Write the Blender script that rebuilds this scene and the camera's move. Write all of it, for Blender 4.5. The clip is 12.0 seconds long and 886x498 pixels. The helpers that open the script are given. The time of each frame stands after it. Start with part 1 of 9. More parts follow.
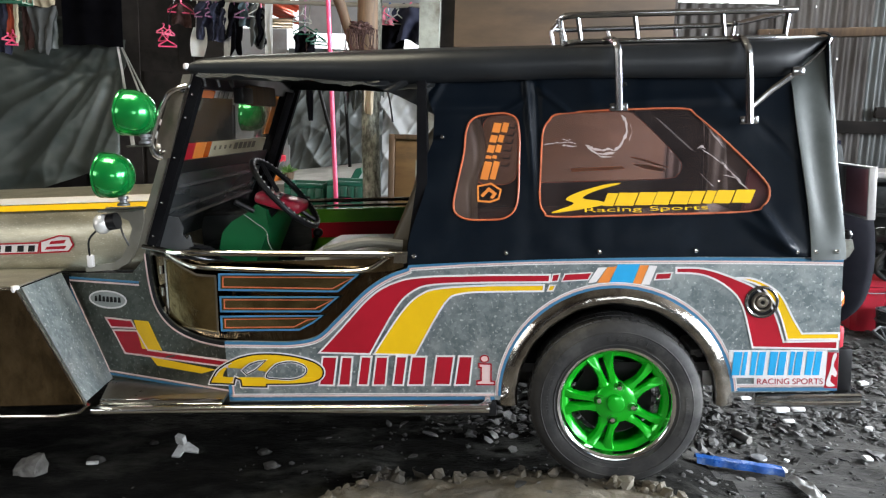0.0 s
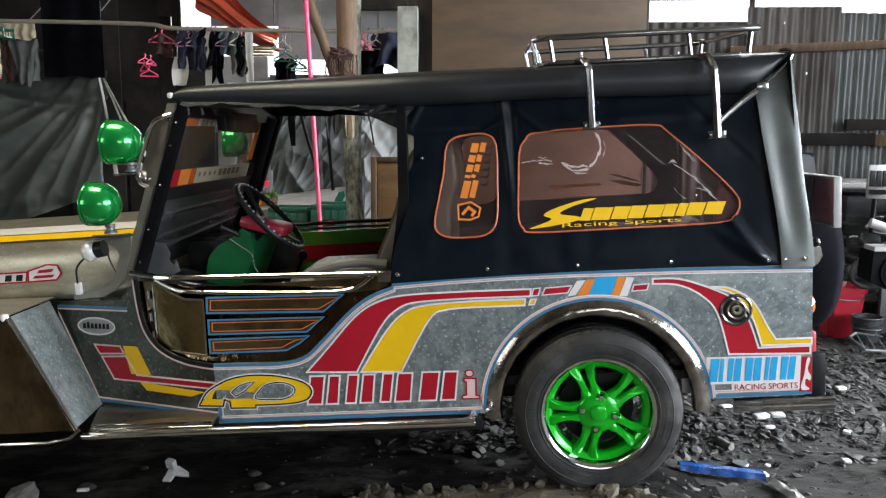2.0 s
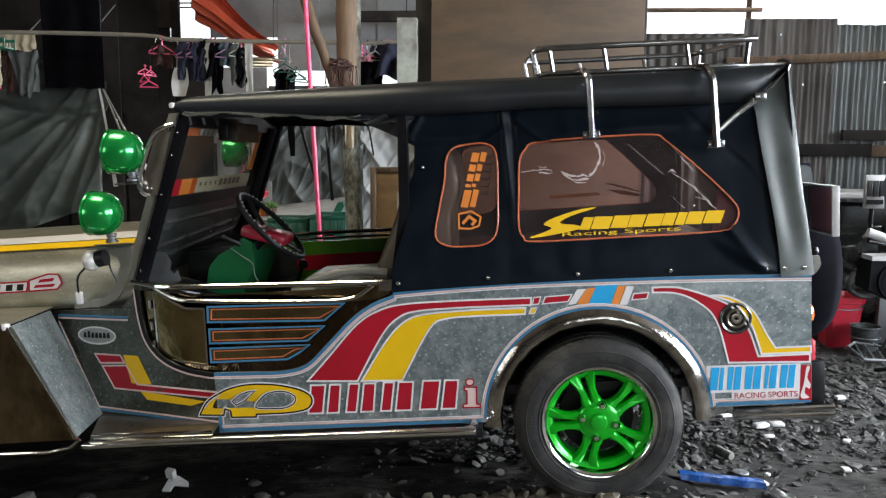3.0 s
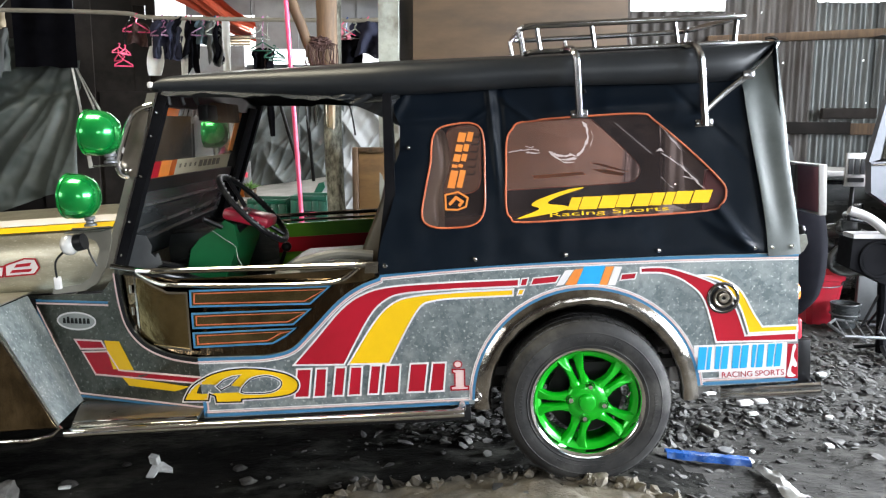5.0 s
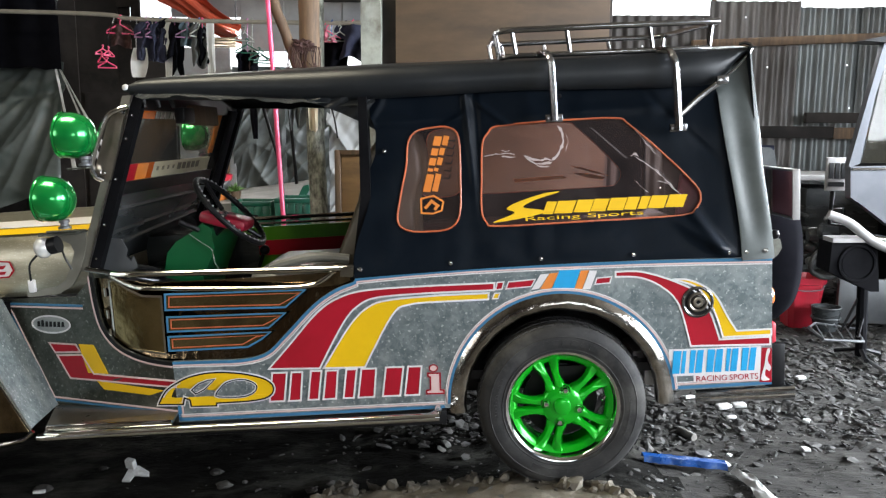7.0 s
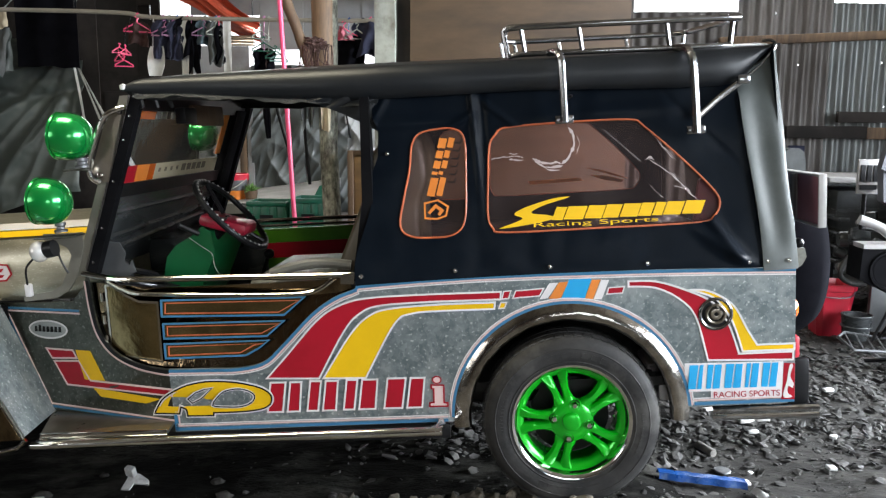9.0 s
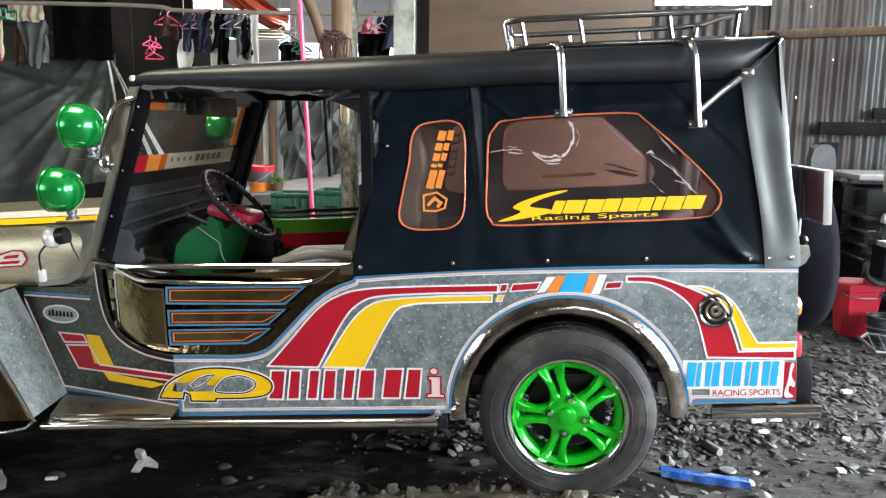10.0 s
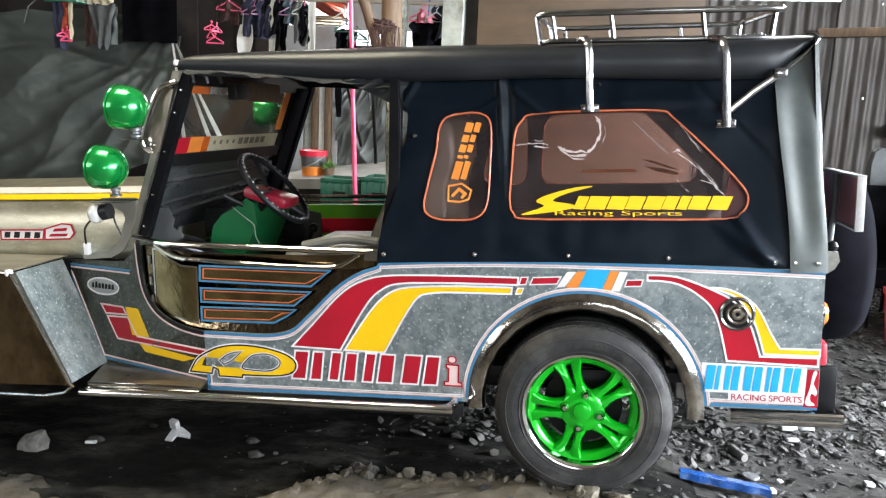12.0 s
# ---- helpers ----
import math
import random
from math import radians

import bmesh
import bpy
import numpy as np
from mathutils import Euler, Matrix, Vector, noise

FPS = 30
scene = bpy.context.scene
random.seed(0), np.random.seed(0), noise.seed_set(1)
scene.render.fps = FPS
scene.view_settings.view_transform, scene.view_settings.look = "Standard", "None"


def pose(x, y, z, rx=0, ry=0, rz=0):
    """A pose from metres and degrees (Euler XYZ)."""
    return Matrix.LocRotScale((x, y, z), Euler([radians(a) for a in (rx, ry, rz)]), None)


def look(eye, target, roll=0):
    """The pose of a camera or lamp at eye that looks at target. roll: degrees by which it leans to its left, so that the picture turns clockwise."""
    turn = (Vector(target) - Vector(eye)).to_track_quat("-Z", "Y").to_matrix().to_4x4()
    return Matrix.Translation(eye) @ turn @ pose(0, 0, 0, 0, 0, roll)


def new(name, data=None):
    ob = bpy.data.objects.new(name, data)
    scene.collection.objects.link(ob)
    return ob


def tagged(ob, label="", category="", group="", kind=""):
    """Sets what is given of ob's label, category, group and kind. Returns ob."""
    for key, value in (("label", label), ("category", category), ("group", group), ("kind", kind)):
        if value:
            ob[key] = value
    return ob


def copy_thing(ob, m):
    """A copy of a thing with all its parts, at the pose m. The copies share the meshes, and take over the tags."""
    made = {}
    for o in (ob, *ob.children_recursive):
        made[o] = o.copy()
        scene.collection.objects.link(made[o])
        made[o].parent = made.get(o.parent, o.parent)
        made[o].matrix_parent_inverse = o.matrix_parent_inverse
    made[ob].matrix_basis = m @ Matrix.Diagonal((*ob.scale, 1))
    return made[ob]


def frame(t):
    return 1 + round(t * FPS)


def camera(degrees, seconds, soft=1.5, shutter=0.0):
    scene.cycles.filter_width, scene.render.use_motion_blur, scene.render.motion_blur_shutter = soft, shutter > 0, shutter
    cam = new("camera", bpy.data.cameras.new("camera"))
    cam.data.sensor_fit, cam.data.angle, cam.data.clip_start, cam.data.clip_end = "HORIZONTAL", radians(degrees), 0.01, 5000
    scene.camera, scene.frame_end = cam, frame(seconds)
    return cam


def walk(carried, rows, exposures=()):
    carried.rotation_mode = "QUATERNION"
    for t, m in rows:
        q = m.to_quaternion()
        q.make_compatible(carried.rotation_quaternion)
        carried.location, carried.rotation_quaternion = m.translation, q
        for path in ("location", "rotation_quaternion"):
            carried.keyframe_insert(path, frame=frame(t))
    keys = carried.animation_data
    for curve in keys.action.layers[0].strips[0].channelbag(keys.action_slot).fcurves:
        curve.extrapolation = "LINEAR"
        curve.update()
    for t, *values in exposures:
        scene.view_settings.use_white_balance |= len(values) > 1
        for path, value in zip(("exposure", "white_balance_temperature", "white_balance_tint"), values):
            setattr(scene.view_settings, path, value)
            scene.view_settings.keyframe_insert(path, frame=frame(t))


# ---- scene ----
cam = camera(58.7, 12.0, soft=1.25)
PATH = [
    (0, (0.174, -0.031, 1.266), (0.004, 1.934, 0.932), 1.8),
    (0.5, (0.17, -0.04, 1.266), (-0.017, 1.923, 0.932), 1.1),
    (1, (0.175, -0.068, 1.269), (0.02, 1.901, 0.952), 0.9),
    (1.5, (0.186, -0.083, 1.263), (0.047, 1.889, 0.962), 0.5),
    (2, (0.189, -0.098, 1.264), (0.055, 1.878, 0.985), 0.4),
    (2.5, (0.185, -0.109, 1.262), (0.052, 1.87, 1.006), 0.4),
    (3, (0.179, -0.11, 1.258), (0.051, 1.87, 1.007), 0.4),
    (5, (0.15, -0.079, 1.26), (0.076, 1.897, 0.958), 0.2),
    (5.5, (0.166, -0.084, 1.263), (0.101, 1.893, 0.963), 0.3),
    (6, (0.181, -0.081, 1.264), (0.128, 1.895, 0.964), 0.4),
    (6.5, (0.189, -0.078, 1.263), (0.139, 1.899, 0.966), 0.4),
    (7, (0.205, -0.076, 1.265), (0.152, 1.901, 0.969), 0.4),
    (9, (0.276, 0.043, 1.278), (0.154, 2.017, 0.976), 0.5),
    (9.5, (0.344, 0.04, 1.28), (0.158, 2.007, 0.974), 1.0),
    (10, (0.411, 0.044, 1.274), (0.19, 2.006, 0.957), 0.9),
    (10.5, (0.446, 0.042, 1.271), (0.155, 1.992, 0.935), 1.0),
    (11, (0.484, 0.039, 1.277), (0.13, 1.977, 0.931), 1.5),
    (11.5, (0.513, 0.036, 1.281), (0.153, 1.973, 0.935), 1.9),
    (12, (0.543, 0.034, 1.285), (0.169, 1.968, 0.937), 2.6),
]
EXPOSURES = [(0.0, 0.17), (0.5, 0.27), (1.0, 0.07), (2.0, -0.16), (3.0, -0.26), (5.0, 0.51), (5.5, 0.19), (6.5, 0.09), (9.5, 0.07), (10.5, 0.89), (11.0, 0.92), (11.5, 0.57), (12.0, 0.61)]
walk(cam, [(t, look(eye, target, roll)) for t, eye, target, roll in PATH], EXPOSURES)

import mathutils

# ---- world and light ----
world = bpy.data.worlds.new("world")
scene.world = world
world.use_nodes = True
wn = world.node_tree
sky = wn.nodes.new("ShaderNodeTexSky")
sky.sky_type, sky.sun_disc, sky.sun_elevation, sky.sun_rotation = "NISHITA", False, radians(55), radians(30)
wn.links.new(sky.outputs[0], wn.nodes["Background"].inputs[0])
wn.nodes["Background"].inputs[1].default_value = 0.15

sun_lamp = bpy.data.lights.new("sun", "SUN")
sun_lamp.energy, sun_lamp.angle, sun_lamp.color = 1.0, radians(12), (1.0, 0.96, 0.9)
sun_ob = new("sun", sun_lamp)
sun_ob.matrix_world = look((2, 9, 12), (0, 3, 0))


def area_lamp(name, eye, target, w, h, power, col, spread=180):
    d = bpy.data.lights.new(name, "AREA")
    d.shape, d.size, d.size_y, d.energy, d.color = "RECTANGLE", w, h, power, col
    d.spread = radians(spread)
    o = new(name, d)
    o.matrix_world = look(eye, target)
    return o


# daylight lamps in the back openings, and in unseen, assumed side, front and roof ones
area_lamp("side_opening_daylight", (5.9, -1.0, 2.2), (0.3, 2.6, 0.5), 3.6, 2.2, 560, (0.915, 0.98, 1.06))
area_lamp("side_gap_daylight", (6.0, 3.2, 1.9), (0.9, 2.7, 0.0), 3.0, 1.7, 560, (0.915, 0.98, 1.06), 105)
area_lamp("west_opening_daylight", (-5.9, -1.9, 2.2), (-1.5, 2.7, 0.8), 2.6, 1.8, 85, (1.0, 0.98, 0.94))
area_lamp("front_opening_daylight", (1.8, -4.30, 1.75), (0.6, 2.6, 0.5), 2.2, 1.1, 55, (0.96, 0.985, 1.0))
area_lamp("roof_gap_daylight", (-1.6, 2.45, 3.60), (-1.6, 2.45, 0.0), 1.35, 0.95, 85, (1.0, 0.915, 0.69))
area_lamp("back_opening_daylight", (2.6, 7.05, 2.75), (2.2, 4.0, 0.6), 2.4, 0.3, 45, (0.96, 0.98, 1.0))
area_lamp("back_window_daylight", (-1.9, 7.0, 2.15), (-1.6, 4.0, 1.0), 1.6, 0.5, 40, (1.0, 0.98, 0.95))


# ---- materials ----
def mat(name, col, rough=0.5, metal=0.0, col2=None, scale=8.0, stain=None, stain_scale=1.5, bump=0.0, bscale=120.0,
        rvar=0.12, rnd=0.0, coat=0.0, spangle=False, island=0.0, stretch=(1, 1, 1), spec=0.5, specks=None):
    m = bpy.data.materials.new(name)
    m.use_nodes = True
    nt, nodes = m.node_tree, m.node_tree.nodes
    b = nodes["Principled BSDF"]
    tc = nodes.new("ShaderNodeTexCoord")
    mp = nodes.new("ShaderNodeMapping")
    mp.inputs["Scale"].default_value = stretch
    nt.links.new(tc.outputs["Object"], mp.inputs[0])

    def noise_tex(s, detail=6.0, ro=0.6):
        n = nodes.new("ShaderNodeTexNoise")
        n.inputs["Scale"].default_value, n.inputs["Detail"].default_value, n.inputs["Roughness"].default_value = s, detail, ro
        nt.links.new(mp.outputs[0], n.inputs["Vector"])
        return n

    def mixc(a, c, fac):
        x = nodes.new("ShaderNodeMix")
        x.data_type = "RGBA"
        nt.links.new(fac, x.inputs[0])
        for src, sock in ((a, x.inputs[6]), (c, x.inputs[7])):
            if isinstance(src, tuple):
                sock.default_value = (*src, 1)
            else:
                nt.links.new(src, sock)
        return x.outputs[2]

    def steep(out, lo, hi):
        r = nodes.new("ShaderNodeMapRange")
        r.inputs[1].default_value, r.inputs[2].default_value = lo, hi
        nt.links.new(out, r.inputs[0])
        return r.outputs[0]

    col2 = col2 or tuple(c * 0.8 for c in col)
    grain = noise_tex(scale)
    if spangle:
        v = nodes.new("ShaderNodeTexVoronoi")
        v.inputs["Scale"].default_value = 75.0
        nt.links.new(mp.outputs[0], v.inputs["Vector"])
        sp = nodes.new("ShaderNodeSeparateColor")
        nt.links.new(v.outputs["Color"], sp.inputs[0])
        add = nodes.new("ShaderNodeMath")
        add.operation = "MULTIPLY_ADD"
        add.inputs[1].default_value, add.inputs[2].default_value = 0.55, 0.0
        nt.links.new(sp.outputs[0], add.inputs[0])
        add2 = nodes.new("ShaderNodeMath")
        nt.links.new(add.outputs[0], add2.inputs[0])
        nt.links.new(steep(grain.outputs[0], 0.35, 0.75), add2.inputs[1])
        c = mixc(col, col2, add2.outputs[0])
    else:
        c = mixc(col, col2, steep(grain.outputs[0], 0.35, 0.65))
    if stain:
        c = mixc(c, stain, steep(noise_tex(stain_scale, 8.0, 0.65).outputs[0], 0.5, 0.72))
    if specks:
        c = mixc(c, specks, steep(noise_tex(95.0, 3.0, 0.5).outputs[0], 0.60, 0.70))
    if rnd or island:
        hsv = nodes.new("ShaderNodeHueSaturation")
        src = nodes.new("ShaderNodeObjectInfo").outputs["Random"] if rnd else nodes.new("ShaderNodeNewGeometry").outputs["Random Per Island"]
        r = nodes.new("ShaderNodeMapRange")
        k = rnd or island
        r.inputs[3].default_value, r.inputs[4].default_value = 1 - k, 1 + k
        nt.links.new(src, r.inputs[0])
        nt.links.new(r.outputs[0], hsv.inputs["Value"])
        nt.links.new(c, hsv.inputs["Color"])
        c = hsv.outputs[0]
    nt.links.new(c, b.inputs["Base Color"])
    rr = nodes.new("ShaderNodeMapRange")
    rr.inputs[3].default_value, rr.inputs[4].default_value = max(0.02, rough - rvar), min(1, rough + rvar)
    nt.links.new(noise_tex(scale * 0.7).outputs[0], rr.inputs[0])
    nt.links.new(rr.outputs[0], b.inputs["Roughness"])
    b.inputs["Metallic"].default_value = metal
    b.inputs["Specular IOR Level"].default_value = spec
    if coat:
        b.inputs["Coat Weight"].default_value, b.inputs["Coat Roughness"].default_value = coat, 0.08
    if bump:
        bp = nodes.new("ShaderNodeBump")
        bp.inputs["Strength"].default_value, bp.inputs["Distance"].default_value = min(1.0, bump), 0.01 if bscale < 30 else 0.002
        nt.links.new(noise_tex(bscale, 5.0).outputs[0], bp.inputs["Height"])
        nt.links.new(bp.outputs[0], b.inputs["Normal"])
    return m


def clear(name, tint, gloss_rough=0.08, haze=0.0, haze_col=(0.4, 0.4, 0.4), shine=0.04):
    m = bpy.data.materials.new(name)
    m.use_nodes = True
    nt, nodes = m.node_tree, m.node_tree.nodes
    nodes.remove(nodes["Principled BSDF"])
    t = nodes.new("ShaderNodeBsdfTransparent")
    t.inputs[0].default_value = (*tint, 1)
    g = nodes.new("ShaderNodeBsdfGlossy")
    g.inputs["Roughness"].default_value = gloss_rough
    lw = nodes.new("ShaderNodeLayerWeight")
    lw.inputs[0].default_value = 0.5
    pw = nodes.new("ShaderNodeMath")
    pw.operation = "POWER"
    pw.inputs[1].default_value = 4.0
    nt.links.new(lw.outputs["Facing"], pw.inputs[0])
    f = nodes.new("ShaderNodeMath")
    f.operation = "MULTIPLY_ADD"
    f.inputs[1].default_value, f.inputs[2].default_value = 0.55, shine
    nt.links.new(pw.outputs[0], f.inputs[0])
    tc = nodes.new("ShaderNodeTexCoord")
    n = nodes.new("ShaderNodeTexNoise")
    n.inputs["Scale"].default_value = 9.0
    nt.links.new(tc.outputs["Object"], n.inputs["Vector"])
    bp = nodes.new("ShaderNodeBump")
    bp.inputs["Strength"].default_value, bp.inputs["Distance"].default_value = 0.12, 0.01
    nt.links.new(n.outputs[0], bp.inputs["Height"])
    nt.links.new(bp.outputs[0], g.inputs["Normal"])
    base = t.outputs[0]
    if haze:
        d = nodes.new("ShaderNodeBsdfDiffuse")
        d.inputs[0].default_value = (*haze_col, 1)
        x = nodes.new("ShaderNodeMixShader")
        r = nodes.new("ShaderNodeMapRange")
        r.inputs[1].default_value, r.inputs[2].default_value, r.inputs[3].default_value, r.inputs[4].default_value = 0.3, 0.7, haze * 0.7, haze * 1.3
        nt.links.new(n.outputs[0], r.inputs[0])
        nt.links.new(r.outputs[0], x.inputs[0])
        nt.links.new(base, x.inputs[1])
        nt.links.new(d.outputs[0], x.inputs[2])
        base = x.outputs[0]
    x = nodes.new("ShaderNodeMixShader")
    nt.links.new(f.outputs[0], x.inputs[0])
    nt.links.new(base, x.inputs[1])
    nt.links.new(g.outputs[0], x.inputs[2])
    nt.links.new(x.outputs[0], nodes["Material Output"].inputs[0])
    return m


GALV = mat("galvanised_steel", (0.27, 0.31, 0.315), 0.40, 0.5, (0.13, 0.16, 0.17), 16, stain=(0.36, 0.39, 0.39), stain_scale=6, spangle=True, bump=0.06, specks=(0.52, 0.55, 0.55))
# Darker copy of GALV: the cowl's shade is painted into the colour.
GALV_SHADED = mat("galvanised_steel_shaded", (0.098, 0.103, 0.087), 0.32, 0.75, (0.050, 0.054, 0.045), 12, stain=(0.132, 0.134, 0.113), stain_scale=4, spangle=True, bump=0.05, specks=(0.18, 0.186, 0.165))
STEEL = mat("polished_stainless", (0.58, 0.56, 0.52), 0.09, 1.0, (0.42, 0.40, 0.36), 9, rvar=0.04, bump=0.045, bscale=13)
# Pale half-metal paints in bright reflections that the chrome marker lamp lacks here.
BRIGHTCHROME = mat("bright_plated_lamp", (0.75, 0.75, 0.74), 0.25, 0.45, (0.65, 0.65, 0.64), 12, rvar=0.05)
CHROME = mat("chrome_tube", (0.72, 0.72, 0.72), 0.12, 1.0, (0.6, 0.6, 0.6), 20, rvar=0.05)
BRUSHED = mat("brushed_hood_steel", (0.36, 0.34, 0.265), 0.40, 0.75, (0.26, 0.245, 0.19), 7, stain=(0.43, 0.41, 0.34), stain_scale=4, bump=0.08, bscale=60, stretch=(1, 1, 4), specks=(0.5, 0.475, 0.40))
# Brown tint and dark mottling paint in the surroundings mirrored by the steel.
MIRRORSTEEL = mat("mirror_steel_panel", (0.28, 0.212, 0.132), 0.10, 1.0, (0.15, 0.112, 0.068), 9, rvar=0.06, bump=0.30, bscale=12, stretch=(1.6, 1, 0.8), stain=(0.05, 0.036, 0.022), stain_scale=7)
GOLDSTEEL = mat("gold_tinted_steel", (0.42, 0.325, 0.165), 0.15, 1.0, (0.28, 0.212, 0.103), 6, rvar=0.08, bump=0.30, bscale=11, stain=(0.15, 0.112, 0.055), stain_scale=5)
STEPSTEEL = mat("scuffed_step_steel", (0.34, 0.31, 0.26), 0.30, 1.0, (0.24, 0.215, 0.18), 9, rvar=0.1, bump=0.1, bscale=30)
VINYL = mat("black_vinyl", (0.0025, 0.0047, 0.0082), 0.34, 0.0, (0.0046, 0.0072, 0.0112), 5, stain=(0.0082, 0.0108, 0.0145), stain_scale=3, bump=0.22, bscale=260, rvar=0.1, spec=0.06)
ROOFVINYL = mat("black_roof_vinyl", (0.0075, 0.0095, 0.012), 0.42, 0.0, (0.012, 0.014, 0.017), 5, stain=(0.017, 0.019, 0.021), stain_scale=3, bump=0.16, bscale=260, rvar=0.06, spec=0.37)
# Lit copy of the black vinyl: daylight on the rear flap is painted grey.
VINYL_LIT = mat("daylit_vinyl_flap", (0.085, 0.096, 0.094), 0.5, 0.0, (0.062, 0.071, 0.069), 6, stain=(0.10, 0.11, 0.108), stain_scale=4, bump=0.2, bscale=260, spec=0.25)
BLACK = mat("black_paint", (0.006, 0.006, 0.0068), 0.35, 0.0, (0.011, 0.011, 0.012), 9, bump=0.05, spec=0.2)
RUBBER = mat("tyre_rubber", (0.018, 0.018, 0.0185), 0.62, 0.0, (0.036, 0.035, 0.034), 14, stain=(0.075, 0.073, 0.069), stain_scale=6, bump=0.4, bscale=90, spec=0.2)
GREENPAINT = mat("green_candy_wheel_paint", (0.004, 0.52, 0.012), 0.22, 0.35, (0.006, 0.40, 0.02), 12, coat=0.45)
GREENLAMP = mat("green_metallic_lamp", (0.003, 0.36, 0.065), 0.22, 0.6, (0.005, 0.28, 0.05), 6, coat=0.8, rvar=0.05)
RED = mat("red_sticker", (0.38, 0.010, 0.024), 0.36, 0, (0.31, 0.009, 0.019), 6, bump=0.04, spec=0.22)
YELLOW = mat("yellow_sticker", (0.76, 0.47, 0.008), 0.36, 0, (0.68, 0.42, 0.008), 6, bump=0.04, spec=0.25)
BLUE = mat("blue_sticker", (0.055, 0.185, 0.33), 0.36, 0, (0.042, 0.15, 0.27), 6, bump=0.04, spec=0.3)
CYAN = mat("light_blue_sticker", (0.015, 0.34, 0.66), 0.33, 0, (0.012, 0.29, 0.58), 6)
WHITE = mat("white_sticker", (0.72, 0.70, 0.70), 0.35, 0, (0.62, 0.60, 0.60), 9)
PINK = mat("pale_pink_pinstripe", (0.70, 0.52, 0.50), 0.35, 0, (0.6, 0.44, 0.42), 9)
ORANGE = mat("orange_sticker", (0.75, 0.24, 0.04), 0.35, 0, (0.62, 0.19, 0.03), 9)
PIPING = mat("orange_piping", (0.52, 0.13, 0.05), 0.4, 0, (0.40, 0.09, 0.035), 30, bump=0.1)
WINDOWFILM = clear("tinted_plastic_window", (0.97, 0.875, 0.86), 0.035, 0.022, (0.50, 0.40, 0.40), 0.040)
FILMSTREAK = clear("painted_haze_film", (0.90, 0.86, 0.86), 0.20, 0.075, (0.55, 0.50, 0.50), 0.05)
CREASEGLINT = clear("crease_glint_film", (0.85, 0.80, 0.80), 0.12, 0.55, (0.75, 0.66, 0.66), 0.12)
GLASS = clear("windscreen_glass", (0.93, 0.945, 0.93), 0.03, 0.02)
DARKGLASS = clear("dark_dusty_glass", (0.30, 0.29, 0.24), 0.05, 0.10, (0.16, 0.15, 0.12))
ORANGERED = mat("orange_red_towel", (0.30, 0.045, 0.018), 0.9, 0, (0.22, 0.035, 0.016), 10, bump=0.3, bscale=200)
REDCLOTH = mat("dark_red_trim", (0.085, 0.012, 0.014), 0.5, 0, (0.05, 0.008, 0.01), 8)
SEATGREEN = mat("green_seat_panel", (0.10, 0.30, 0.015), 0.35, 0, (0.07, 0.24, 0.012), 8)
REDPLASTIC = mat("red_plastic", (0.52, 0.015, 0.04), 0.35, 0, (0.42, 0.012, 0.03), 6, stain=(0.38, 0.05, 0.06))
DARKGREEN = mat("green_column_cover", (0.006, 0.115, 0.036), 0.35, 0, (0.0045, 0.09, 0.029), 6)
CRATEGREEN = mat("dark_green_plastic", (0.004, 0.095, 0.055), 0.4, 0, (0.005, 0.07, 0.04), 8, stain=(0.03, 0.11, 0.08))
GREYINNER = mat("grey_inner_panel", (0.040, 0.044, 0.046), 0.26, 0.35, (0.060, 0.064, 0.067), 5, stain=(0.11, 0.115, 0.118), stain_scale=5, bump=0.25, bscale=8, stretch=(0.6, 0.6, 2))
VINYLSEAT = mat("cream_seat_vinyl", (0.19, 0.184, 0.157), 0.4, 0, (0.14, 0.136, 0.115), 7, bump=0.2, bscale=30)
# Two soil tones: the paler right side mostly paints in light from there.
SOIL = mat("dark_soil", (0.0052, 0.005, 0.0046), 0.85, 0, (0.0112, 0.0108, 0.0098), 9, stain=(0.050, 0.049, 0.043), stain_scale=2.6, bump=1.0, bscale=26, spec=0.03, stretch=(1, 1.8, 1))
FLAKYSOIL = mat("grey_flaky_soil", (0.022, 0.021, 0.0195), 0.8, 0, (0.040, 0.038, 0.035), 24, stain=(0.064, 0.061, 0.055), stain_scale=7, bump=1.0, bscale=28, spec=0.12, stretch=(0.7, 1.6, 1))
RUBBLE = mat("rubble", (0.030, 0.0292, 0.028), 0.62, 0, (0.050, 0.0485, 0.046), 18, stain=(0.095, 0.091, 0.085), stain_scale=9, bump=0.6, bscale=60, island=0.35, spec=0.26)
STONE = mat("pale_stone", (0.17, 0.16, 0.145), 0.9, 0, (0.085, 0.08, 0.073), 22, stain=(0.24, 0.23, 0.21), stain_scale=8, bump=1.0, bscale=26, rnd=0.25)
CONCRETE = mat("old_concrete", (0.115, 0.099, 0.074), 0.88, 0, (0.062, 0.053, 0.040), 9, stain=(0.022, 0.020, 0.017), stain_scale=2.6, bump=1.0, bscale=26)
SHEET = mat("corrugated_sheet", (0.19, 0.20, 0.195), 0.45, 0.4, (0.115, 0.122, 0.12), 5, stain=(0.07, 0.052, 0.04), stain_scale=1.8, bump=0.15, stretch=(3, 3, 0.5), rnd=0.2)
RUSTSHEET = mat("rusty_corrugated_sheet", (0.085, 0.073, 0.065), 0.55, 0.3, (0.135, 0.125, 0.118), 5, stain=(0.045, 0.032, 0.025), bump=0.2, stretch=(3, 3, 0.5), rnd=0.2)
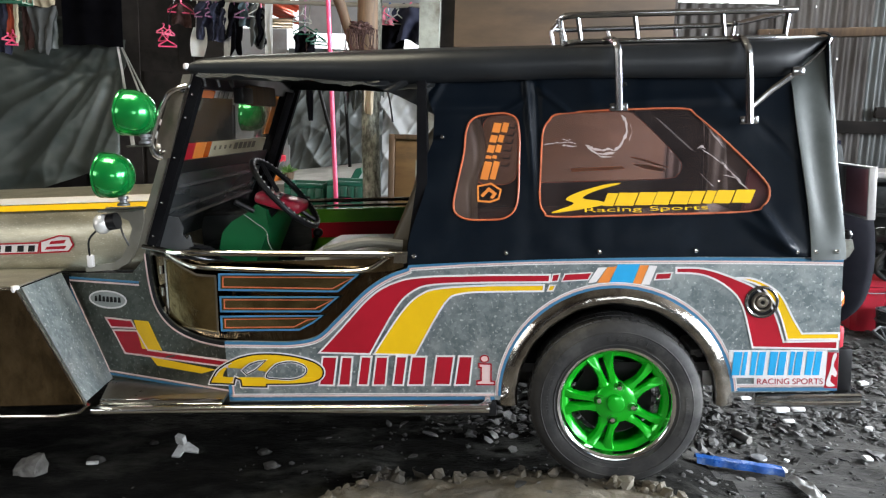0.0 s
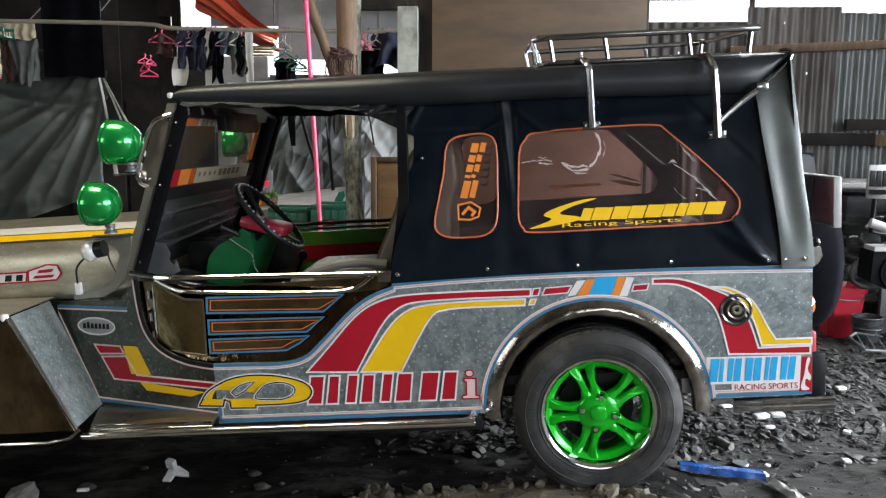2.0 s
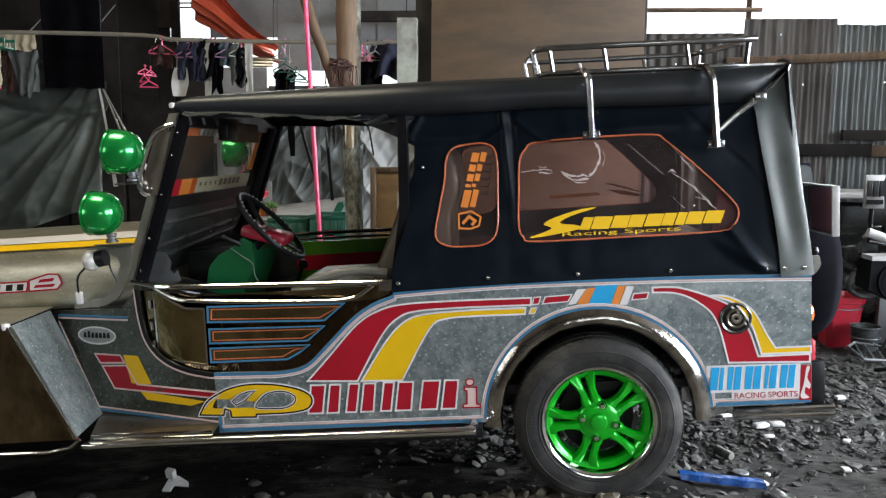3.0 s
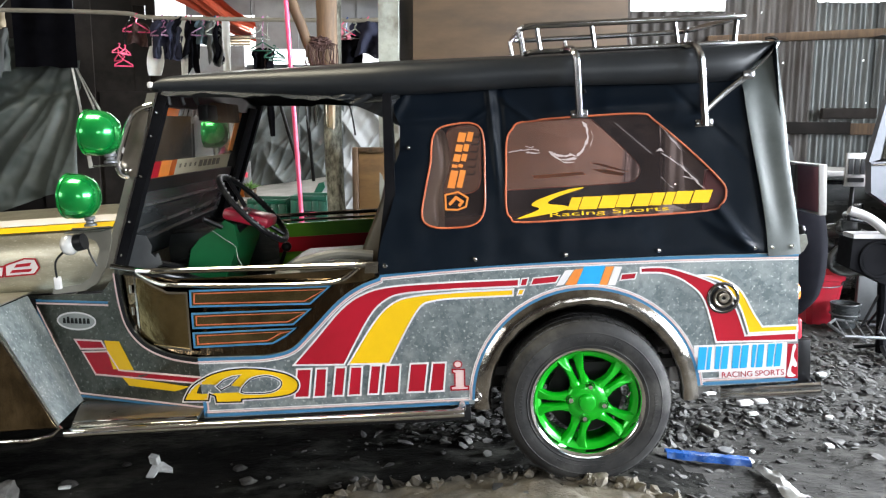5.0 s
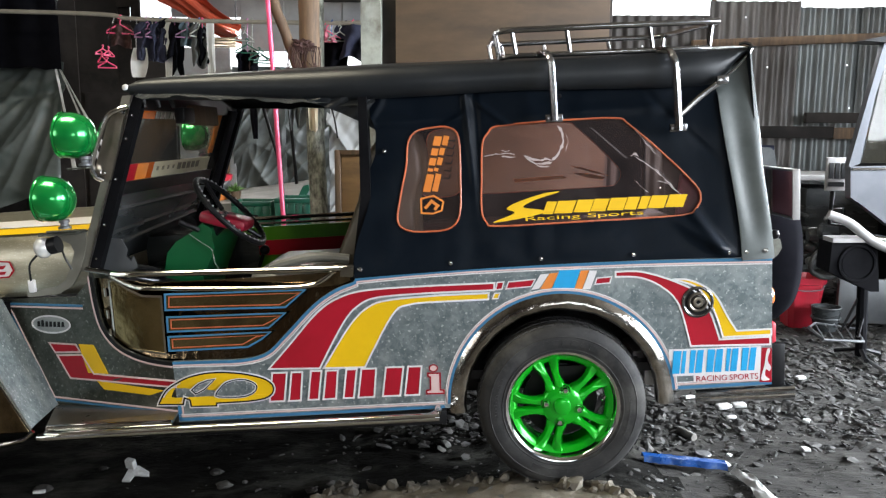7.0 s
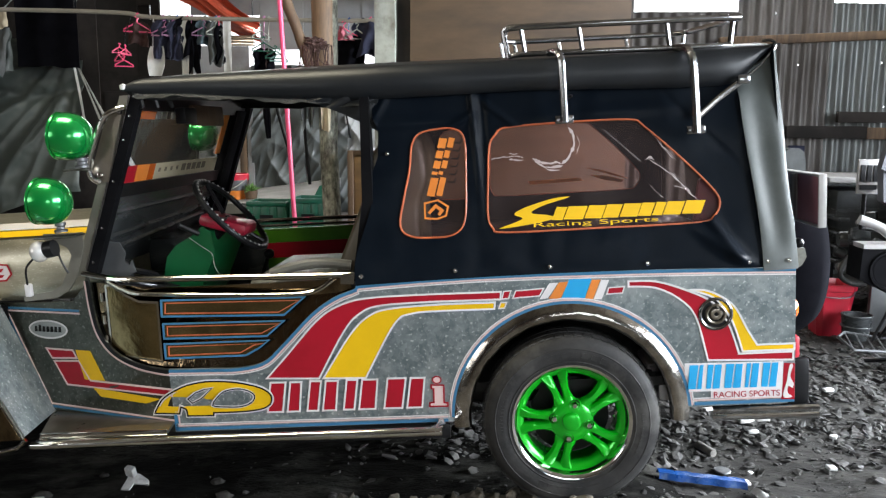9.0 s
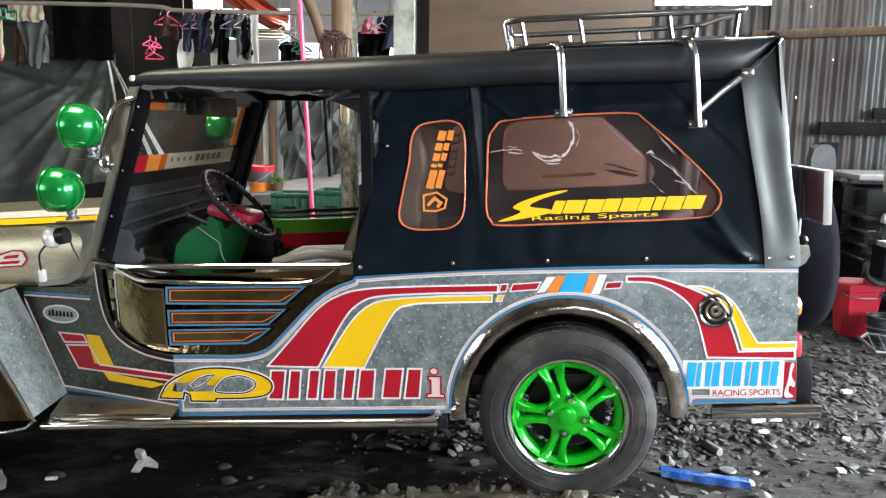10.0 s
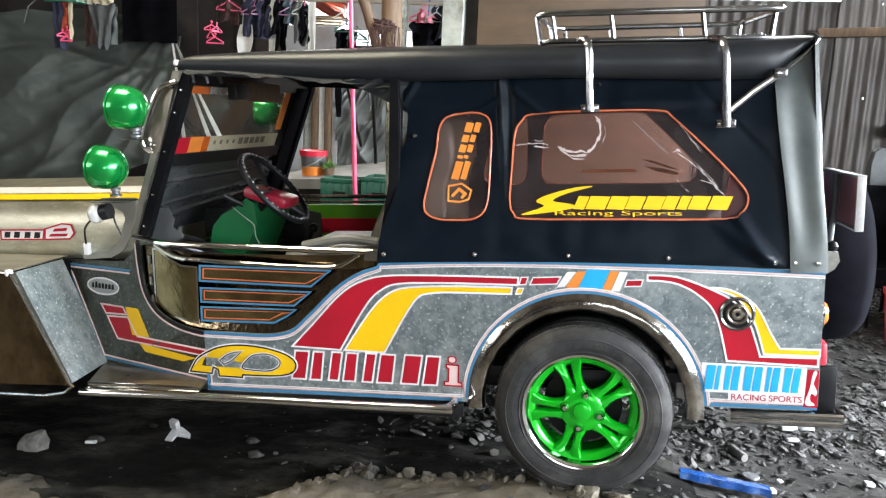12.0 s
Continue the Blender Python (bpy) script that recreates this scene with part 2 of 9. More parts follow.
PLY = mat("brown_plywood", (0.104, 0.071, 0.046), 0.7, 0, (0.080, 0.055, 0.037), 4, stain=(0.060, 0.045, 0.034), stain_scale=1.6, bump=0.12, bscale=60, stretch=(1, 1, 3), spec=0.3)
TIMBER = mat("weathered_timber", (0.15, 0.092, 0.050), 0.75, 0, (0.095, 0.058, 0.034), 9, stain=(0.055, 0.037, 0.026), stain_scale=4, bump=0.5, bscale=50, stretch=(4, 4, 0.6), rnd=0.25)
GREYTIMBER = mat("grey_painted_post", (0.30, 0.315, 0.28), 0.8, 0, (0.20, 0.21, 0.19), 9, stain=(0.10, 0.085, 0.065), stain_scale=6, bump=0.5, bscale=40)
DARKBOARD = mat("near_black_board", (0.020, 0.017, 0.015), 0.8, 0, (0.032, 0.026, 0.023), 6, stain=(0.05, 0.042, 0.036), bump=0.3, rnd=0.35, spec=0.25)
GREYWALL = mat("grey_sheet_wall", (0.33, 0.33, 0.33), 0.55, 0.2, (0.25, 0.25, 0.255), 4, stain=(0.20, 0.16, 0.14), stain_scale=1.6, bump=0.15, rnd=0.15)
TARP = mat("green_grey_tarpaulin", (0.080, 0.093, 0.086), 0.42, 0, (0.066, 0.078, 0.071), 6, bump=0.3, bscale=60)
BLACKCLOTH = mat("black_cloth", (0.0035, 0.0035, 0.005), 0.95, 0, (0.006, 0.006, 0.008), 10, bump=0.3, bscale=300, spec=0.02)
BLUEGREYCLOTH = mat("dull_blue_cloth", (0.07, 0.105, 0.125), 0.9, 0, (0.05, 0.075, 0.09), 10, bump=0.3, bscale=300)
PINKCLOTH = mat("pink_cloth", (0.55, 0.17, 0.22), 0.9, 0, (0.45, 0.12, 0.17), 14, bump=0.3, bscale=200)
NAVYCLOTH = mat("navy_cloth", (0.012, 0.014, 0.035), 0.9, 0, (0.02, 0.022, 0.045), 10, bump=0.3, bscale=300)
GREYCLOTH = mat("grey_cloth", (0.09, 0.095, 0.095), 0.9, 0, (0.06, 0.064, 0.065), 10, bump=0.3, bscale=300)
TANCLOTH = mat("tan_cloth", (0.42, 0.36, 0.26), 0.9, 0, (0.34, 0.29, 0.21), 10, bump=0.3, bscale=300)
WHITECLOTH = mat("white_cloth", (0.62, 0.62, 0.60), 0.9, 0, (0.5, 0.5, 0.49), 10, bump=0.3, bscale=300)
REDTARP = mat("orange_red_tarpaulin", (0.62, 0.10, 0.045), 0.55, 0, (0.50, 0.075, 0.035), 5, stain=(0.4, 0.09, 0.05), bump=0.2, bscale=40)
PINKPLASTIC = mat("pink_plastic", (0.70, 0.07, 0.17), 0.4, 0, (0.6, 0.05, 0.14), 8, rnd=0.15)
PURPLEPLASTIC = mat("mauve_plastic", (0.32, 0.12, 0.25), 0.4, 0, (0.25, 0.10, 0.2), 8, rnd=0.3)
BAMBOO = mat("weathered_bamboo", (0.30, 0.27, 0.22), 0.6, 0, (0.22, 0.2, 0.16), 9, bump=0.2)
PAPER = mat("white_scrap", (0.55, 0.55, 0.535), 0.6, 0, (0.42, 0.42, 0.41), 12, stain=(0.25, 0.24, 0.22), stain_scale=20, rnd=0.2)
BLUEPLASTIC = mat("blue_plastic_wrapper", (0.004, 0.034, 0.165), 0.28, 0, (0.007, 0.060, 0.235), 14, stain=(0.10, 0.15, 0.25), stain_scale=22, bump=0.4, bscale=30)
SILVERPAINT = mat("silver_paint", (0.105, 0.11, 0.125), 0.38, 0.4, (0.08, 0.085, 0.097), 6, stain=(0.14, 0.145, 0.16), bump=0.06)
GREYMETAL = mat("grey_cabinet_metal", (0.15, 0.155, 0.16), 0.42, 0.5, (0.10, 0.105, 0.11), 6, bump=0.1)
PALEPLASTIC = mat("pale_lamp_plastic", (0.36, 0.35, 0.345), 0.35, 0, (0.28, 0.27, 0.265), 8, stain=(0.2, 0.19, 0.185), stain_scale=6)
GREYPRINT = mat("silver_grey_print", (0.33, 0.34, 0.33), 0.4, 0.2, (0.26, 0.27, 0.26), 9)
WINE = mat("wine_red_trim", (0.15, 0.012, 0.035), 0.4, 0, (0.11, 0.010, 0.026), 8)
CREAM = mat("cream_sticker", (0.50, 0.45, 0.31), 0.4, 0, (0.43, 0.385, 0.26), 8)
BROWNPRINT = mat("brown_print", (0.12, 0.10, 0.07), 0.5, 0, (0.16, 0.135, 0.095), 8)
AMBER = mat("amber_lens", (0.55, 0.105, 0.012), 0.18, 0, (0.45, 0.085, 0.01), 8, coat=0.6)
ROSE = mat("faded_red_plate", (0.35, 0.15, 0.17), 0.4, 0, (0.28, 0.12, 0.14), 5, stain=(0.45, 0.36, 0.36))
LEAF = mat("leaf_green", (0.10, 0.22, 0.05), 0.5, 0, (0.16, 0.28, 0.08), 20, rnd=0.2)
CEMENT = mat("cement_counter", (0.25, 0.247, 0.235), 0.8, 0, (0.17, 0.167, 0.16), 6, stain=(0.24, 0.23, 0.22), bump=0.3)
BULB = mat("clear_lens", (0.5, 0.5, 0.48), 0.1, 0.6, (0.4, 0.4, 0.38), 20)
RAGCLOTH = mat("brown_rag", (0.055, 0.022, 0.018), 0.9, 0, (0.03, 0.014, 0.012), 10, bump=0.4, bscale=200)
KHAKIVINYL = mat("khaki_seat_vinyl", (0.085, 0.067, 0.042), 0.45, 0, (0.06, 0.048, 0.031), 6, stain=(0.12, 0.105, 0.075), stain_scale=4, bump=0.2, bscale=60)
CRIMSON = mat("crimson_plastic", (0.30, 0.010, 0.030), 0.35, 0, (0.23, 0.008, 0.024), 6, stain=(0.34, 0.08, 0.10), stain_scale=9)
# Paler copy of the plastic sheet, its backlight painted into the colour.
BACKLITSHEET = mat("backlit_plastic_sheet", (0.46, 0.465, 0.46), 0.40, 0.0, (0.34, 0.345, 0.34), 3, stain=(0.20, 0.20, 0.195), stain_scale=2.5, bump=0.25, bscale=9, spec=0.3)
PLASTICSHEET = mat("wrinkled_plastic_sheet", (0.105, 0.116, 0.112), 0.36, 0.0, (0.07, 0.077, 0.075), 3, stain=(0.035, 0.034, 0.032), stain_scale=2.2, bump=0.3, bscale=9, spec=0.4)
BARK = mat("mossy_bark", (0.34, 0.35, 0.29), 0.9, 0, (0.05, 0.047, 0.036), 30, stain=(0.018, 0.015, 0.012), stain_scale=13, bump=1.0, bscale=25, stretch=(1, 1, 0.55))
HATCHPLY = mat("orange_brown_plywood", (0.20, 0.115, 0.045), 0.65, 0, (0.15, 0.085, 0.034), 5, stain=(0.10, 0.058, 0.026), stain_scale=3, bump=0.12, bscale=60, stretch=(1, 1, 3))
# Brown stain colour imitates dark mottled reflections along the lip.
ARCHSTEEL = mat("dented_stainless_lip", (0.46, 0.44, 0.41), 0.15, 1.0, (0.22, 0.20, 0.175), 13, rvar=0.08, bump=0.2, bscale=17, stain=(0.10, 0.085, 0.07), stain_scale=11)
PLATESTEEL = mat("dull_plate_steel", (0.24, 0.23, 0.195), 0.42, 0.55, (0.19, 0.18, 0.15), 8, bump=0.05, bscale=60)
SATIN = mat("satin_stainless_tube", (0.34, 0.34, 0.35), 0.20, 1.0, (0.24, 0.24, 0.25), 20, rvar=0.06)
MATTEBLACK = mat("matte_black_carpet", (0.0045, 0.0045, 0.0055), 0.9, 0, (0.008, 0.008, 0.009), 10, bump=0.3, bscale=200, spec=0.04)
# Unseen ceiling, its colour lightened to pass for daylight in the vinyl's sheen.
LITROOFSHEET = mat("daylit_roof_sheet", (0.27, 0.235, 0.185), 0.5, 0.2, (0.20, 0.165, 0.12), 3, stain=(0.13, 0.085, 0.055), stain_scale=1.2, bump=0.1, stretch=(3, 0.5, 1))


HAZE = bpy.data.materials.new("bright_overcast_haze")
HAZE.use_nodes = True
HAZE.node_tree.nodes["Principled BSDF"].inputs["Emission Color"].default_value = (0.97, 0.98, 1.0, 1)
HAZE.node_tree.nodes["Principled BSDF"].inputs["Emission Strength"].default_value = 1.9


# ---- mesh helpers ----
def box(bm, x0, x1, y0, y1, z0, z1, bev=0.0, m=None):
    r = bmesh.ops.create_cube(bm, size=1.0)
    vs = r["verts"]
    for v in vs:
        v.co = Vector(((x0 + x1) / 2 + v.co.x * (x1 - x0), (y0 + y1) / 2 + v.co.y * (y1 - y0), (z0 + z1) / 2 + v.co.z * (z1 - z0)))
    if bev:
        es = list({e for v in vs for e in v.link_edges})
        r = bmesh.ops.bevel(bm, geom=es, offset=bev, segments=2, affect="EDGES", profile=0.5)
        vs = list({v for f in r["faces"] for v in f.verts} | {v for v in vs if v.is_valid})
    if m is not None:
        bmesh.ops.transform(bm, matrix=m, verts=vs)
    return vs


def spline(pts, n=6, closed=False):
    """A smooth line through the given corners."""
    P = [Vector(p) for p in pts]
    out = []
    k = len(P)
    for i in range(k if closed else k - 1):
        g = (lambda j: P[j % k]) if closed else (lambda j: P[min(max(j, 0), k - 1)])
        a, b, c, d = g(i - 1), g(i), g(i + 1), g(i + 2)
        for s in range(n):
            t = s / n
            out.append(0.5 * ((2 * b) + (c - a) * t + (2 * a - 5 * b + 4 * c - d) * t * t + (3 * b - a - 3 * c + d) * t ** 3))
    if not closed:
        out.append(P[-1])
    return out


def tidy(pts):
    """Drops points that repeat the one before."""
    out = []
    for p in pts:
        if not out or (Vector((p[0], p[1])) - Vector((out[-1][0], out[-1][1]))).length > 1e-4:
            out.append((p[0], p[1]))
    if len(out) > 1 and (Vector(out[0]) - Vector(out[-1])).length < 1e-4:
        out.pop()
    return out


def prism(bm, pts, y0, y1, fy=None):
    """A slab with the given outline (x, z) between two depths. fy(x, z) shifts it in depth."""
    sh = fy or (lambda x, z: 0.0)
    pts = tidy(pts)
    a = [bm.verts.new((p[0], y0 + sh(p[0], p[1]), p[1])) for p in pts]
    b = [bm.verts.new((p[0], y1 + sh(p[0], p[1]), p[1])) for p in pts]
    n = len(pts)
    for t in mathutils.geometry.tessellate_polygon([[Vector((p[0], p[1], 0)) for p in pts]]):
        bm.faces.new([a[k] for k in t])
        bm.faces.new([b[k] for k in t[::-1]])
    for i in range(n):
        bm.faces.new((a[i], b[i], b[(i + 1) % n], a[(i + 1) % n]))
    return a + b


def ribbon(bm, pts, w, y, thick=0.0012, closed=False, fy=None):
    """A flat strip of width w along an (x, z) line, lying at depth y."""
    sh = fy or (lambda x, z: 0.0)
    P = [Vector((p[0], p[1])) for p in tidy(pts)]
    n = len(P)
    rows = []
    for i in range(n):
        a = P[i - 1] if (i or closed) else P[i]
        c = P[(i + 1) % n] if (i < n - 1 or closed) else P[i]
        d1, d2 = (P[i] - a), (c - P[i])
        d1 = d1.normalized() if d1.length > 1e-9 else d2.normalized()
        d2 = d2.normalized() if d2.length > 1e-9 else d1
        t = (d1 + d2)
        t = t.normalized() if t.length > 1e-6 else d1
        nrm = Vector((-t.y, t.x))
        k = min(1 / max(0.35, abs(nrm.dot(Vector((-d1.y, d1.x))))), 2.2)
        q0, q1 = P[i] + nrm * (w / 2 * k), P[i] - nrm * (w / 2 * k)
        rows.append([bm.verts.new((q.x, yy + sh(q.x, q.y), q.y)) for q, yy in ((q0, y), (q1, y), (q1, y + thick), (q0, y + thick))])
    for i in range(n if closed else n - 1):
        r, s = rows[i], rows[(i + 1) % n]
        for k in range(4):
            bm.faces.new((r[k], r[(k + 1) % 4], s[(k + 1) % 4], s[k]))


def tube(bm, pts, r, n=10, closed=False, caps=True):
    """A round bar along a line of points; r may be a list."""
    P = [Vector(p) for p in pts]
    k = len(P)
    rings = []
    up = None
    for i in range(k):
        a = P[i - 1] if (i or closed) else P[i]
        c = P[(i + 1) % k] if (i < k - 1 or closed) else P[i]
        t = (c - a).normalized()
        if up is None:
            up = t.orthogonal().normalized()
        up = (up - t * up.dot(t)).normalized()
        side = t.cross(up)
        rad = r[i] if isinstance(r, (list, tuple)) else r
        rings.append([bm.verts.new(P[i] + (up * math.cos(2 * math.pi * j / n) + side * math.sin(2 * math.pi * j / n)) * rad) for j in range(n)])
    for i in range(k if closed else k - 1):
        a, b = rings[i], rings[(i + 1) % k]
        for j in range(n):
            bm.faces.new((a[j], a[(j + 1) % n], b[(j + 1) % n], b[j]))
    if caps and not closed:
        bm.faces.new(rings[0][::-1])
        bm.faces.new(rings[-1])


def lathe(bm, prof, n=32, m=None, closed=False):
    """Turns a profile (radius, height) round the local z axis."""
    M = m or Matrix.Identity(4)
    rings = []
    for r, h in prof:
        if r < 1e-6:
            rings.append([bm.verts.new(M @ Vector((0, 0, h)))])
        else:
            rings.append([bm.verts.new(M @ Vector((r * math.cos(2 * math.pi * j / n), r * math.sin(2 * math.pi * j / n), h))) for j in range(n)])
    pairs = list(zip(rings, rings[1:])) + ([(rings[-1], rings[0])] if closed else [])
    for a, b in pairs:
        for j in range(n):
            q = [a[j % len(a)], a[(j + 1) % len(a)], b[(j + 1) % len(b)], b[j % len(b)]]
            q = [v for i, v in enumerate(q) if v not in q[:i]]
            if len(q) > 2:
                bm.faces.new(q)


def sheet(bm, f, nu, nv, thick=0.0, keep=None):
    """A bent sheet: f(u, v) gives the place; thick is laid along y."""
    layers = []
    for d in ((0.0, thick) if thick else (0.0,)):
        g = [[None] * (nv + 1) for _ in range(nu + 1)]
        for i in range(nu + 1):
            for j in range(nv + 1):
                p = Vector(f(i / nu, j / nv))
                p.y += d
                g[i][j] = bm.verts.new(p)
        layers.append(g)
    for k, g in enumerate(layers):
        for i in range(nu):
            for j in range(nv):
                q = (g[i][j], g[i + 1][j], g[i + 1][j + 1], g[i][j + 1])
                bm.faces.new(q if k == 0 else q[::-1])
    if thick:
        a, b = layers
        for i in range(nu):
            bm.faces.new((a[i + 1][0], a[i][0], b[i][0], b[i + 1][0]))
            bm.faces.new((a[i][nv], a[i + 1][nv], b[i + 1][nv], b[i][nv]))
        for j in range(nv):
            bm.faces.new((a[0][j], a[0][j + 1], b[0][j + 1], b[0][j]))
            bm.faces.new((a[nu][j + 1], a[nu][j], b[nu][j], b[nu][j + 1]))


def mesh_of(name, bm, material, smooth=35):
    bmesh.ops.recalc_face_normals(bm, faces=bm.faces)
    if smooth:
        lim = radians(smooth)
        for f in bm.faces:
            f.smooth = True
        for e in bm.edges:
            if len(e.link_faces) == 2 and e.calc_face_angle(0) > lim:
                e.smooth = False
    me = bpy.data.meshes.new(name)
    bm.to_mesh(me)
    bm.free()
    me.materials.append(material)
    return me


def part(name, bm, material, parent, label="", smooth=35):
    ob = new(name, mesh_of(name, bm, material, smooth))
    ob.parent = parent
    if label:
        tagged(ob, label)
    return ob


def thing(name, label, category, group="", m=None, kind=""):
    ob = new(name)
    ob.empty_display_size = 0.1
    if m is not None:
        ob.matrix_world = m
    return tagged(ob, label, category, group, kind)


def solid(name, bm, material, label, category, group="", kind="", m=None, smooth=35):
    ob = new(name, mesh_of(name, bm, material, smooth))
    if m is not None:
        ob.matrix_world = m
    return tagged(ob, label, category, group, kind)


def cut(bm, cutters):
    """Cuts window shapes (bmeshes) out of bm and returns the rest."""
    me = bpy.data.meshes.new("raw")
    bm.to_mesh(me)
    bm.free()
    base = bpy.data.objects.new("raw", me)
    scene.collection.objects.link(base)
    made = [base]
    for c in cutters:
        bmesh.ops.recalc_face_normals(c, faces=c.faces)
        cm = bpy.data.meshes.new("cutter")
        c.to_mesh(cm)
        c.free()
        co = bpy.data.objects.new("cutter", cm)
        scene.collection.objects.link(co)
        made.append(co)
        md = base.modifiers.new("cut", "BOOLEAN")
        md.operation, md.object, md.solver = "DIFFERENCE", co, "EXACT"
    dg = bpy.context.evaluated_depsgraph_get()
    res = bmesh.new()
    res.from_mesh(base.evaluated_get(dg).to_mesh())
    base.modifiers.clear()
    for o in made:
        d = o.data
        bpy.data.objects.remove(o)
        bpy.data.meshes.remove(d)
    return res


def lettering(name, text, size, material, parent, m, label=""):
    """Flat letters of the built-in font, one part for each word."""
    at = 0.0
    for word in text.split():
        c = bpy.data.curves.new(name, "FONT")
        c.body, c.size, c.extrude, c.align_x = word, size, 0.0006, "LEFT"
        o = bpy.data.objects.new(name, c)
        scene.collection.objects.link(o)
        me = bpy.data.meshes.new_from_object(o.evaluated_get(bpy.context.evaluated_depsgraph_get()))
        bpy.data.objects.remove(o)
        end = max(v.co.x for v in me.vertices)
        me.transform(m @ Matrix.Translation((at, 0, 0)))
        at += end + 0.30 * size
        me.materials.clear()
        me.materials.append(material)
        ob = new(name, me)
        ob.parent = parent


def smoothstep(a, b, x):
    t = min(1.0, max(0.0, (x - a) / (b - a)))
    return t * t * (3 - 2 * t)


# ---- the ground ----
def slab_edge(x):
    """How far the worn concrete apron reaches under the vehicle."""
    e = 2.50 + 0.13 * smoothstep(-0.52, -0.25, x) * smoothstep(0.62, 0.40, x) + 0.05 * noise.noise((x * 1.9, 7.0, 0)) + 0.035 * noise.noise((x * 7, 2.0, 0)) + 0.015 * noise.noise((x * 19, 4.0, 0))
    return e - 0.20 * smoothstep(-0.35, -0.7, x) + 0.19 * smoothstep(-1.12, -1.5, x) - 0.35 * smoothstep(0.65, 1.1, x)


def ground_z(x, y):
    z = -0.012 + 0.062 * (min(x, 0.9) - 0.9) + 0.012 * max(0.0, min(x, 4) - 0.9)
    z = max(z, -0.3)
    z += 0.062 * math.exp(-((x - 0.55) / 0.42) ** 2 - ((y - 2.55) / 0.3) ** 2)
    z += (0.03 - 0.022 * smoothstep(-0.8, -1.2, x)) * (1 - smoothstep(slab_edge(x) - 0.03, slab_edge(x) + 0.06, y))
    z -= 0.032 * smoothstep(0.78, 1.0, x) * smoothstep(3.7, 2.95, y) * smoothstep(2.3, 2.6, y)
    near = math.exp(-((x - 0.6) / 3.2) ** 2 - ((y - 3.4) / 2.6) ** 2)
    z += near * (0.022 * noise.noise((x * 3.1, y * 3.1, 0)) + 0.010 * noise.noise((x * 11, y * 11, 2)) + 0.005 * noise.noise((x * 27, y * 27, 5)))
    return z


def axis_steps(lo, hi, fine_lo, fine_hi, coarse, fine):
    out, x = [], lo
    while x < hi:
        out.append(x)
        x += fine if fine_lo <= x < fine_hi else coarse
    return out + [hi]


def build_ground():
    xs = axis_steps(-60.0, 60.0, -2.4, 3.6, 2.0, 0.03)
    ys = axis_steps(-60.0, 60.0, 1.8, 5.4, 2.0, 0.03)
    verts = [(x, y, ground_z(x, y)) for x in xs for y in ys]
    n = len(ys)
    faces = [(i * n + j, (i + 1) * n + j, (i + 1) * n + j + 1, i * n + j + 1) for i in range(len(xs) - 1) for j in range(n - 1)]
    me = bpy.data.meshes.new("ground")
    me.from_pydata(verts, [], faces)
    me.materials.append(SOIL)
    me.materials.append(FLAKYSOIL)
    for p in me.polygons:
        p.use_smooth = True
        x, y = p.center.x, p.center.y
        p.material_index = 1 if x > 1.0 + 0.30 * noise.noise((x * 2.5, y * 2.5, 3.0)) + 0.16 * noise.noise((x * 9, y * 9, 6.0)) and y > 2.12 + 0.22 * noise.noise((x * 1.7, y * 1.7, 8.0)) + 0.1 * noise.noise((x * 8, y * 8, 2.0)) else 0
    return tagged(new("ground", me), "near-black soil floor, toned paler where light falls on grey flakes", "ground", kind="structure")


build_ground()


def chip(rng, size, flat):
    """Corner points and faces of one broken chip."""
    bm = bmesh.new()
    bmesh.ops.create_icosphere(bm, subdivisions=1, radius=1.0)
    k = Vector((rng.uniform(0.6, 1.3), rng.uniform(0.5, 1.0), flat * rng.uniform(0.6, 1.3)))
    turn = Euler((rng.uniform(-0.5, 0.5), rng.uniform(-0.5, 0.5), rng.uniform(0, 6.3))).to_matrix()
    vs = [turn @ (Vector((v.co.x * k.x, v.co.y * k.y, v.co.z * k.z)) * size * rng.uniform(0.5, 1.25)) for v in bm.verts]
    fs = [[v.index for v in f.verts] for f in bm.faces]
    bm.free()
    return vs, fs


def rubble_field(name, count, place, sizes, flat, material, label, category, seed):
    rng = random.Random(seed)
    verts, faces = [], []
    for _ in range(count):
        x, y = place(rng)
        s = sizes(rng)
        vs, fs = chip(rng, s, flat)
        o = len(verts)
        z = ground_z(x, y) + s * flat * 0.45
        verts += [(v.x + x, v.y + y, v.z + z) for v in vs]
        faces += [[i + o for i in f] for f in fs]
    me = bpy.data.meshes.new(name)
    me.from_pydata(verts, [], faces)
    me.materials.append(material)
    return tagged(new(name, me), label, category, kind="stuff")


def rubble_place(r):
    """Thick over the far side and the right, thin on the trodden soil."""
    while True:
        x, y = r.uniform(-0.7, 3.9), 2.4 + 4.4 * r.random() ** 1.15
        p = smoothstep(2.80, 3.35, y - 0.25 * noise.noise((x * 1.3, y * 1.3, 4.0))) * smoothstep(-0.5, 0.5, x)
        p = max(p, 0.02 + 0.08 * smoothstep(0.0, 0.5, x)) * (0.35 + 0.65 * smoothstep(-0.25, 0.15, noise.noise((x * 2.2, y * 2.2, 9.0))))
        if r.random() < p:
            return x, y


rubble_field("rubble", 26000, rubble_place, lambda r: 0.005 + 0.033 * r.random() ** 2.6, 0.26, RUBBLE,
             "loose dark rubble and broken chips strewn over the soil", "rubble", 5)
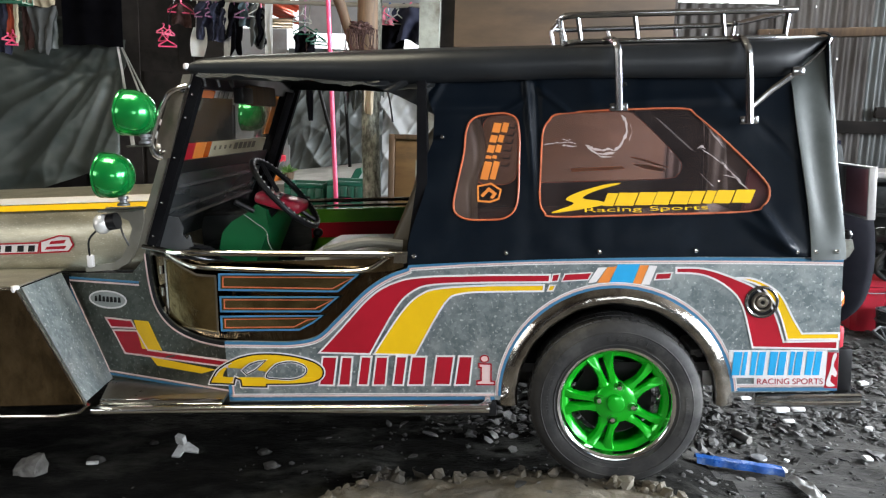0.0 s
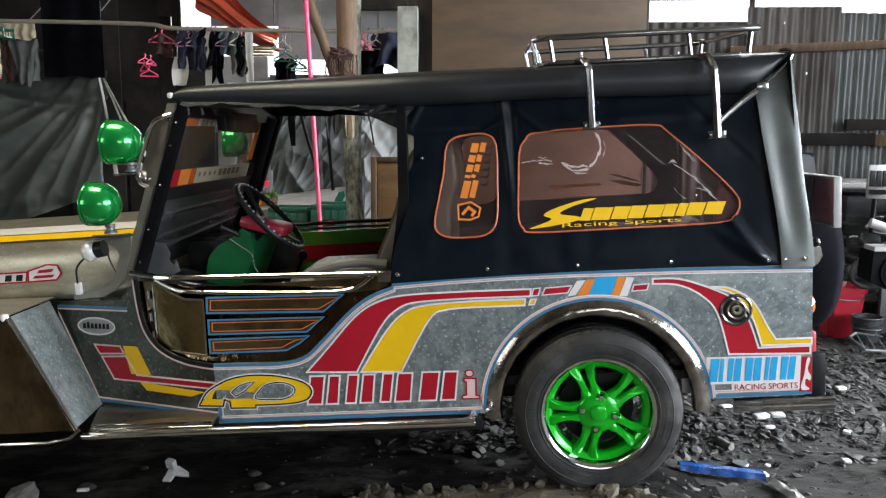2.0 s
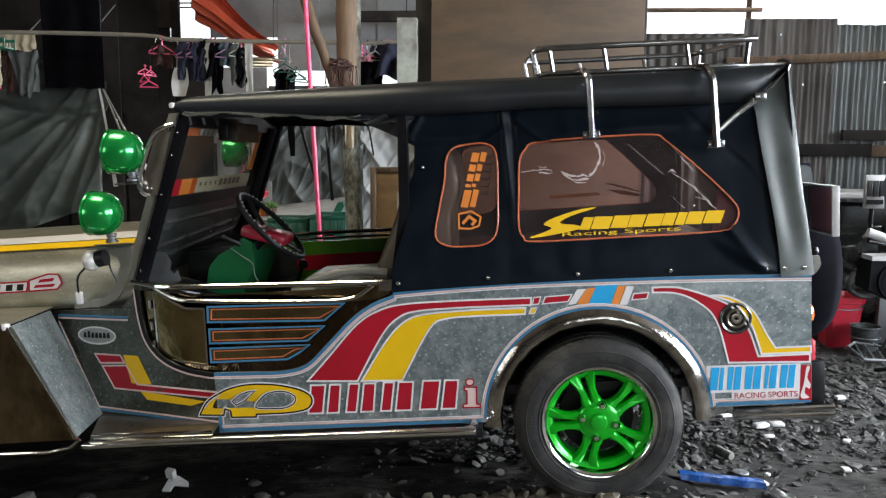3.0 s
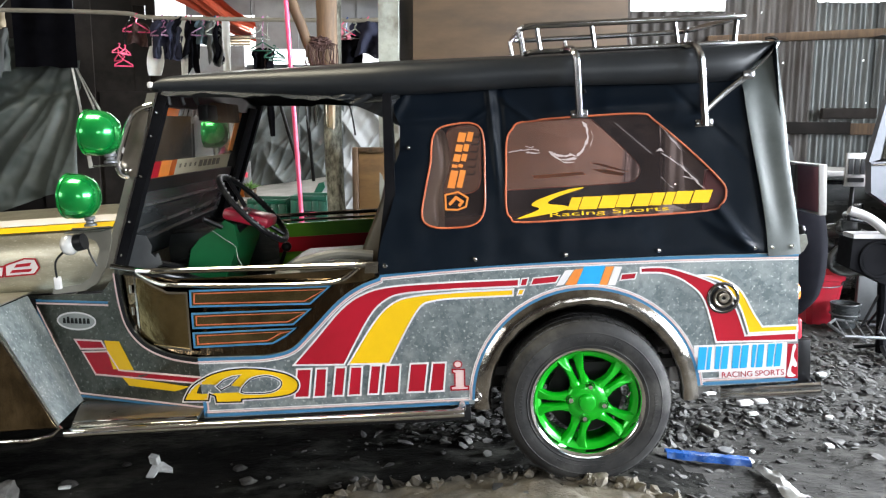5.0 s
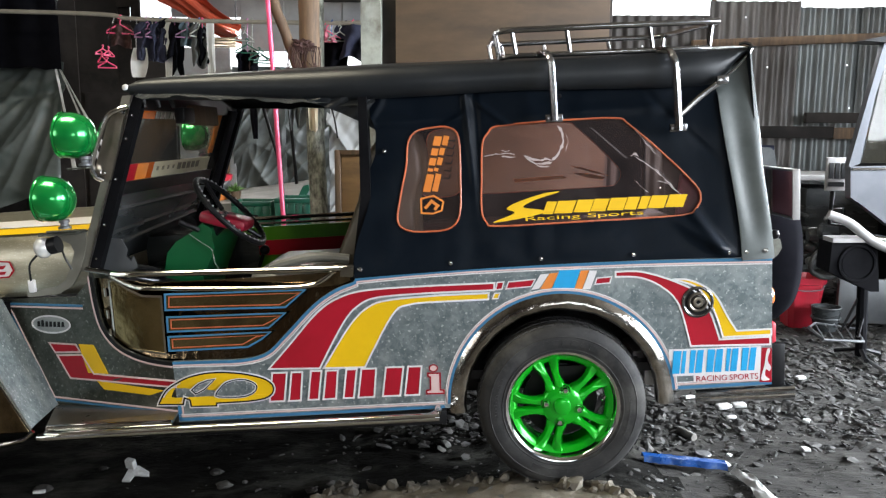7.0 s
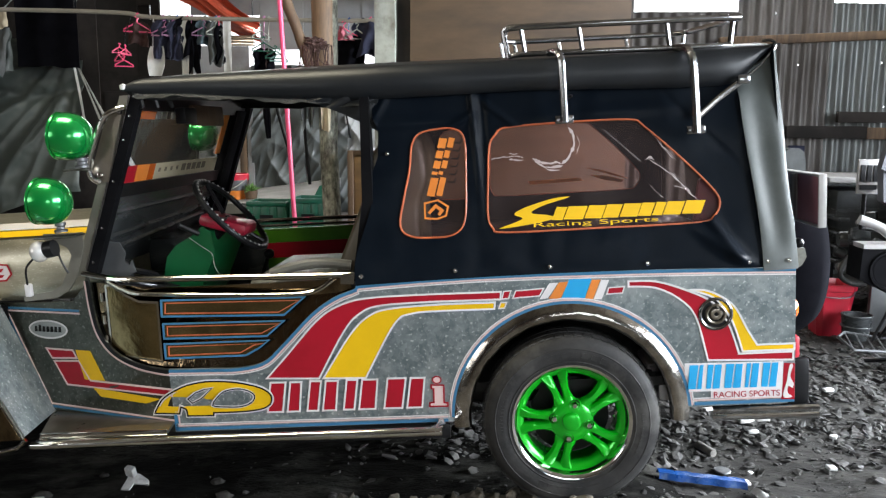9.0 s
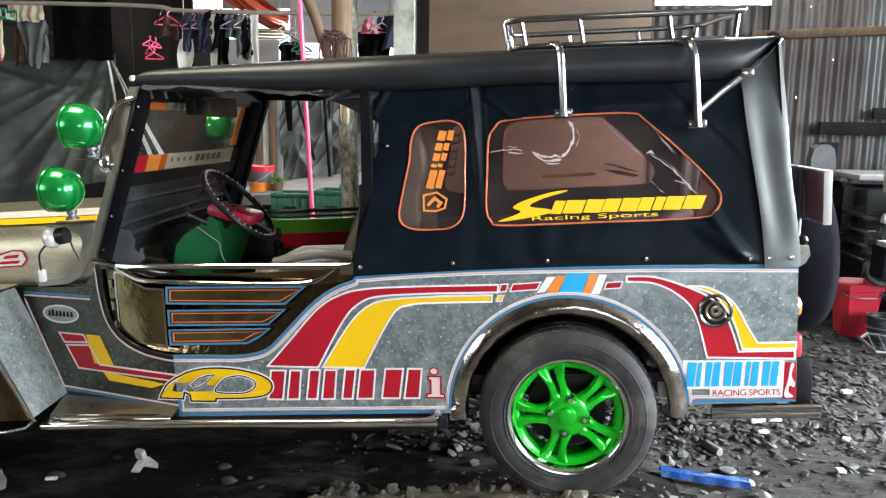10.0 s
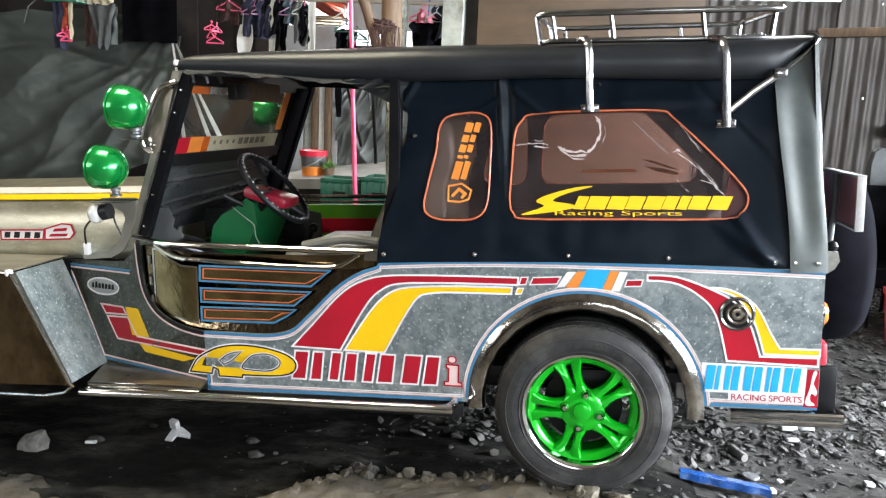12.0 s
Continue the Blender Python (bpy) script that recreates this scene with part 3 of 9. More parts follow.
rubble_field("fine_gravel", 1600, lambda r: (-2.3 + 4.9 * r.random() ** 0.32, r.uniform(2.25, 3.5)), lambda r: 0.002 + 0.006 * r.random() ** 2, 0.6, RUBBLE,
             "fine dark grit scattered on the soil", "gravel", 8)


def build_slab():
    """The worn concrete edge in front of the vehicle, extended unseen for tan reflections in the steel."""
    bm = bmesh.new()
    def f(u, v):
        x = -2.6 + 5.4 * u + (0.9 - 0.9 * v) * (2 * u - 1) * 3.4
        edge = slab_edge(x)
        y = -4.36 + (edge + 4.36) * (1 - (1 - v) ** 4.5)
        top = ground_z(x, y) + 0.010 - 0.012 * smoothstep(-0.9, -1.25, x) * smoothstep(2.15, 2.42, y) + 0.03 * smoothstep(1.7, 1.0, y) + 0.014 * noise.noise((x * 5, y * 5, 0)) + 0.016 * abs(noise.noise((x * 13, y * 13, 1))) + 0.007 * noise.noise((x * 37, y * 37, 1))
        return (x, y, top - 0.06 * smoothstep(0.97, 1.0, v) - 0.04 * smoothstep(0.004, 0.0, v))
    sheet(bm, f, 320, 110)
    solid("concrete_apron", bm, CONCRETE, "worn tan concrete floor with a crumbled rim", "pavement", kind="structure")


build_slab()


# ---- the shed ----
def build_shed():
    # unseen floor-to-roof shell added round the place, with openings left for the daylight lamps
    for name, b, material, label in (
        ("wall_west_back", (-6.3, -6.15, -0.4, 8.0, -0.5, 3.6), DARKBOARD, "dark board wall of the shed"),
        ("wall_west_front", (-6.3, -6.15, -4.5, -3.4, -0.5, 3.6), DARKBOARD, "dark board wall of the shed"),
        ("wall_west_low", (-6.3, -6.15, -3.4, -0.4, -0.5, 0.8), DARKBOARD, "low dark board wall"),
        ("wall_west_high", (-6.3, -6.15, -3.4, -0.4, 3.0, 3.6), DARKBOARD, "dark board wall strip"),
        ("wall_east_low", (6.15, 6.3, -4.5, 8.0, -0.5, 1.0), SHEET, "low grey sheet wall"),
        ("wall_east_high", (6.15, 6.3, -4.5, 8.0, 3.3, 3.6), SHEET, "grey sheet wall strip"),
        ("wall_east_front", (6.15, 6.3, -4.5, -3.0, 1.0, 3.3), SHEET, "grey sheet wall"),
        ("wall_east_middle", (6.15, 6.3, 1.0, 1.6, 1.0, 3.3), SHEET, "grey sheet wall"),
        ("wall_east_back", (6.15, 6.3, 4.9, 8.0, 1.0, 3.3), SHEET, "grey sheet wall"),
    ):
        bm = bmesh.new()
        box(bm, *b)
        solid(name, bm, material, label, "wall", kind="structure", smooth=0)
    # unseen wall behind the camera: mixed boards and sheets, added for patchy steel reflections
    south = thing("wall_south", "unseen wall of mixed boards added for patchy reflections", "wall", kind="structure")
    x, k = -6.15, 0
    rb = random.Random(4)
    while x < 6.1:
        w = min(rb.uniform(0.35, 1.0), 6.15 - x)
        if 0.7 - w < x < 2.9:
            # unseen front opening for a lamp, assumed from glints in the chrome
            for z0, z1 in ((-0.5, 1.15), (2.35, 3.6)):
                bm = bmesh.new()
                box(bm, x, x + w - 0.006, -4.5 + 0.01 * (k % 2), -4.38, z0, z1)
                part("wall_board", bm, (PLY, DARKBOARD, GREYWALL, DARKBOARD, TIMBER)[k % 5], south, smooth=0)
            x, k = x + w, k + 1
            continue
        bm = bmesh.new()
        box(bm, x, x + w - 0.006, -4.5 + 0.01 * (k % 2), -4.38, -0.5, 3.6)
        part("wall_board", bm, (PLY, DARKBOARD, GREYWALL, DARKBOARD, TIMBER)[k % 5], south, smooth=0)
        x, k = x + w, k + 1
    # bright overcast distance outside the openings of the back wall
    bm = bmesh.new()
    box(bm, -9.0, 9.0, 11.0, 11.05, -0.2, 7.0)
    solid("backdrop", bm, HAZE, "plain bright overcast distance behind the shed", "backdrop", kind="structure")
    bm = bmesh.new()
    sheet(bm, lambda u, v: (-6.4 + 12.8 * u, -4.8 + 13.0 * v, 3.62 + 0.02 * math.sin(u * 12.8 / 0.2 * 6.283)), 480, 52)
    # an unseen gap over the front of the vehicle, inferred from sheen on its roof
    gap = [f for f in bm.faces if -2.3 < f.calc_center_median().x < -0.9 and 1.95 < f.calc_center_median().y < 2.95]
    bmesh.ops.delete(bm, geom=gap, context="FACES")
    solid("ceiling", bm, LITROOFSHEET, "unseen corrugated shed roof, lightened as if daylit", "ceiling", kind="structure")


build_shed()


def corrugated(x0, x1, z0, z1, y, pitch, amp, material, parent, ragged=0.0, seed=0):
    bm = bmesh.new()
    n = max(8, int((x1 - x0) / pitch * 10))
    def f(u, v):
        x = x0 + (x1 - x0) * u
        top = z1 + ragged * noise.noise((x * 3, seed, 0))
        return (x, y + amp * math.cos(2 * math.pi * x / pitch) + 0.01 * noise.noise((x, v * 3, seed)), z0 + (top - z0) * v)
    sheet(bm, f, n, 170)
    # rusted-through pinholes
    r = random.Random(seed + 60)
    faces = list(bm.faces)
    bmesh.ops.delete(bm, geom=[faces[i] for i in r.sample(range(len(faces) // 8, len(faces)), 7)], context="FACES")
    return part("corrugated_sheet", bm, material, parent)


def build_back_wall():
    wall = thing("wall_north", "back wall of patched corrugated sheets on timber rails", "wall", kind="structure")
    # right stretch: overlapping corrugated sheets under an open strip of sky
    corrugated(1.30, 2.42, -0.3, 2.30, 7.24, 0.1, 0.011, RUSTSHEET, wall, 0.01, 1)
    corrugated(2.36, 3.16, -0.3, 2.42, 7.21, 0.1, 0.012, RUSTSHEET, wall, 0.0, 2)
    corrugated(3.10, 3.75, -0.3, 2.37, 7.23, 0.1, 0.013, SHEET, wall, 0.01, 3)
    corrugated(3.70, 4.50, -0.3, 2.37, 7.20, 0.1, 0.013, SHEET, wall, 0.01, 4)
    corrugated(4.46, 6.2, -0.3, 2.6, 7.23, 0.1, 0.013, SHEET, wall, 0.01, 5)
    for b, rz, lab in (((2.2, 6.15, 7.10, 7.16, 2.0, 2.072), 0.042, "brown timber rail"), ((2.79, 3.46, 7.05, 7.11, 1.225, 1.33), 0.0, "grey timber rail"),
                       ((3.46, 5.2, 7.05, 7.11, 1.22, 1.32), 0.0, "brown timber rail"), ((3.20, 3.67, 7.03, 7.085, 1.36, 1.45), 0.0, "short grey plank"),
                       ((1.45, 2.5, 7.16, 7.2, 2.475, 2.51), 0.0, "thin timber strip"), ((2.40, 2.44, 7.27, 7.31, 2.4, 3.3), 0, "timber stud")):
        bm = bmesh.new()
        cx, cz = b[0], b[4]
        box(bm, *b, bev=0.006, m=Matrix.Translation((cx, 0, cz)) @ Matrix.Rotation(-rz, 4, "Y") @ Matrix.Translation((-cx, 0, -cz)))
        part("timber_rail", bm, TIMBER if "brown" in lab else DARKBOARD if "grey" in lab else TIMBER, wall, lab)
    bm = bmesh.new()
    box(bm, 1.2, 6.2, 7.26, 7.36, 2.95, 3.6)
    part("top_board", bm, RUSTSHEET, wall)
    # left stretch: flat sheets with gaps of daylight between them
    # the GREYWALL sheet low behind the laundry is lightened as if window-lit
    for x0, x1, z0, z1, material in ((-2.54, -1.90, 2.30, 3.6, GREYWALL), (-1.89, -1.50, 1.99, 3.6, GREYWALL), (-1.49, -0.95, 1.99, 3.6, GREYWALL), (-0.94, -0.15, 1.99, 3.6, GREYWALL),
                                     (-0.14, 0.6, 0.9, 3.6, DARKBOARD), (0.61, 1.32, 0.4, 3.6, DARKBOARD), (-2.54, -2.02, 1.3, 2.02, GREYWALL),
                                     (-2.02, -1.45, 0.2, 1.83, GREYWALL), (-1.44, -0.92, 0.2, 1.84, GREYWALL), (-0.91, -0.15, 0.2, 1.84, GREYWALL), (-2.84, -2.55, 1.9, 2.27, DARKBOARD),
                                     (-2.92, -2.85, 1.9, 3.6, DARKBOARD), (-3.06, -2.93, 2.39, 3.6, DARKBOARD), (-3.06, -2.93, 1.6, 2.26, DARKBOARD), (-3.4, -2.55, 0.0, 1.6, DARKBOARD), (-2.84, -2.55, 1.6, 1.9, DARKBOARD),
                                     (-3.45, -3.07, 0.0, 3.6, DARKBOARD), (-4.0, -3.46, 0.0, 3.6, DARKBOARD), (-4.7, -4.01, 0.0, 3.6, DARKBOARD), (-5.5, -4.71, 0, 3.6, DARKBOARD), (-6.2, -5.51, 0, 3.6, DARKBOARD), (-2.84, -2.545, 2.66, 3.6, DARKBOARD)):
        bm = bmesh.new()
        k = random.Random(x0 * 31 + z0).uniform(-0.01, 0.01)
        box(bm, x0, x1 + 0.016, 7.42 + k, 7.45 + k, z0, z1, 0.003)
        part("wall_sheet", bm, material, wall, smooth=0)
    # Boards added behind the sheets to block slits of daylight.
    for b in ((-6.2, -2.96, 0.0, 3.6), (-2.98, -2.52, 0.0, 2.24)):
        bm = bmesh.new()
        box(bm, b[0], b[1], 7.48, 7.50, b[2], b[3])
        part("backing_board", bm, DARKBOARD, wall, smooth=0)
    for k in range(3):
        bm = bmesh.new()
        box(bm, -2.84, -2.55, 7.40, 7.42, 2.57 + 0.04 * k, 2.582 + 0.04 * k)
        part("louvre_slat", bm, GREYTIMBER, wall)
    bm = bmesh.new()
    box(bm, -1.25, 0.6, 7.0, 7.08, 2.38, 2.47, 0.006)
    part("cross_beam", bm, DARKBOARD, wall, "dark timber cross beam")


build_back_wall()


def build_partition():
    p = thing("partition", "large brown plywood partition hung between posts", "partition", kind="structure")
    bm = bmesh.new()
    box(bm, -0.205, 1.03, 4.63, 4.65, 0.1, 3.6, 0.003)
    part("plywood_panel", bm, PLY, p)
    bm = bmesh.new()
    box(bm, -0.305, -0.21, 4.70, 4.73, 0.0, 3.6, 0.003)
    part("dark_board", bm, DARKBOARD, p, "narrow dark weathered board")
    bm = bmesh.new()
    box(bm, 0.98, 1.05, 4.66, 4.73, -0.1, 3.6, 0.006)
    part("stud", bm, DARKBOARD, p)
    # framed lower hatch seen through the vehicle
    bm = bmesh.new()
    box(bm, -0.53, -0.215, 4.60, 4.62, 0.45, 1.12, 0.004)
    part("hatch_panel", bm, HATCHPLY, p, "small brown hatch panel")
    bm = bmesh.new()
    box(bm, -0.565, -0.53, 4.585, 4.63, 0.45, 1.15, 0.005)
    box(bm, -0.53, -0.21, 4.585, 4.63, 1.12, 1.15, 0.005)
    part("hatch_frame", bm, TIMBER, p)


build_partition()


def rough_post(name, line, radii, material, label, category="post"):
    bm = bmesh.new()
    pts = spline(line, 8)
    n = len(pts)
    tube(bm, pts, [radii[0] + (radii[1] - radii[0]) * i / (n - 1) + 0.004 * noise.noise((i * 0.7, 2, 0)) for i in range(n)], 12)
    for v in bm.verts:
        v.co += 0.005 * Vector((noise.noise(v.co * 9), noise.noise(v.co * 9 + Vector((5, 0, 0))), 0))
    return solid(name, bm, material, label, category)


def squared_post(name, x0, x1, y0, y1, z0, z1, material, label):
    bm = bmesh.new()
    def f(u, v):
        a = u * 4
        k = int(min(a, 3.999))
        c = [(x0, y0), (x1, y0), (x1, y1), (x0, y1), (x0, y0)]
        s = a - k
        x, y, z = c[k][0] * (1 - s) + c[k + 1][0] * s, c[k][1] * (1 - s) + c[k + 1][1] * s, z0 + (z1 - z0) * v
        w = 0.004 * noise.noise((x * 20, y * 20, z * 5))
        return (x + w, y + w, z)
    sheet(bm, f, 32, 40)
    return solid(name, bm, material, label, "post")


squared_post("concrete_post", -0.404, -0.288, 4.60, 4.70, -0.2, 2.02, GREYTIMBER, "flaking pale grey-green square post")
rough_post("roof_post", [(-0.70, 4.72, -0.2), (-0.68, 4.72, 0.6), (-0.70, 4.72, 1.2), (-0.69, 4.72, 2.0), (-0.70, 4.72, 3.6)], (0.058, 0.050), BARK, "mossy pale weathered timber post")
rough_post("timber_prop", [(-0.70, 4.58, 1.60), (-0.70, 4.58, 2.2), (-0.71, 4.58, 3.6)], (0.058, 0.066), TIMBER, "thick brown timber prop lashed with rags")
rough_post("leaning_pole", [(-0.76, 4.52, 1.62), (-0.82, 4.52, 1.8), (-0.93, 4.52, 2.12), (-1.2, 4.6, 3.2)], (0.028, 0.034), TIMBER, "thin crooked pole leaning against the prop")
bm = bmesh.new()
tube(bm, [(-0.795, 4.4, -0.1), (-0.832, 4.4, 0.732), (-0.892, 4.4, 1.956), (-0.965, 4.4, 3.6)], 0.013, 10)
solid("red_pole", bm, PINKPLASTIC, "thin pinkish-red painted pole standing behind the vehicle", "pole")


# ---- the vehicle: origin at the rear hub, x to its tail, y across it, nose down with the slope ----
TILT_J = pose(0.549, 2.56, 0.33, 0, -3.8, 0)
jeep = thing("passenger_jeep", "galvanised steel jeep with black vinyl top and bright green wheels", "jeep", m=TILT_J)
WIDTH = 1.42


def cowl_y(x, z=0.0):
    return max(0.0, (-1.36 - x) * 0.31)


def wall_y(x, z):
    """Depth of the leaning vinyl side."""
    return -0.008 + max(0.0, z - 0.47) * 0.165


def arc(cx, cz, r, a0, a1, n=28):
    return [(cx + r * math.cos(radians(a0 + (a1 - a0) * i / n)), cz + r * math.sin(radians(a0 + (a1 - a0) * i / n))) for i in range(n + 1)]


ARCH = arc(0.0, 0.008, 0.382, 179, 3)
HEM = [(-0.68, 0.484), (-0.48, 0.493), (-0.285, 0.497), (-0.09, 0.497), (0.10, 0.494), (0.285, 0.491), (0.47, 0.486), (0.722, 0.477)]
SCOOP = [tuple(p) for p in spline([(-1.345, 0.222), (-1.20, 0.219), (-1.098, 0.219), (-1.015, 0.237), (-0.949, 0.292), (-0.84, 0.395), (-0.758, 0.447), (-0.68, 0.474)], 6)]
COWLCUT = [tuple(p) for p in spline([(-1.345, 0.222), (-1.459, 0.236), (-1.552, 0.273), (-1.606, 0.335), (-1.626, 0.42), (-1.632, 0.525)], 6)]


def build_body():
    out = [(-1.345, 0.0)] + [(-0.386, 0.006)] + ARCH[1:-1] + [(0.386, 0.03), (0.70, 0.034), (0.722, 0.05)] + HEM[::-1][0:1] + HEM[::-1][1:] + SCOOP[::-1]
    for side, name in ((0.0, "near"), (WIDTH, "far")):
        bm = bmesh.new()
        prism(bm, out, side, side + (0.012 if side == 0 else -0.012))
        part("side_panel", bm, GALV, jeep, "galvanised steel rear side panel")
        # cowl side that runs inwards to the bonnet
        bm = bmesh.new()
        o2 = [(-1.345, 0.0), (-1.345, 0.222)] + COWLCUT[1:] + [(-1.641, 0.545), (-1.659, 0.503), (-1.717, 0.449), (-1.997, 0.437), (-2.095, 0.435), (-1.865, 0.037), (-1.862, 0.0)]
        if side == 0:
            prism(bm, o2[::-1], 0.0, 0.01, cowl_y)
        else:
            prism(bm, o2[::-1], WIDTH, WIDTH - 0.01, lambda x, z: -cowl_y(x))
        part("cowl_side", bm, GALV_SHADED, jeep, "galvanised cowl side with painted-in shade")
    # floor, tail panel and wheel houses
    bm = bmesh.new()
    box(bm, -1.36, 0.70, 0.02, WIDTH - 0.02, 0.10, 0.13)
    box(bm, -1.86, -1.36, 0.20, WIDTH - 0.20, 0.10, 0.13)
    part("floor_pan", bm, BLACK, jeep)
    bm = bmesh.new()
    box(bm, 0.708, 0.722, 0.012, WIDTH - 0.012, 0.04, 0.475)
    part("tail_panel", bm, GALV, jeep)
    bm = bmesh.new()
    hoop = arc(0, 0.008, 0.37, -4, 184, 36)
    a, b = [bm.verts.new((x, 0.013, z)) for x, z in hoop], [bm.verts.new((x, 0.283, z)) for x, z in hoop]
    for i in range(len(hoop) - 1):
        bm.faces.new((a[i], a[i + 1], b[i + 1], b[i]))
    bm.faces.new(b)
    part("wheel_house", bm, BLACK, jeep, "black wheel housing")
    # underbody
    bm = bmesh.new()
    box(bm, -2.6, 0.7, 0.33, 0.42, -0.05, 0.06, 0.01)
    box(bm, -2.6, 0.7, 1.0, 1.09, -0.05, 0.06, 0.01)
    part("chassis_rail", bm, BLACK, jeep)
    bm = bmesh.new()
    tube(bm, [(0, 0.1, 0), (0, WIDTH - 0.1, 0)], 0.035)
    lathe(bm, [(0.0, -0.1), (0.08, -0.08), (0.11, 0), (0.08, 0.08), (0, 0.1)], 20, Matrix.Translation((0, WIDTH / 2, 0)) @ Matrix.Rotation(radians(90), 4, "X"))
    part("rear_axle", bm, BLACK, jeep)
    bm = bmesh.new()
    for k in range(4):
        tube(bm, spline([(-0.5 + 0.08 * k, 0.36, 0.0), (0, 0.36, -0.03 - 0.011 * k), (0.5 - 0.08 * k, 0.36, 0.0)], 8), 0.006, 6)
    part("leaf_spring", bm, BLACK, jeep)
    bm = bmesh.new()
    box(bm, 0.30, 0.36, 0.06, 0.2, 0.03, 0.09, 0.012)
    box(bm, 0.27, 0.35, 0.10, 0.3, 0.10, 0.15, 0.012)
    part("spring_shackle", bm, WHITE, jeep, "pale painted bracket behind the wheel")


build_body()


def build_arch_trim():
    bm = bmesh.new()
    rows = []
    prof = [(0.328, 0.03), (0.328, -0.004), (0.331, -0.012), (0.340, -0.017), (0.352, -0.0175), (0.364, -0.014), (0.376, -0.008), (0.385, -0.002)]
    n = 110
    for i in range(n + 1):
        a = radians(183 - (183 + 3) * i / n)
        row = []
        for j, (r, y) in enumerate(prof):
            d = 0.0022 * noise.noise((a * 9, r * 60, 3.0)) + 0.0012 * noise.noise((a * 26, r * 110, 8.0))
            r2 = r + (d if 0 < j < 7 else 0)
            row.append(bm.verts.new((r2 * math.cos(a), y + (1.2 * d if 0 < j < 7 else 0), 0.008 + r2 * math.sin(a))))
        rows.append(row)
    for i in range(n):
        for j in range(len(prof) - 1):
            bm.faces.new((rows[i][j], rows[i][j + 1], rows[i + 1][j + 1], rows[i + 1][j]))
    part("wheel_arch_trim", bm, ARCHSTEEL, jeep, "polished stainless wheel arch lip", smooth=60)
    bm = bmesh.new()
    prism(bm, [(0.276, 0.146), (0.300, 0.150), (0.306, 0.132), (0.328, 0.118), (0.338, 0.060), (0.334, 0.024), (0.322, 0.030), (0.314, 0.085), (0.296, 0.108)], 0.075, 0.083)
    part("arch_bracket", bm, PALEPLASTIC, jeep, "torn white metal bracket inside the arch")


build_arch_trim()


# stripes and stickers
def band(name, outline, material, edge=WHITE, fy=None, w=0.006):
    bm = bmesh.new()
    prism(bm, outline, -0.0022, -0.0005, fy)
    p = part(name, bm, material, jeep)
    if edge:
        bm = bmesh.new()
        ribbon(bm, outline, w, -0.0034, 0.0014, True, fy)
        part("sticker_edge", bm, edge, p)
    return p


def stripe(pts, material, w, y=-0.0026, closed=False, fy=None):
    bm = bmesh.new()
    ribbon(bm, pts, w, y, 0.002, closed, fy)
    return part("pinstripe", bm, material, jeep)


def below(pts, d):
    """The line moved sideways by d."""
    out = []
    for i, p in enumerate(pts):
        a, c = pts[max(i - 1, 0)], pts[min(i + 1, len(pts) - 1)]
        t = Vector((c[0] - a[0], c[1] - a[1])).normalized()
        out.append((p[0] + t.y * d, p[1] - t.x * d))
    return out


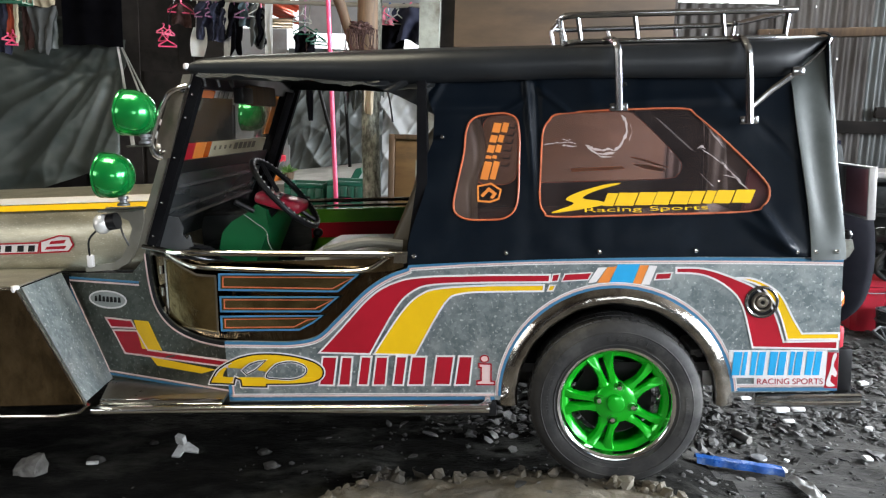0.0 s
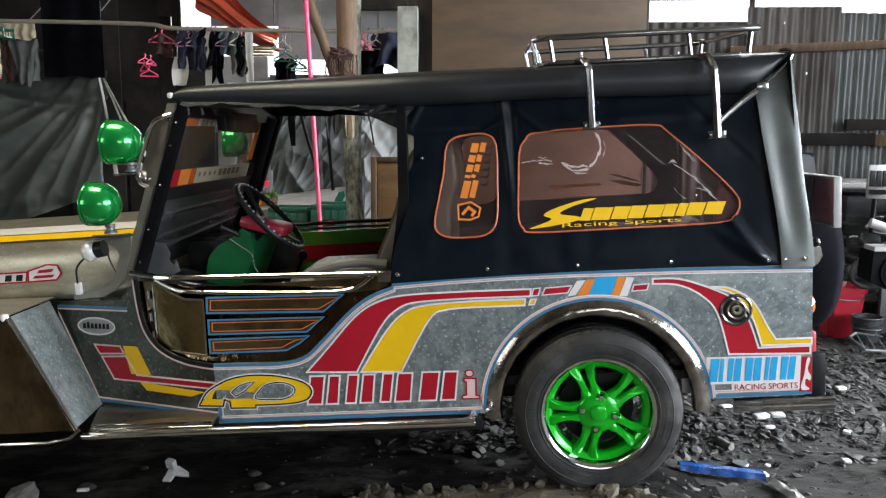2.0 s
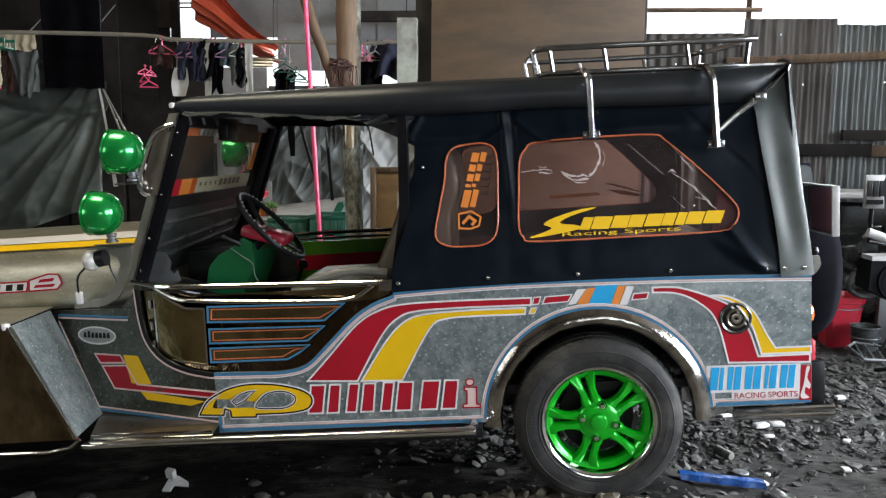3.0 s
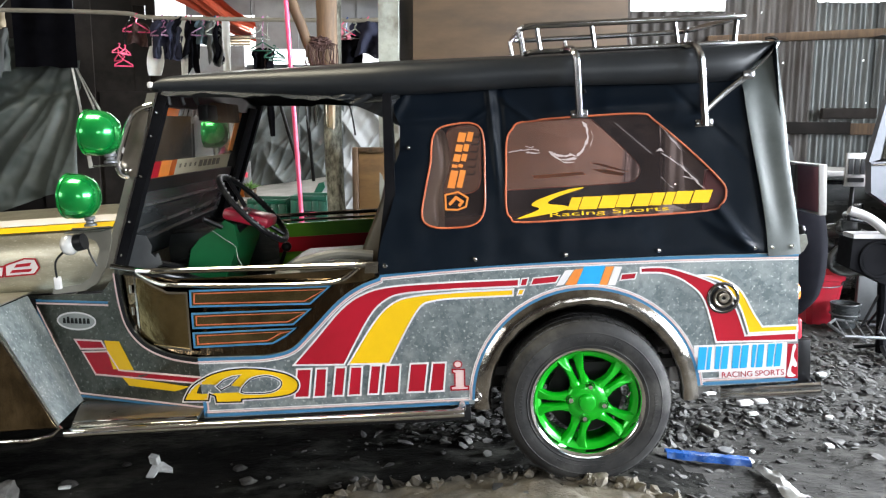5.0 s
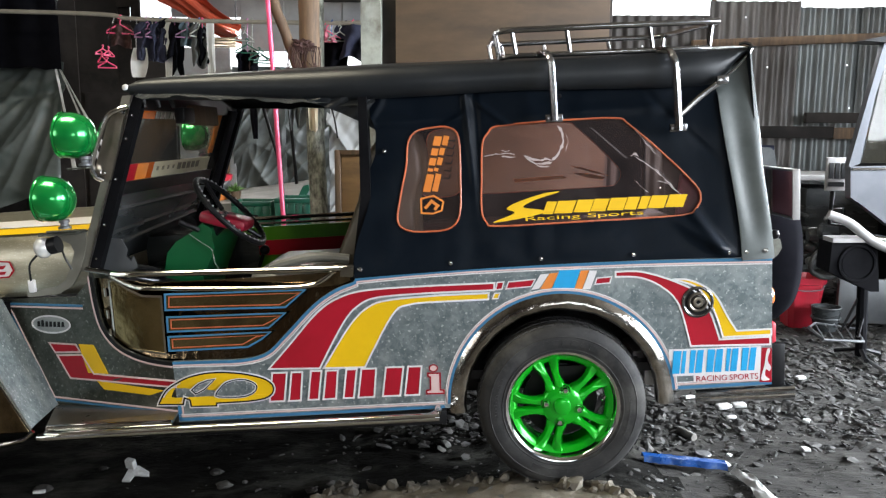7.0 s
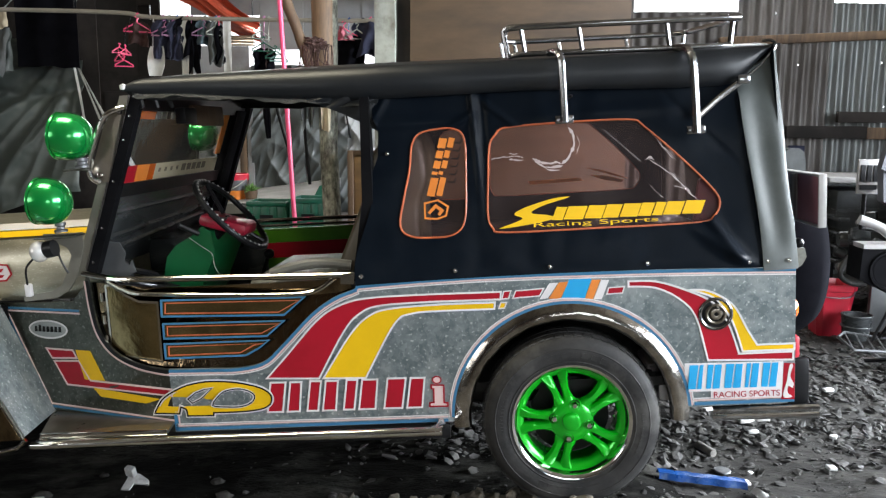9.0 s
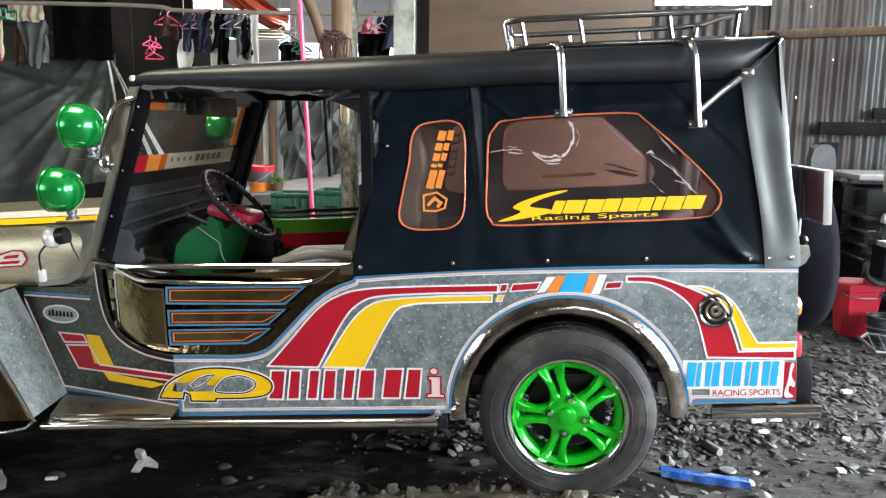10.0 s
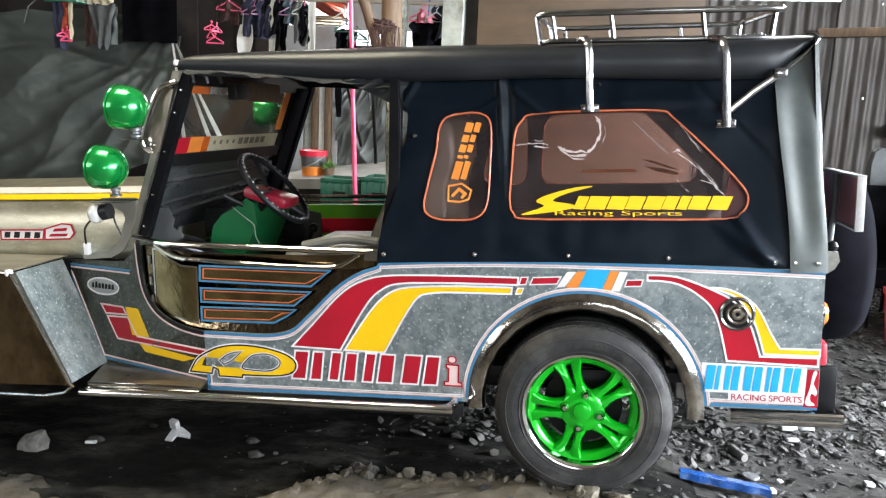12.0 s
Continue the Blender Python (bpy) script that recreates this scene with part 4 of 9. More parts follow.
def build_stickers():
    sp = lambda pts, n=5: [tuple(p) for p in spline(pts, n)]
    top = SCOOP[:-1] + HEM
    stripe(below(top, 0.0055), BLUE, 0.0095)
    stripe(below(top, 0.0145), PINK, 0.005)
    stripe(below(top, 0.0205), WHITE, 0.0035)
    stripe(below(COWLCUT, -0.008), BLACK, 0.012, fy=cowl_y)
    stripe(below(COWLCUT, -0.019), PINK, 0.006, fy=cowl_y)
    for r, mt, w in ((0.3885, BLUE, 0.009), (0.397, PINK, 0.005), (0.4025, WHITE, 0.0035)):
        stripe(arc(0, 0.008, r, 178, 4), mt, w)
    for x0, x1 in ((-1.34, -0.405), (0.40, 0.72)):
        dz = 0.03 if x0 > 0 else 0.0
        stripe([(x0, 0.010 + dz), (x1, 0.012 + dz)], BLUE, 0.010)
        stripe([(x0, 0.022 + dz), (x1, 0.024 + dz)], PINK, 0.005)
        stripe([(x0, 0.028 + dz), (x1, 0.030 + dz)], WHITE, 0.003)
    # big sweeping bands
    band("red_band", sp([(-1.009, 0.179), (-0.932, 0.258), (-0.823, 0.371), (-0.74, 0.42), (-0.639, 0.440), (-0.42, 0.443)]) + [(-0.21, 0.441), (-0.213, 0.416)]
         + sp([(-0.42, 0.418), (-0.602, 0.413), (-0.675, 0.390), (-0.735, 0.33), (-0.831, 0.172)]), RED)
    band("yellow_band", sp([(-0.817, 0.172), (-0.715, 0.318), (-0.643, 0.382), (-0.562, 0.402), (-0.40, 0.408)]) + [(-0.231, 0.407), (-0.234, 0.385)]
         + sp([(-0.40, 0.386), (-0.506, 0.381), (-0.566, 0.347), (-0.673, 0.168)]), YELLOW)
    for pts, mt in (([(-0.201, 0.442), (-0.178, 0.443), (-0.186, 0.418), (-0.208, 0.417)], RED), ([(-0.162, 0.442), (-0.072, 0.446), (-0.086, 0.422), (-0.173, 0.418)], RED),
                    ([(-0.212, 0.405), (-0.193, 0.405), (-0.201, 0.386), (-0.220, 0.386)], YELLOW), ([(0.136, 0.439), (0.186, 0.441), (0.179, 0.420), (0.129, 0.418)], RED)):
        band("sticker_block", pts, mt, w=0.004)
    for pts, mt in (([(-0.053, 0.462), (-0.024, 0.463), (-0.060, 0.413), (-0.087, 0.410)], WHITE), ([(-0.022, 0.463), (0.009, 0.465), (-0.020, 0.409), (-0.056, 0.412)], ORANGE),
                    ([(0.011, 0.472), (0.082, 0.472), (0.057, 0.403), (-0.018, 0.405)], CYAN), ([(0.084, 0.467), (0.111, 0.467), (0.085, 0.404), (0.059, 0.405)], ORANGE),
                    ([(0.113, 0.466), (0.138, 0.464), (0.113, 0.402), (0.087, 0.403)], WHITE)):
        band("sticker_block", pts, mt, None)
    band("rear_red_band", sp([(0.199, 0.440), (0.283, 0.432), (0.357, 0.394), (0.410, 0.33), (0.447, 0.186)]) + [(0.715, 0.178), (0.715, 0.205), (0.545, 0.204)]
         + sp([(0.545, 0.205), (0.514, 0.30), (0.47, 0.37), (0.40, 0.412), (0.29, 0.452), (0.199, 0.457)]), RED)
    band("rear_yellow_band", sp([(0.386, 0.421), (0.451, 0.414), (0.525, 0.368), (0.573, 0.281), (0.602, 0.232)]) + [(0.718, 0.232), (0.718, 0.212), (0.556, 0.212)]
         + sp([(0.556, 0.212), (0.525, 0.31), (0.475, 0.385), (0.42, 0.412)]), YELLOW, WHITE, lambda x, z: -0.0016)
    # cowl side graphics
    band("cowl_red_band", [(-1.83, 0.228), (-1.72, 0.234), (-1.678, 0.164), (-1.343, 0.152), (-1.343, 0.129), (-1.784, 0.143)], RED, PINK, cowl_y)
    band("sticker_block", [(-1.859, 0.274), (-1.741, 0.272), (-1.726, 0.244), (-1.837, 0.239)], RED, PINK, cowl_y)
    band("cowl_yellow_band", [(-1.728, 0.274), (-1.664, 0.273), (-1.615, 0.167), (-1.703, 0.167)], YELLOW, None, lambda x, z: cowl_y(x) - 0.0008)
    band("cowl_yellow_band", [(-1.669, 0.138), (-1.39, 0.116), (-1.45, 0.096), (-1.642, 0.107)], YELLOW, None, cowl_y)
    for d, mt, w in ((0.0, PINK, 0.006), (0.010, BLUE, 0.008)):
        stripe([(-2.02 - d * 0.6, 0.41 + d), (-1.69, 0.407 + d)], mt, w, fy=cowl_y)
        stripe([(-2.02 - d, 0.41 + d), (-1.868 - d, 0.066 - d), (-1.345, 0.042 - d)], mt, w, fy=cowl_y)
    # the sill stripes turn up at the seam and at the wheel arch
    stripe([(-1.338, 0.008), (-1.338, 0.062)], BLUE, 0.011)
    stripe([(-1.327, 0.024), (-1.327, 0.060)], PINK, 0.005)
    stripe([(-0.397, 0.024), (-0.400, 0.075)], PINK, 0.005)
    # oval badge with bars
    bx, bz = -1.84, 0.345
    bm = bmesh.new()
    prism(bm, [(bx + 0.082 * math.cos(a), bz + 0.030 * math.sin(a)) for a in [2 * math.pi * i / 32 for i in range(32)]], -0.002, -0.0005, cowl_y)
    ov = part("oval_badge", bm, GREYPRINT, jeep, "white-rimmed oval sticker badge")
    bm = bmesh.new()
    ribbon(bm, [(bx + 0.085 * math.cos(a), bz + 0.032 * math.sin(a)) for a in [2 * math.pi * i / 32 for i in range(32)]], 0.006, -0.003, 0.001, True, cowl_y)
    part("sticker_edge", bm, WHITE, ov)
    bm = bmesh.new()
    for k in range(7):
        x = bx - 0.062 + 0.0180 * k
        h = 0.016 if k == 1 else 0.011
        prism(bm, [(x, bz - 0.009), (x + 0.0135, bz - 0.009), (x + 0.0135, bz + h), (x + 0.004, bz + h)], -0.0035, -0.002, cowl_y)
    part("badge_bar", bm, BLACK, ov)
    # big emblem: yellow hollow leaf with a slanted bar
    def ell(cx, cz, a, b, n=40, sk=0.0):
        return [(cx + a * math.cos(2 * math.pi * i / n) + sk * b * math.sin(2 * math.pi * i / n), cz + b * math.sin(2 * math.pi * i / n)) for i in range(n)]
    em = [(-1.414, 0.066)] + [tuple(p) for p in spline([(-1.412, 0.072), (-1.383, 0.114), (-1.34, 0.143), (-1.287, 0.165), (-1.216, 0.176), (-1.126, 0.171), (-1.048, 0.153), (-1.01, 0.133), (-0.998, 0.112), (-1.006, 0.089), (-1.035, 0.074), (-1.096, 0.067), (-1.19, 0.066)], 4)]
    em = [q for a, b in zip(em, em[1:]) for q in (a, ((a[0] + b[0]) / 2, (a[1] + b[1]) / 2))] + em[-1:]
    em += [(-1.203, 0.066), (-1.204, 0.056), (-1.294, 0.058), (-1.296, 0.081), (-1.315, 0.090), (-1.322, 0.066)]
    fe = lambda x, z: 0.0145 * smoothstep(-1.30, -1.42, x) ** 2 - 0.003
    e = band("emblem", em, YELLOW, BLACK, fe, 0.005)
    bm = bmesh.new()
    ribbon(bm, em, 0.014, -0.0016, 0.001, True, fe)
    part("sticker_edge", bm, WHITE, e)
    for o in ([(-1.288, 0.118), (-1.26, 0.139), (-1.228, 0.150), (-1.202, 0.153), (-1.242, 0.118), (-1.274, 0.103)],
              [tuple(p) for p in spline([(-1.204, 0.093), (-1.181, 0.125), (-1.155, 0.142), (-1.108, 0.148), (-1.07, 0.136), (-1.057, 0.119), (-1.069, 0.099), (-1.104, 0.086), (-1.155, 0.086)], 3, True)]):
        bm = bmesh.new()
        prism(bm, o, -0.0052, -0.0040, fe)
        part("emblem_opening", bm, GALV, e)
        for w, mt, y in ((0.009, WHITE, -0.0056), (0.004, BLACK, -0.0062)):
            bm = bmesh.new()
            ribbon(bm, [(p[0] + (0.002 if mt is BLACK else 0), p[1]) for p in o] if mt is BLACK else o, w, y, 0.001, True, fe)
            part("sticker_edge", bm, mt, e)
    # red maker's mark: plain leaning blocks in pairs, with white rims
    fm = lambda x, z: -0.001
    for x0, x1, k in ((-1.016, -0.892, 0.5), (-0.880, -0.768, 0.42), (-0.756, -0.634, 0.38), (-0.618, -0.476, 0.5)):
        c = x0 + (x1 - x0) * k
        band("mark_block", [(x0, 0.061), (c - 0.010, 0.060), (c + 0.008, 0.163), (x0 + 0.018, 0.164)], RED, WHITE, fm, 0.006)
        band("mark_block", [(c + 0.006, 0.060), (x1 - 0.014, 0.060), (x1, 0.162), (c + 0.024, 0.163)], RED, WHITE, fm, 0.006)
    band("mark_block", [(-0.464, 0.062), (-0.404, 0.061), (-0.404, 0.072), (-0.416, 0.074), (-0.414, 0.134), (-0.456, 0.136), (-0.456, 0.124), (-0.448, 0.122), (-0.450, 0.076), (-0.464, 0.074)], PINK, RED, fm, 0.005)
    band("mark_block", ell(-0.436, 0.153, 0.014, 0.012, 16), PINK, RED, fm, 0.004)
    # pale blue maker's mark on white as plain leaning blocks, and its plain word line
    bm = bmesh.new()
    prism(bm, [(0.372, 0.178), (0.684, 0.174), (0.680, 0.055), (0.455, 0.058), (0.455, 0.082), (0.384, 0.082), (0.392, 0.13), (0.372, 0.14)], -0.0045, -0.003)
    tz = part("mark_backing", bm, WHITE, jeep)
    for x0, x1, k in ((0.378, 0.432, 0.62), (0.436, 0.490, 0.45), (0.494, 0.556, 0.5), (0.559, 0.608, 0.4), (0.611, 0.668, 0.5)):
        c = x0 + (x1 - x0) * k
        for o in ([(x0 + 0.003, 0.092), (c - 0.006, 0.091), (c + 0.004, 0.171), (x0 + 0.010, 0.172)], [(c - 0.001, 0.091), (x1 - 0.008, 0.091), (x1, 0.171), (c + 0.009, 0.171)]):
            bm = bmesh.new()
            prism(bm, o, -0.0062, -0.0046)
            part("mark_block", bm, CYAN, tz)
    lettering("word", "RACING SPORTS", 0.0285, RED, tz, Matrix.Translation((0.462, -0.0053, 0.060)) @ Matrix.Rotation(radians(90), 4, "X"))
    # red tail sticker with a white figure of plain shapes
    bm = bmesh.new()
    prism(bm, [(0.686, 0.168), (0.7195, 0.166), (0.7195, 0.045), (0.678, 0.047)], -0.0045, -0.003)
    rt = part("tail_sticker", bm, RED, jeep, "red and white corner sticker")
    bm = bmesh.new()
    prism(bm, [tuple(p) for p in spline([(0.683, 0.065), (0.694, 0.105), (0.703, 0.160), (0.714, 0.160), (0.705, 0.125), (0.716, 0.100), (0.712, 0.085), (0.700, 0.092), (0.697, 0.070), (0.712, 0.055), (0.690, 0.052)], 3, True)], -0.006, -0.0046)
    part("sticker_shape", bm, WHITE, rt)


build_stickers()


# wheels
def build_wheel():
    """Built with its axle along y, outer face to -y."""
    w = bpy.data.objects.new("wheel", None)
    scene.collection.objects.link(w)
    w.parent = jeep
    M = Matrix.Rotation(radians(90), 4, "X")
    bm = bmesh.new()
    prof = [(0.188, 0.020), (0.196, 0.046), (0.215, 0.053), (0.245, 0.056), (0.270, 0.048), (0.2845, 0.030), (0.2895, 0.0), (0.2905, -0.05), (0.2895, -0.10), (0.2845, -0.13), (0.264, -0.15), (0.22, -0.155), (0.19, -0.12)]
    lathe(bm, prof, 72, M, True)
    tyre = part("tyre", bm, RUBBER, w, "worn dusty black tyre")
    bm = bmesh.new()
    for i in range(60):
        a = 2 * math.pi * i / 60
        for k, (h, dl) in enumerate(((0.012, 0.0), (-0.028, 0.05), (-0.075, 0.02))):
            m = Matrix.Rotation(a + dl, 4, "Y") @ Matrix.Translation((0.2875 if k else 0.2845, -h, 0))
            box(bm, -0.0045, 0.0045, -0.018, 0.018, -0.0115, 0.0115, 0, m)
    tagged(part("tread", bm, RUBBER, w), kind="stuff")
    bm = bmesh.new()
    for r in (0.206, 0.250):
        lathe(bm, [(r - 0.0025, 0.050 if r < 0.21 else 0.0545), (r, 0.0535 if r < 0.21 else 0.0568), (r + 0.0025, 0.052 if r < 0.21 else 0.0545)], 72, M)
    part("sidewall_rib", bm, RUBBER, w)
    bm = bmesh.new()
    for a0 in (62, 242, 152, 332):
        for k in range(7 if a0 in (62, 242) else 12):
            step = 8 if a0 in (62, 242) else 3
            m = Matrix.Rotation(radians(-(a0 + step * k)), 4, "Y") @ Matrix.Translation((0.229, -0.0545, 0))
            box(bm, -0.009 if step == 8 else -0.004, 0.009 if step == 8 else 0.004, -0.0015, 0.0015, -0.010 if step == 8 else -0.004, 0.010 if step == 8 else 0.004, 0, m)
    tagged(part("sidewall_mark", bm, RUBBER, w), kind="stuff")
    bm = bmesh.new()
    lathe(bm, [(0.176, 0.02), (0.181, 0.040), (0.188, 0.048), (0.195, 0.050), (0.1985, 0.044), (0.196, 0.03), (0.176, -0.10), (0.168, -0.10), (0.168, 0.0)], 72, M, True)
    part("rim_lip", bm, CHROME, w, "chrome rim lip")
    bm = bmesh.new()
    lathe(bm, [(0.153, 0.004), (0.160, 0.013), (0.170, 0.018), (0.178, 0.022), (0.178, -0.03), (0.153, -0.02)], 72, M, True)
    part("rim_ring", bm, GREENPAINT, w, smooth=50)
    for k in range(5):
        base = radians(108 + 72 * k)
        for s in (-1, 1):
            bm = bmesh.new()
            sec = []
            for r, off, wd, h in ((0.045, 0.013, 0.024, 0.033), (0.070, 0.0165, 0.0185, 0.033), (0.090, 0.0170, 0.0135, 0.032), (0.112, 0.0185, 0.0130, 0.030), (0.138, 0.0235, 0.0155, 0.026), (0.168, 0.0330, 0.0250, 0.018)):
                c = Vector((math.cos(base), math.sin(base)))
                t = Vector((-c.y, c.x)) * s
                q = [c * r + t * (off - wd), c * r + t * (off - wd * 0.55), c * r + t * (off + wd * 0.55), c * r + t * (off + wd)]
                hh = [h - 0.010, h, h, h - 0.010]
                sec.append([bm.verts.new(M @ Vector((p.x, p.y, z))) for p, z in zip(q, hh)] + [bm.verts.new(M @ Vector((p.x, p.y, h - 0.03))) for p in (q[3], q[0])])
            for a, b in zip(sec, sec[1:]):
                for j in range(6):
                    bm.faces.new((a[j], a[(j + 1) % 6], b[(j + 1) % 6], b[j]))
            bm.faces.new(sec[0])
            bm.faces.new(sec[-1][::-1])
            part("spoke", bm, GREENPAINT, w, smooth=50)
    bm = bmesh.new()
    lathe(bm, [(0.0, 0.036), (0.036, 0.036), (0.066, 0.034), (0.072, 0.026), (0.072, 0.0), (0.0, 0.0)], 48, M)
    part("hub_disc", bm, GREENPAINT, w, "glossy bright green wheel hub", smooth=50)
    bm = bmesh.new()
    lathe(bm, [(0.0, 0.051), (0.022, 0.051), (0.028, 0.048), (0.031, 0.040), (0.031, 0.034)], 32, M)
    part("centre_cap", bm, GREENPAINT, w)
    bm = bmesh.new()
    lathe(bm, [(0.0, -0.04), (0.13, -0.04), (0.13, -0.06), (0, -0.06)], 40, M)
    part("brake_drum", bm, BLACK, w)
    bm = bmesh.new()
    lathe(bm, [(0.165, 0.0), (0.160, -0.1)], 48, M)
    part("rim_barrel", bm, GREENPAINT, w)
    for k in range(4):
        a = radians(78 + 90 * k)
        bm = bmesh.new()
        lathe(bm, [(0.0, 0.049), (0.008, 0.048), (0.011, 0.041), (0.012, 0.030)], 6, Matrix.Translation((0.057 * math.cos(a), 0, 0.057 * math.sin(a))) @ M)
        part("lug_nut", bm, CHROME, w)
        bm = bmesh.new()
        lathe(bm, [(0.014, 0.0335), (0.0165, 0.0365), (0.0165, 0.03)], 20, Matrix.Translation((0.057 * math.cos(a), 0, 0.057 * math.sin(a))) @ M)
        part("lug_seat", bm, BLACK, w)
    bm = bmesh.new()
    tube(bm, [(0.150, -0.016, 0.02), (0.137, -0.03, 0.012)], 0.004, 8)
    part("valve_stem", bm, CHROME, w)
    return w


wheel = build_wheel()
tagged(wheel, "bright green alloy wheel with worn black tyre")
wheel.matrix_basis = Matrix.Translation((0, 0, 0.006))
far_wheel = copy_thing(wheel, pose(0, WIDTH, 0, 0, 0, 180))
for xx in (-2.66,):
    copy_thing(wheel, pose(xx, 0.06, 0.0))
    copy_thing(wheel, pose(xx, WIDTH - 0.06, 0.0, 0, 0, 180))


# vinyl sides
SMALLWIN = [tuple(p) for p in spline([(-0.454, 0.962), (-0.40, 0.974), (-0.338, 0.972), (-0.305, 0.935), (-0.306, 0.80), (-0.315, 0.678), (-0.352, 0.634), (-0.42, 0.627), (-0.493, 0.634), (-0.527, 0.669), (-0.510, 0.76), (-0.488, 0.85), (-0.478, 0.925)], 4, True)]
BIGWIN = [tuple(p) for p in spline([(-0.226, 0.906), (-0.205, 0.945), (-0.165, 0.968), (0.03, 0.973), (0.225, 0.970), (0.272, 0.945), (0.38, 0.842), (0.478, 0.735), (0.495, 0.69), (0.475, 0.652), (0.42, 0.634), (0.1, 0.632), (-0.185, 0.632), (-0.226, 0.648), (-0.240, 0.69), (-0.234, 0.80)], 4, True)]


def creases(x, z):
    d = -0.009 * math.exp(-((x + 0.268 + 0.05 * (z - 0.9)) / 0.011) ** 2) * smoothstep(0.60, 1.0, z)
    d += 0.006 * math.exp(-((x + 0.240 + 0.03 * (z - 0.9)) / 0.012) ** 2) * smoothstep(0.70, 1.05, z)
    d += -0.006 * math.exp(-(((x + 0.20) * 0.64 + (z - 1.02) * 0.77) / 0.010) ** 2) * smoothstep(-0.27, -0.22, x) * smoothstep(-0.05, -0.14, x)
    d += -0.005 * math.exp(-(((x + 0.31) * -0.5 + (z - 1.0) * 0.86) / 0.010) ** 2) * smoothstep(-0.27, -0.30, x) * smoothstep(-0.46, -0.38, x)
    d += 0.004 * math.exp(-(((x - 0.40) * 0.72 + (z - 0.98) * 0.69) / 0.012) ** 2) * smoothstep(0.28, 0.36, x) * smoothstep(0.62, 0.5, x)
    d += -0.005 * math.exp(-(((x + 0.62) * 0.85 - (z - 0.98) * 0.5) / 0.012) ** 2) * smoothstep(0.8, 0.95, z) * smoothstep(-0.5, -0.57, x)
    d += -0.013 * math.exp(-(((x - 0.56) * 0.83 + (z - 0.50) * 0.56) / 0.020) ** 2) * smoothstep(0.30, 0.45, x) * smoothstep(0.78, 0.6, z)
    d += -0.010 * math.exp(-(((x - 0.50) * 0.6 + (z - 0.55) * 0.8) / 0.022) ** 2) * smoothstep(0.35, 0.5, x)
    d += 0.007 * noise.noise((x * 4.0, z * 6.0, 3.0)) + 0.003 * noise.noise((x * 13.0, z * 9.0, 7.0))
    d += -0.006 * math.exp(-((z - 1.0) / 0.02) ** 2) * (0.5 + 0.5 * math.sin(x * 9))
    return 1.3 * d * smoothstep(0.475, 0.53, z)


def front_edge(z):
    return -0.685 + 0.07 * smoothstep(0.52, 0.78, z) + 0.012 * smoothstep(0.8, 1.06, z) + 0.020 * smoothstep(0.83, 0.90, z) * smoothstep(1.04, 0.97, z)


def rear_edge(z):
    return 0.622 - 0.05 * smoothstep(0.48, 1.08, z)


def build_vinyl_side(far):
    flip = (lambda y: WIDTH - y) if far else (lambda y: y)
    bm = bmesh.new()
    def f(u, v):
        z = 0.478 + (1.10 - 0.478) * v
        x0, x1 = front_edge(z), rear_edge(z)
        x = x0 + (x1 - x0) * u
        hem = 0.482 + 0.012 * (1 - ((x - 0.0) / 0.7) ** 2)
        z = hem + (1.10 - hem) * v
        return (x, flip(wall_y(x, z) + (0 if far else creases(x, z))), z)
    sheet(bm, f, 120 if far else 230, 56 if far else 110, 0.005 if not far else -0.005)
    bmesh.ops.recalc_face_normals(bm, faces=bm.faces)
    cutters = []
    for o in (SMALLWIN, BIGWIN):
        c = bmesh.new()
        prism(c, o, flip(-0.25), flip(0.4))
        cutters.append(c)
    p = part("vinyl_side", cut(bm, cutters), VINYL, jeep, "black vinyl side curtain with sewn windows", smooth=40)
    for o in (SMALLWIN, BIGWIN):
        bm = bmesh.new()
        prism(bm, o, 0.0, 0.002, (lambda x, z: flip(wall_y(x, z))))
        pane = part("plastic_window", bm, WINDOWFILM, p, "tinted clear plastic window")
        pane.visible_shadow = False
        bm = bmesh.new()
        tube(bm, [(x, flip(wall_y(x, z) - 0.003), z) for x, z in o], 0.0033, 6, True)
        part("window_piping", bm, PIPING, p, "orange window piping")
    return p


near_side = build_vinyl_side(False)
far_side = build_vinyl_side(True)


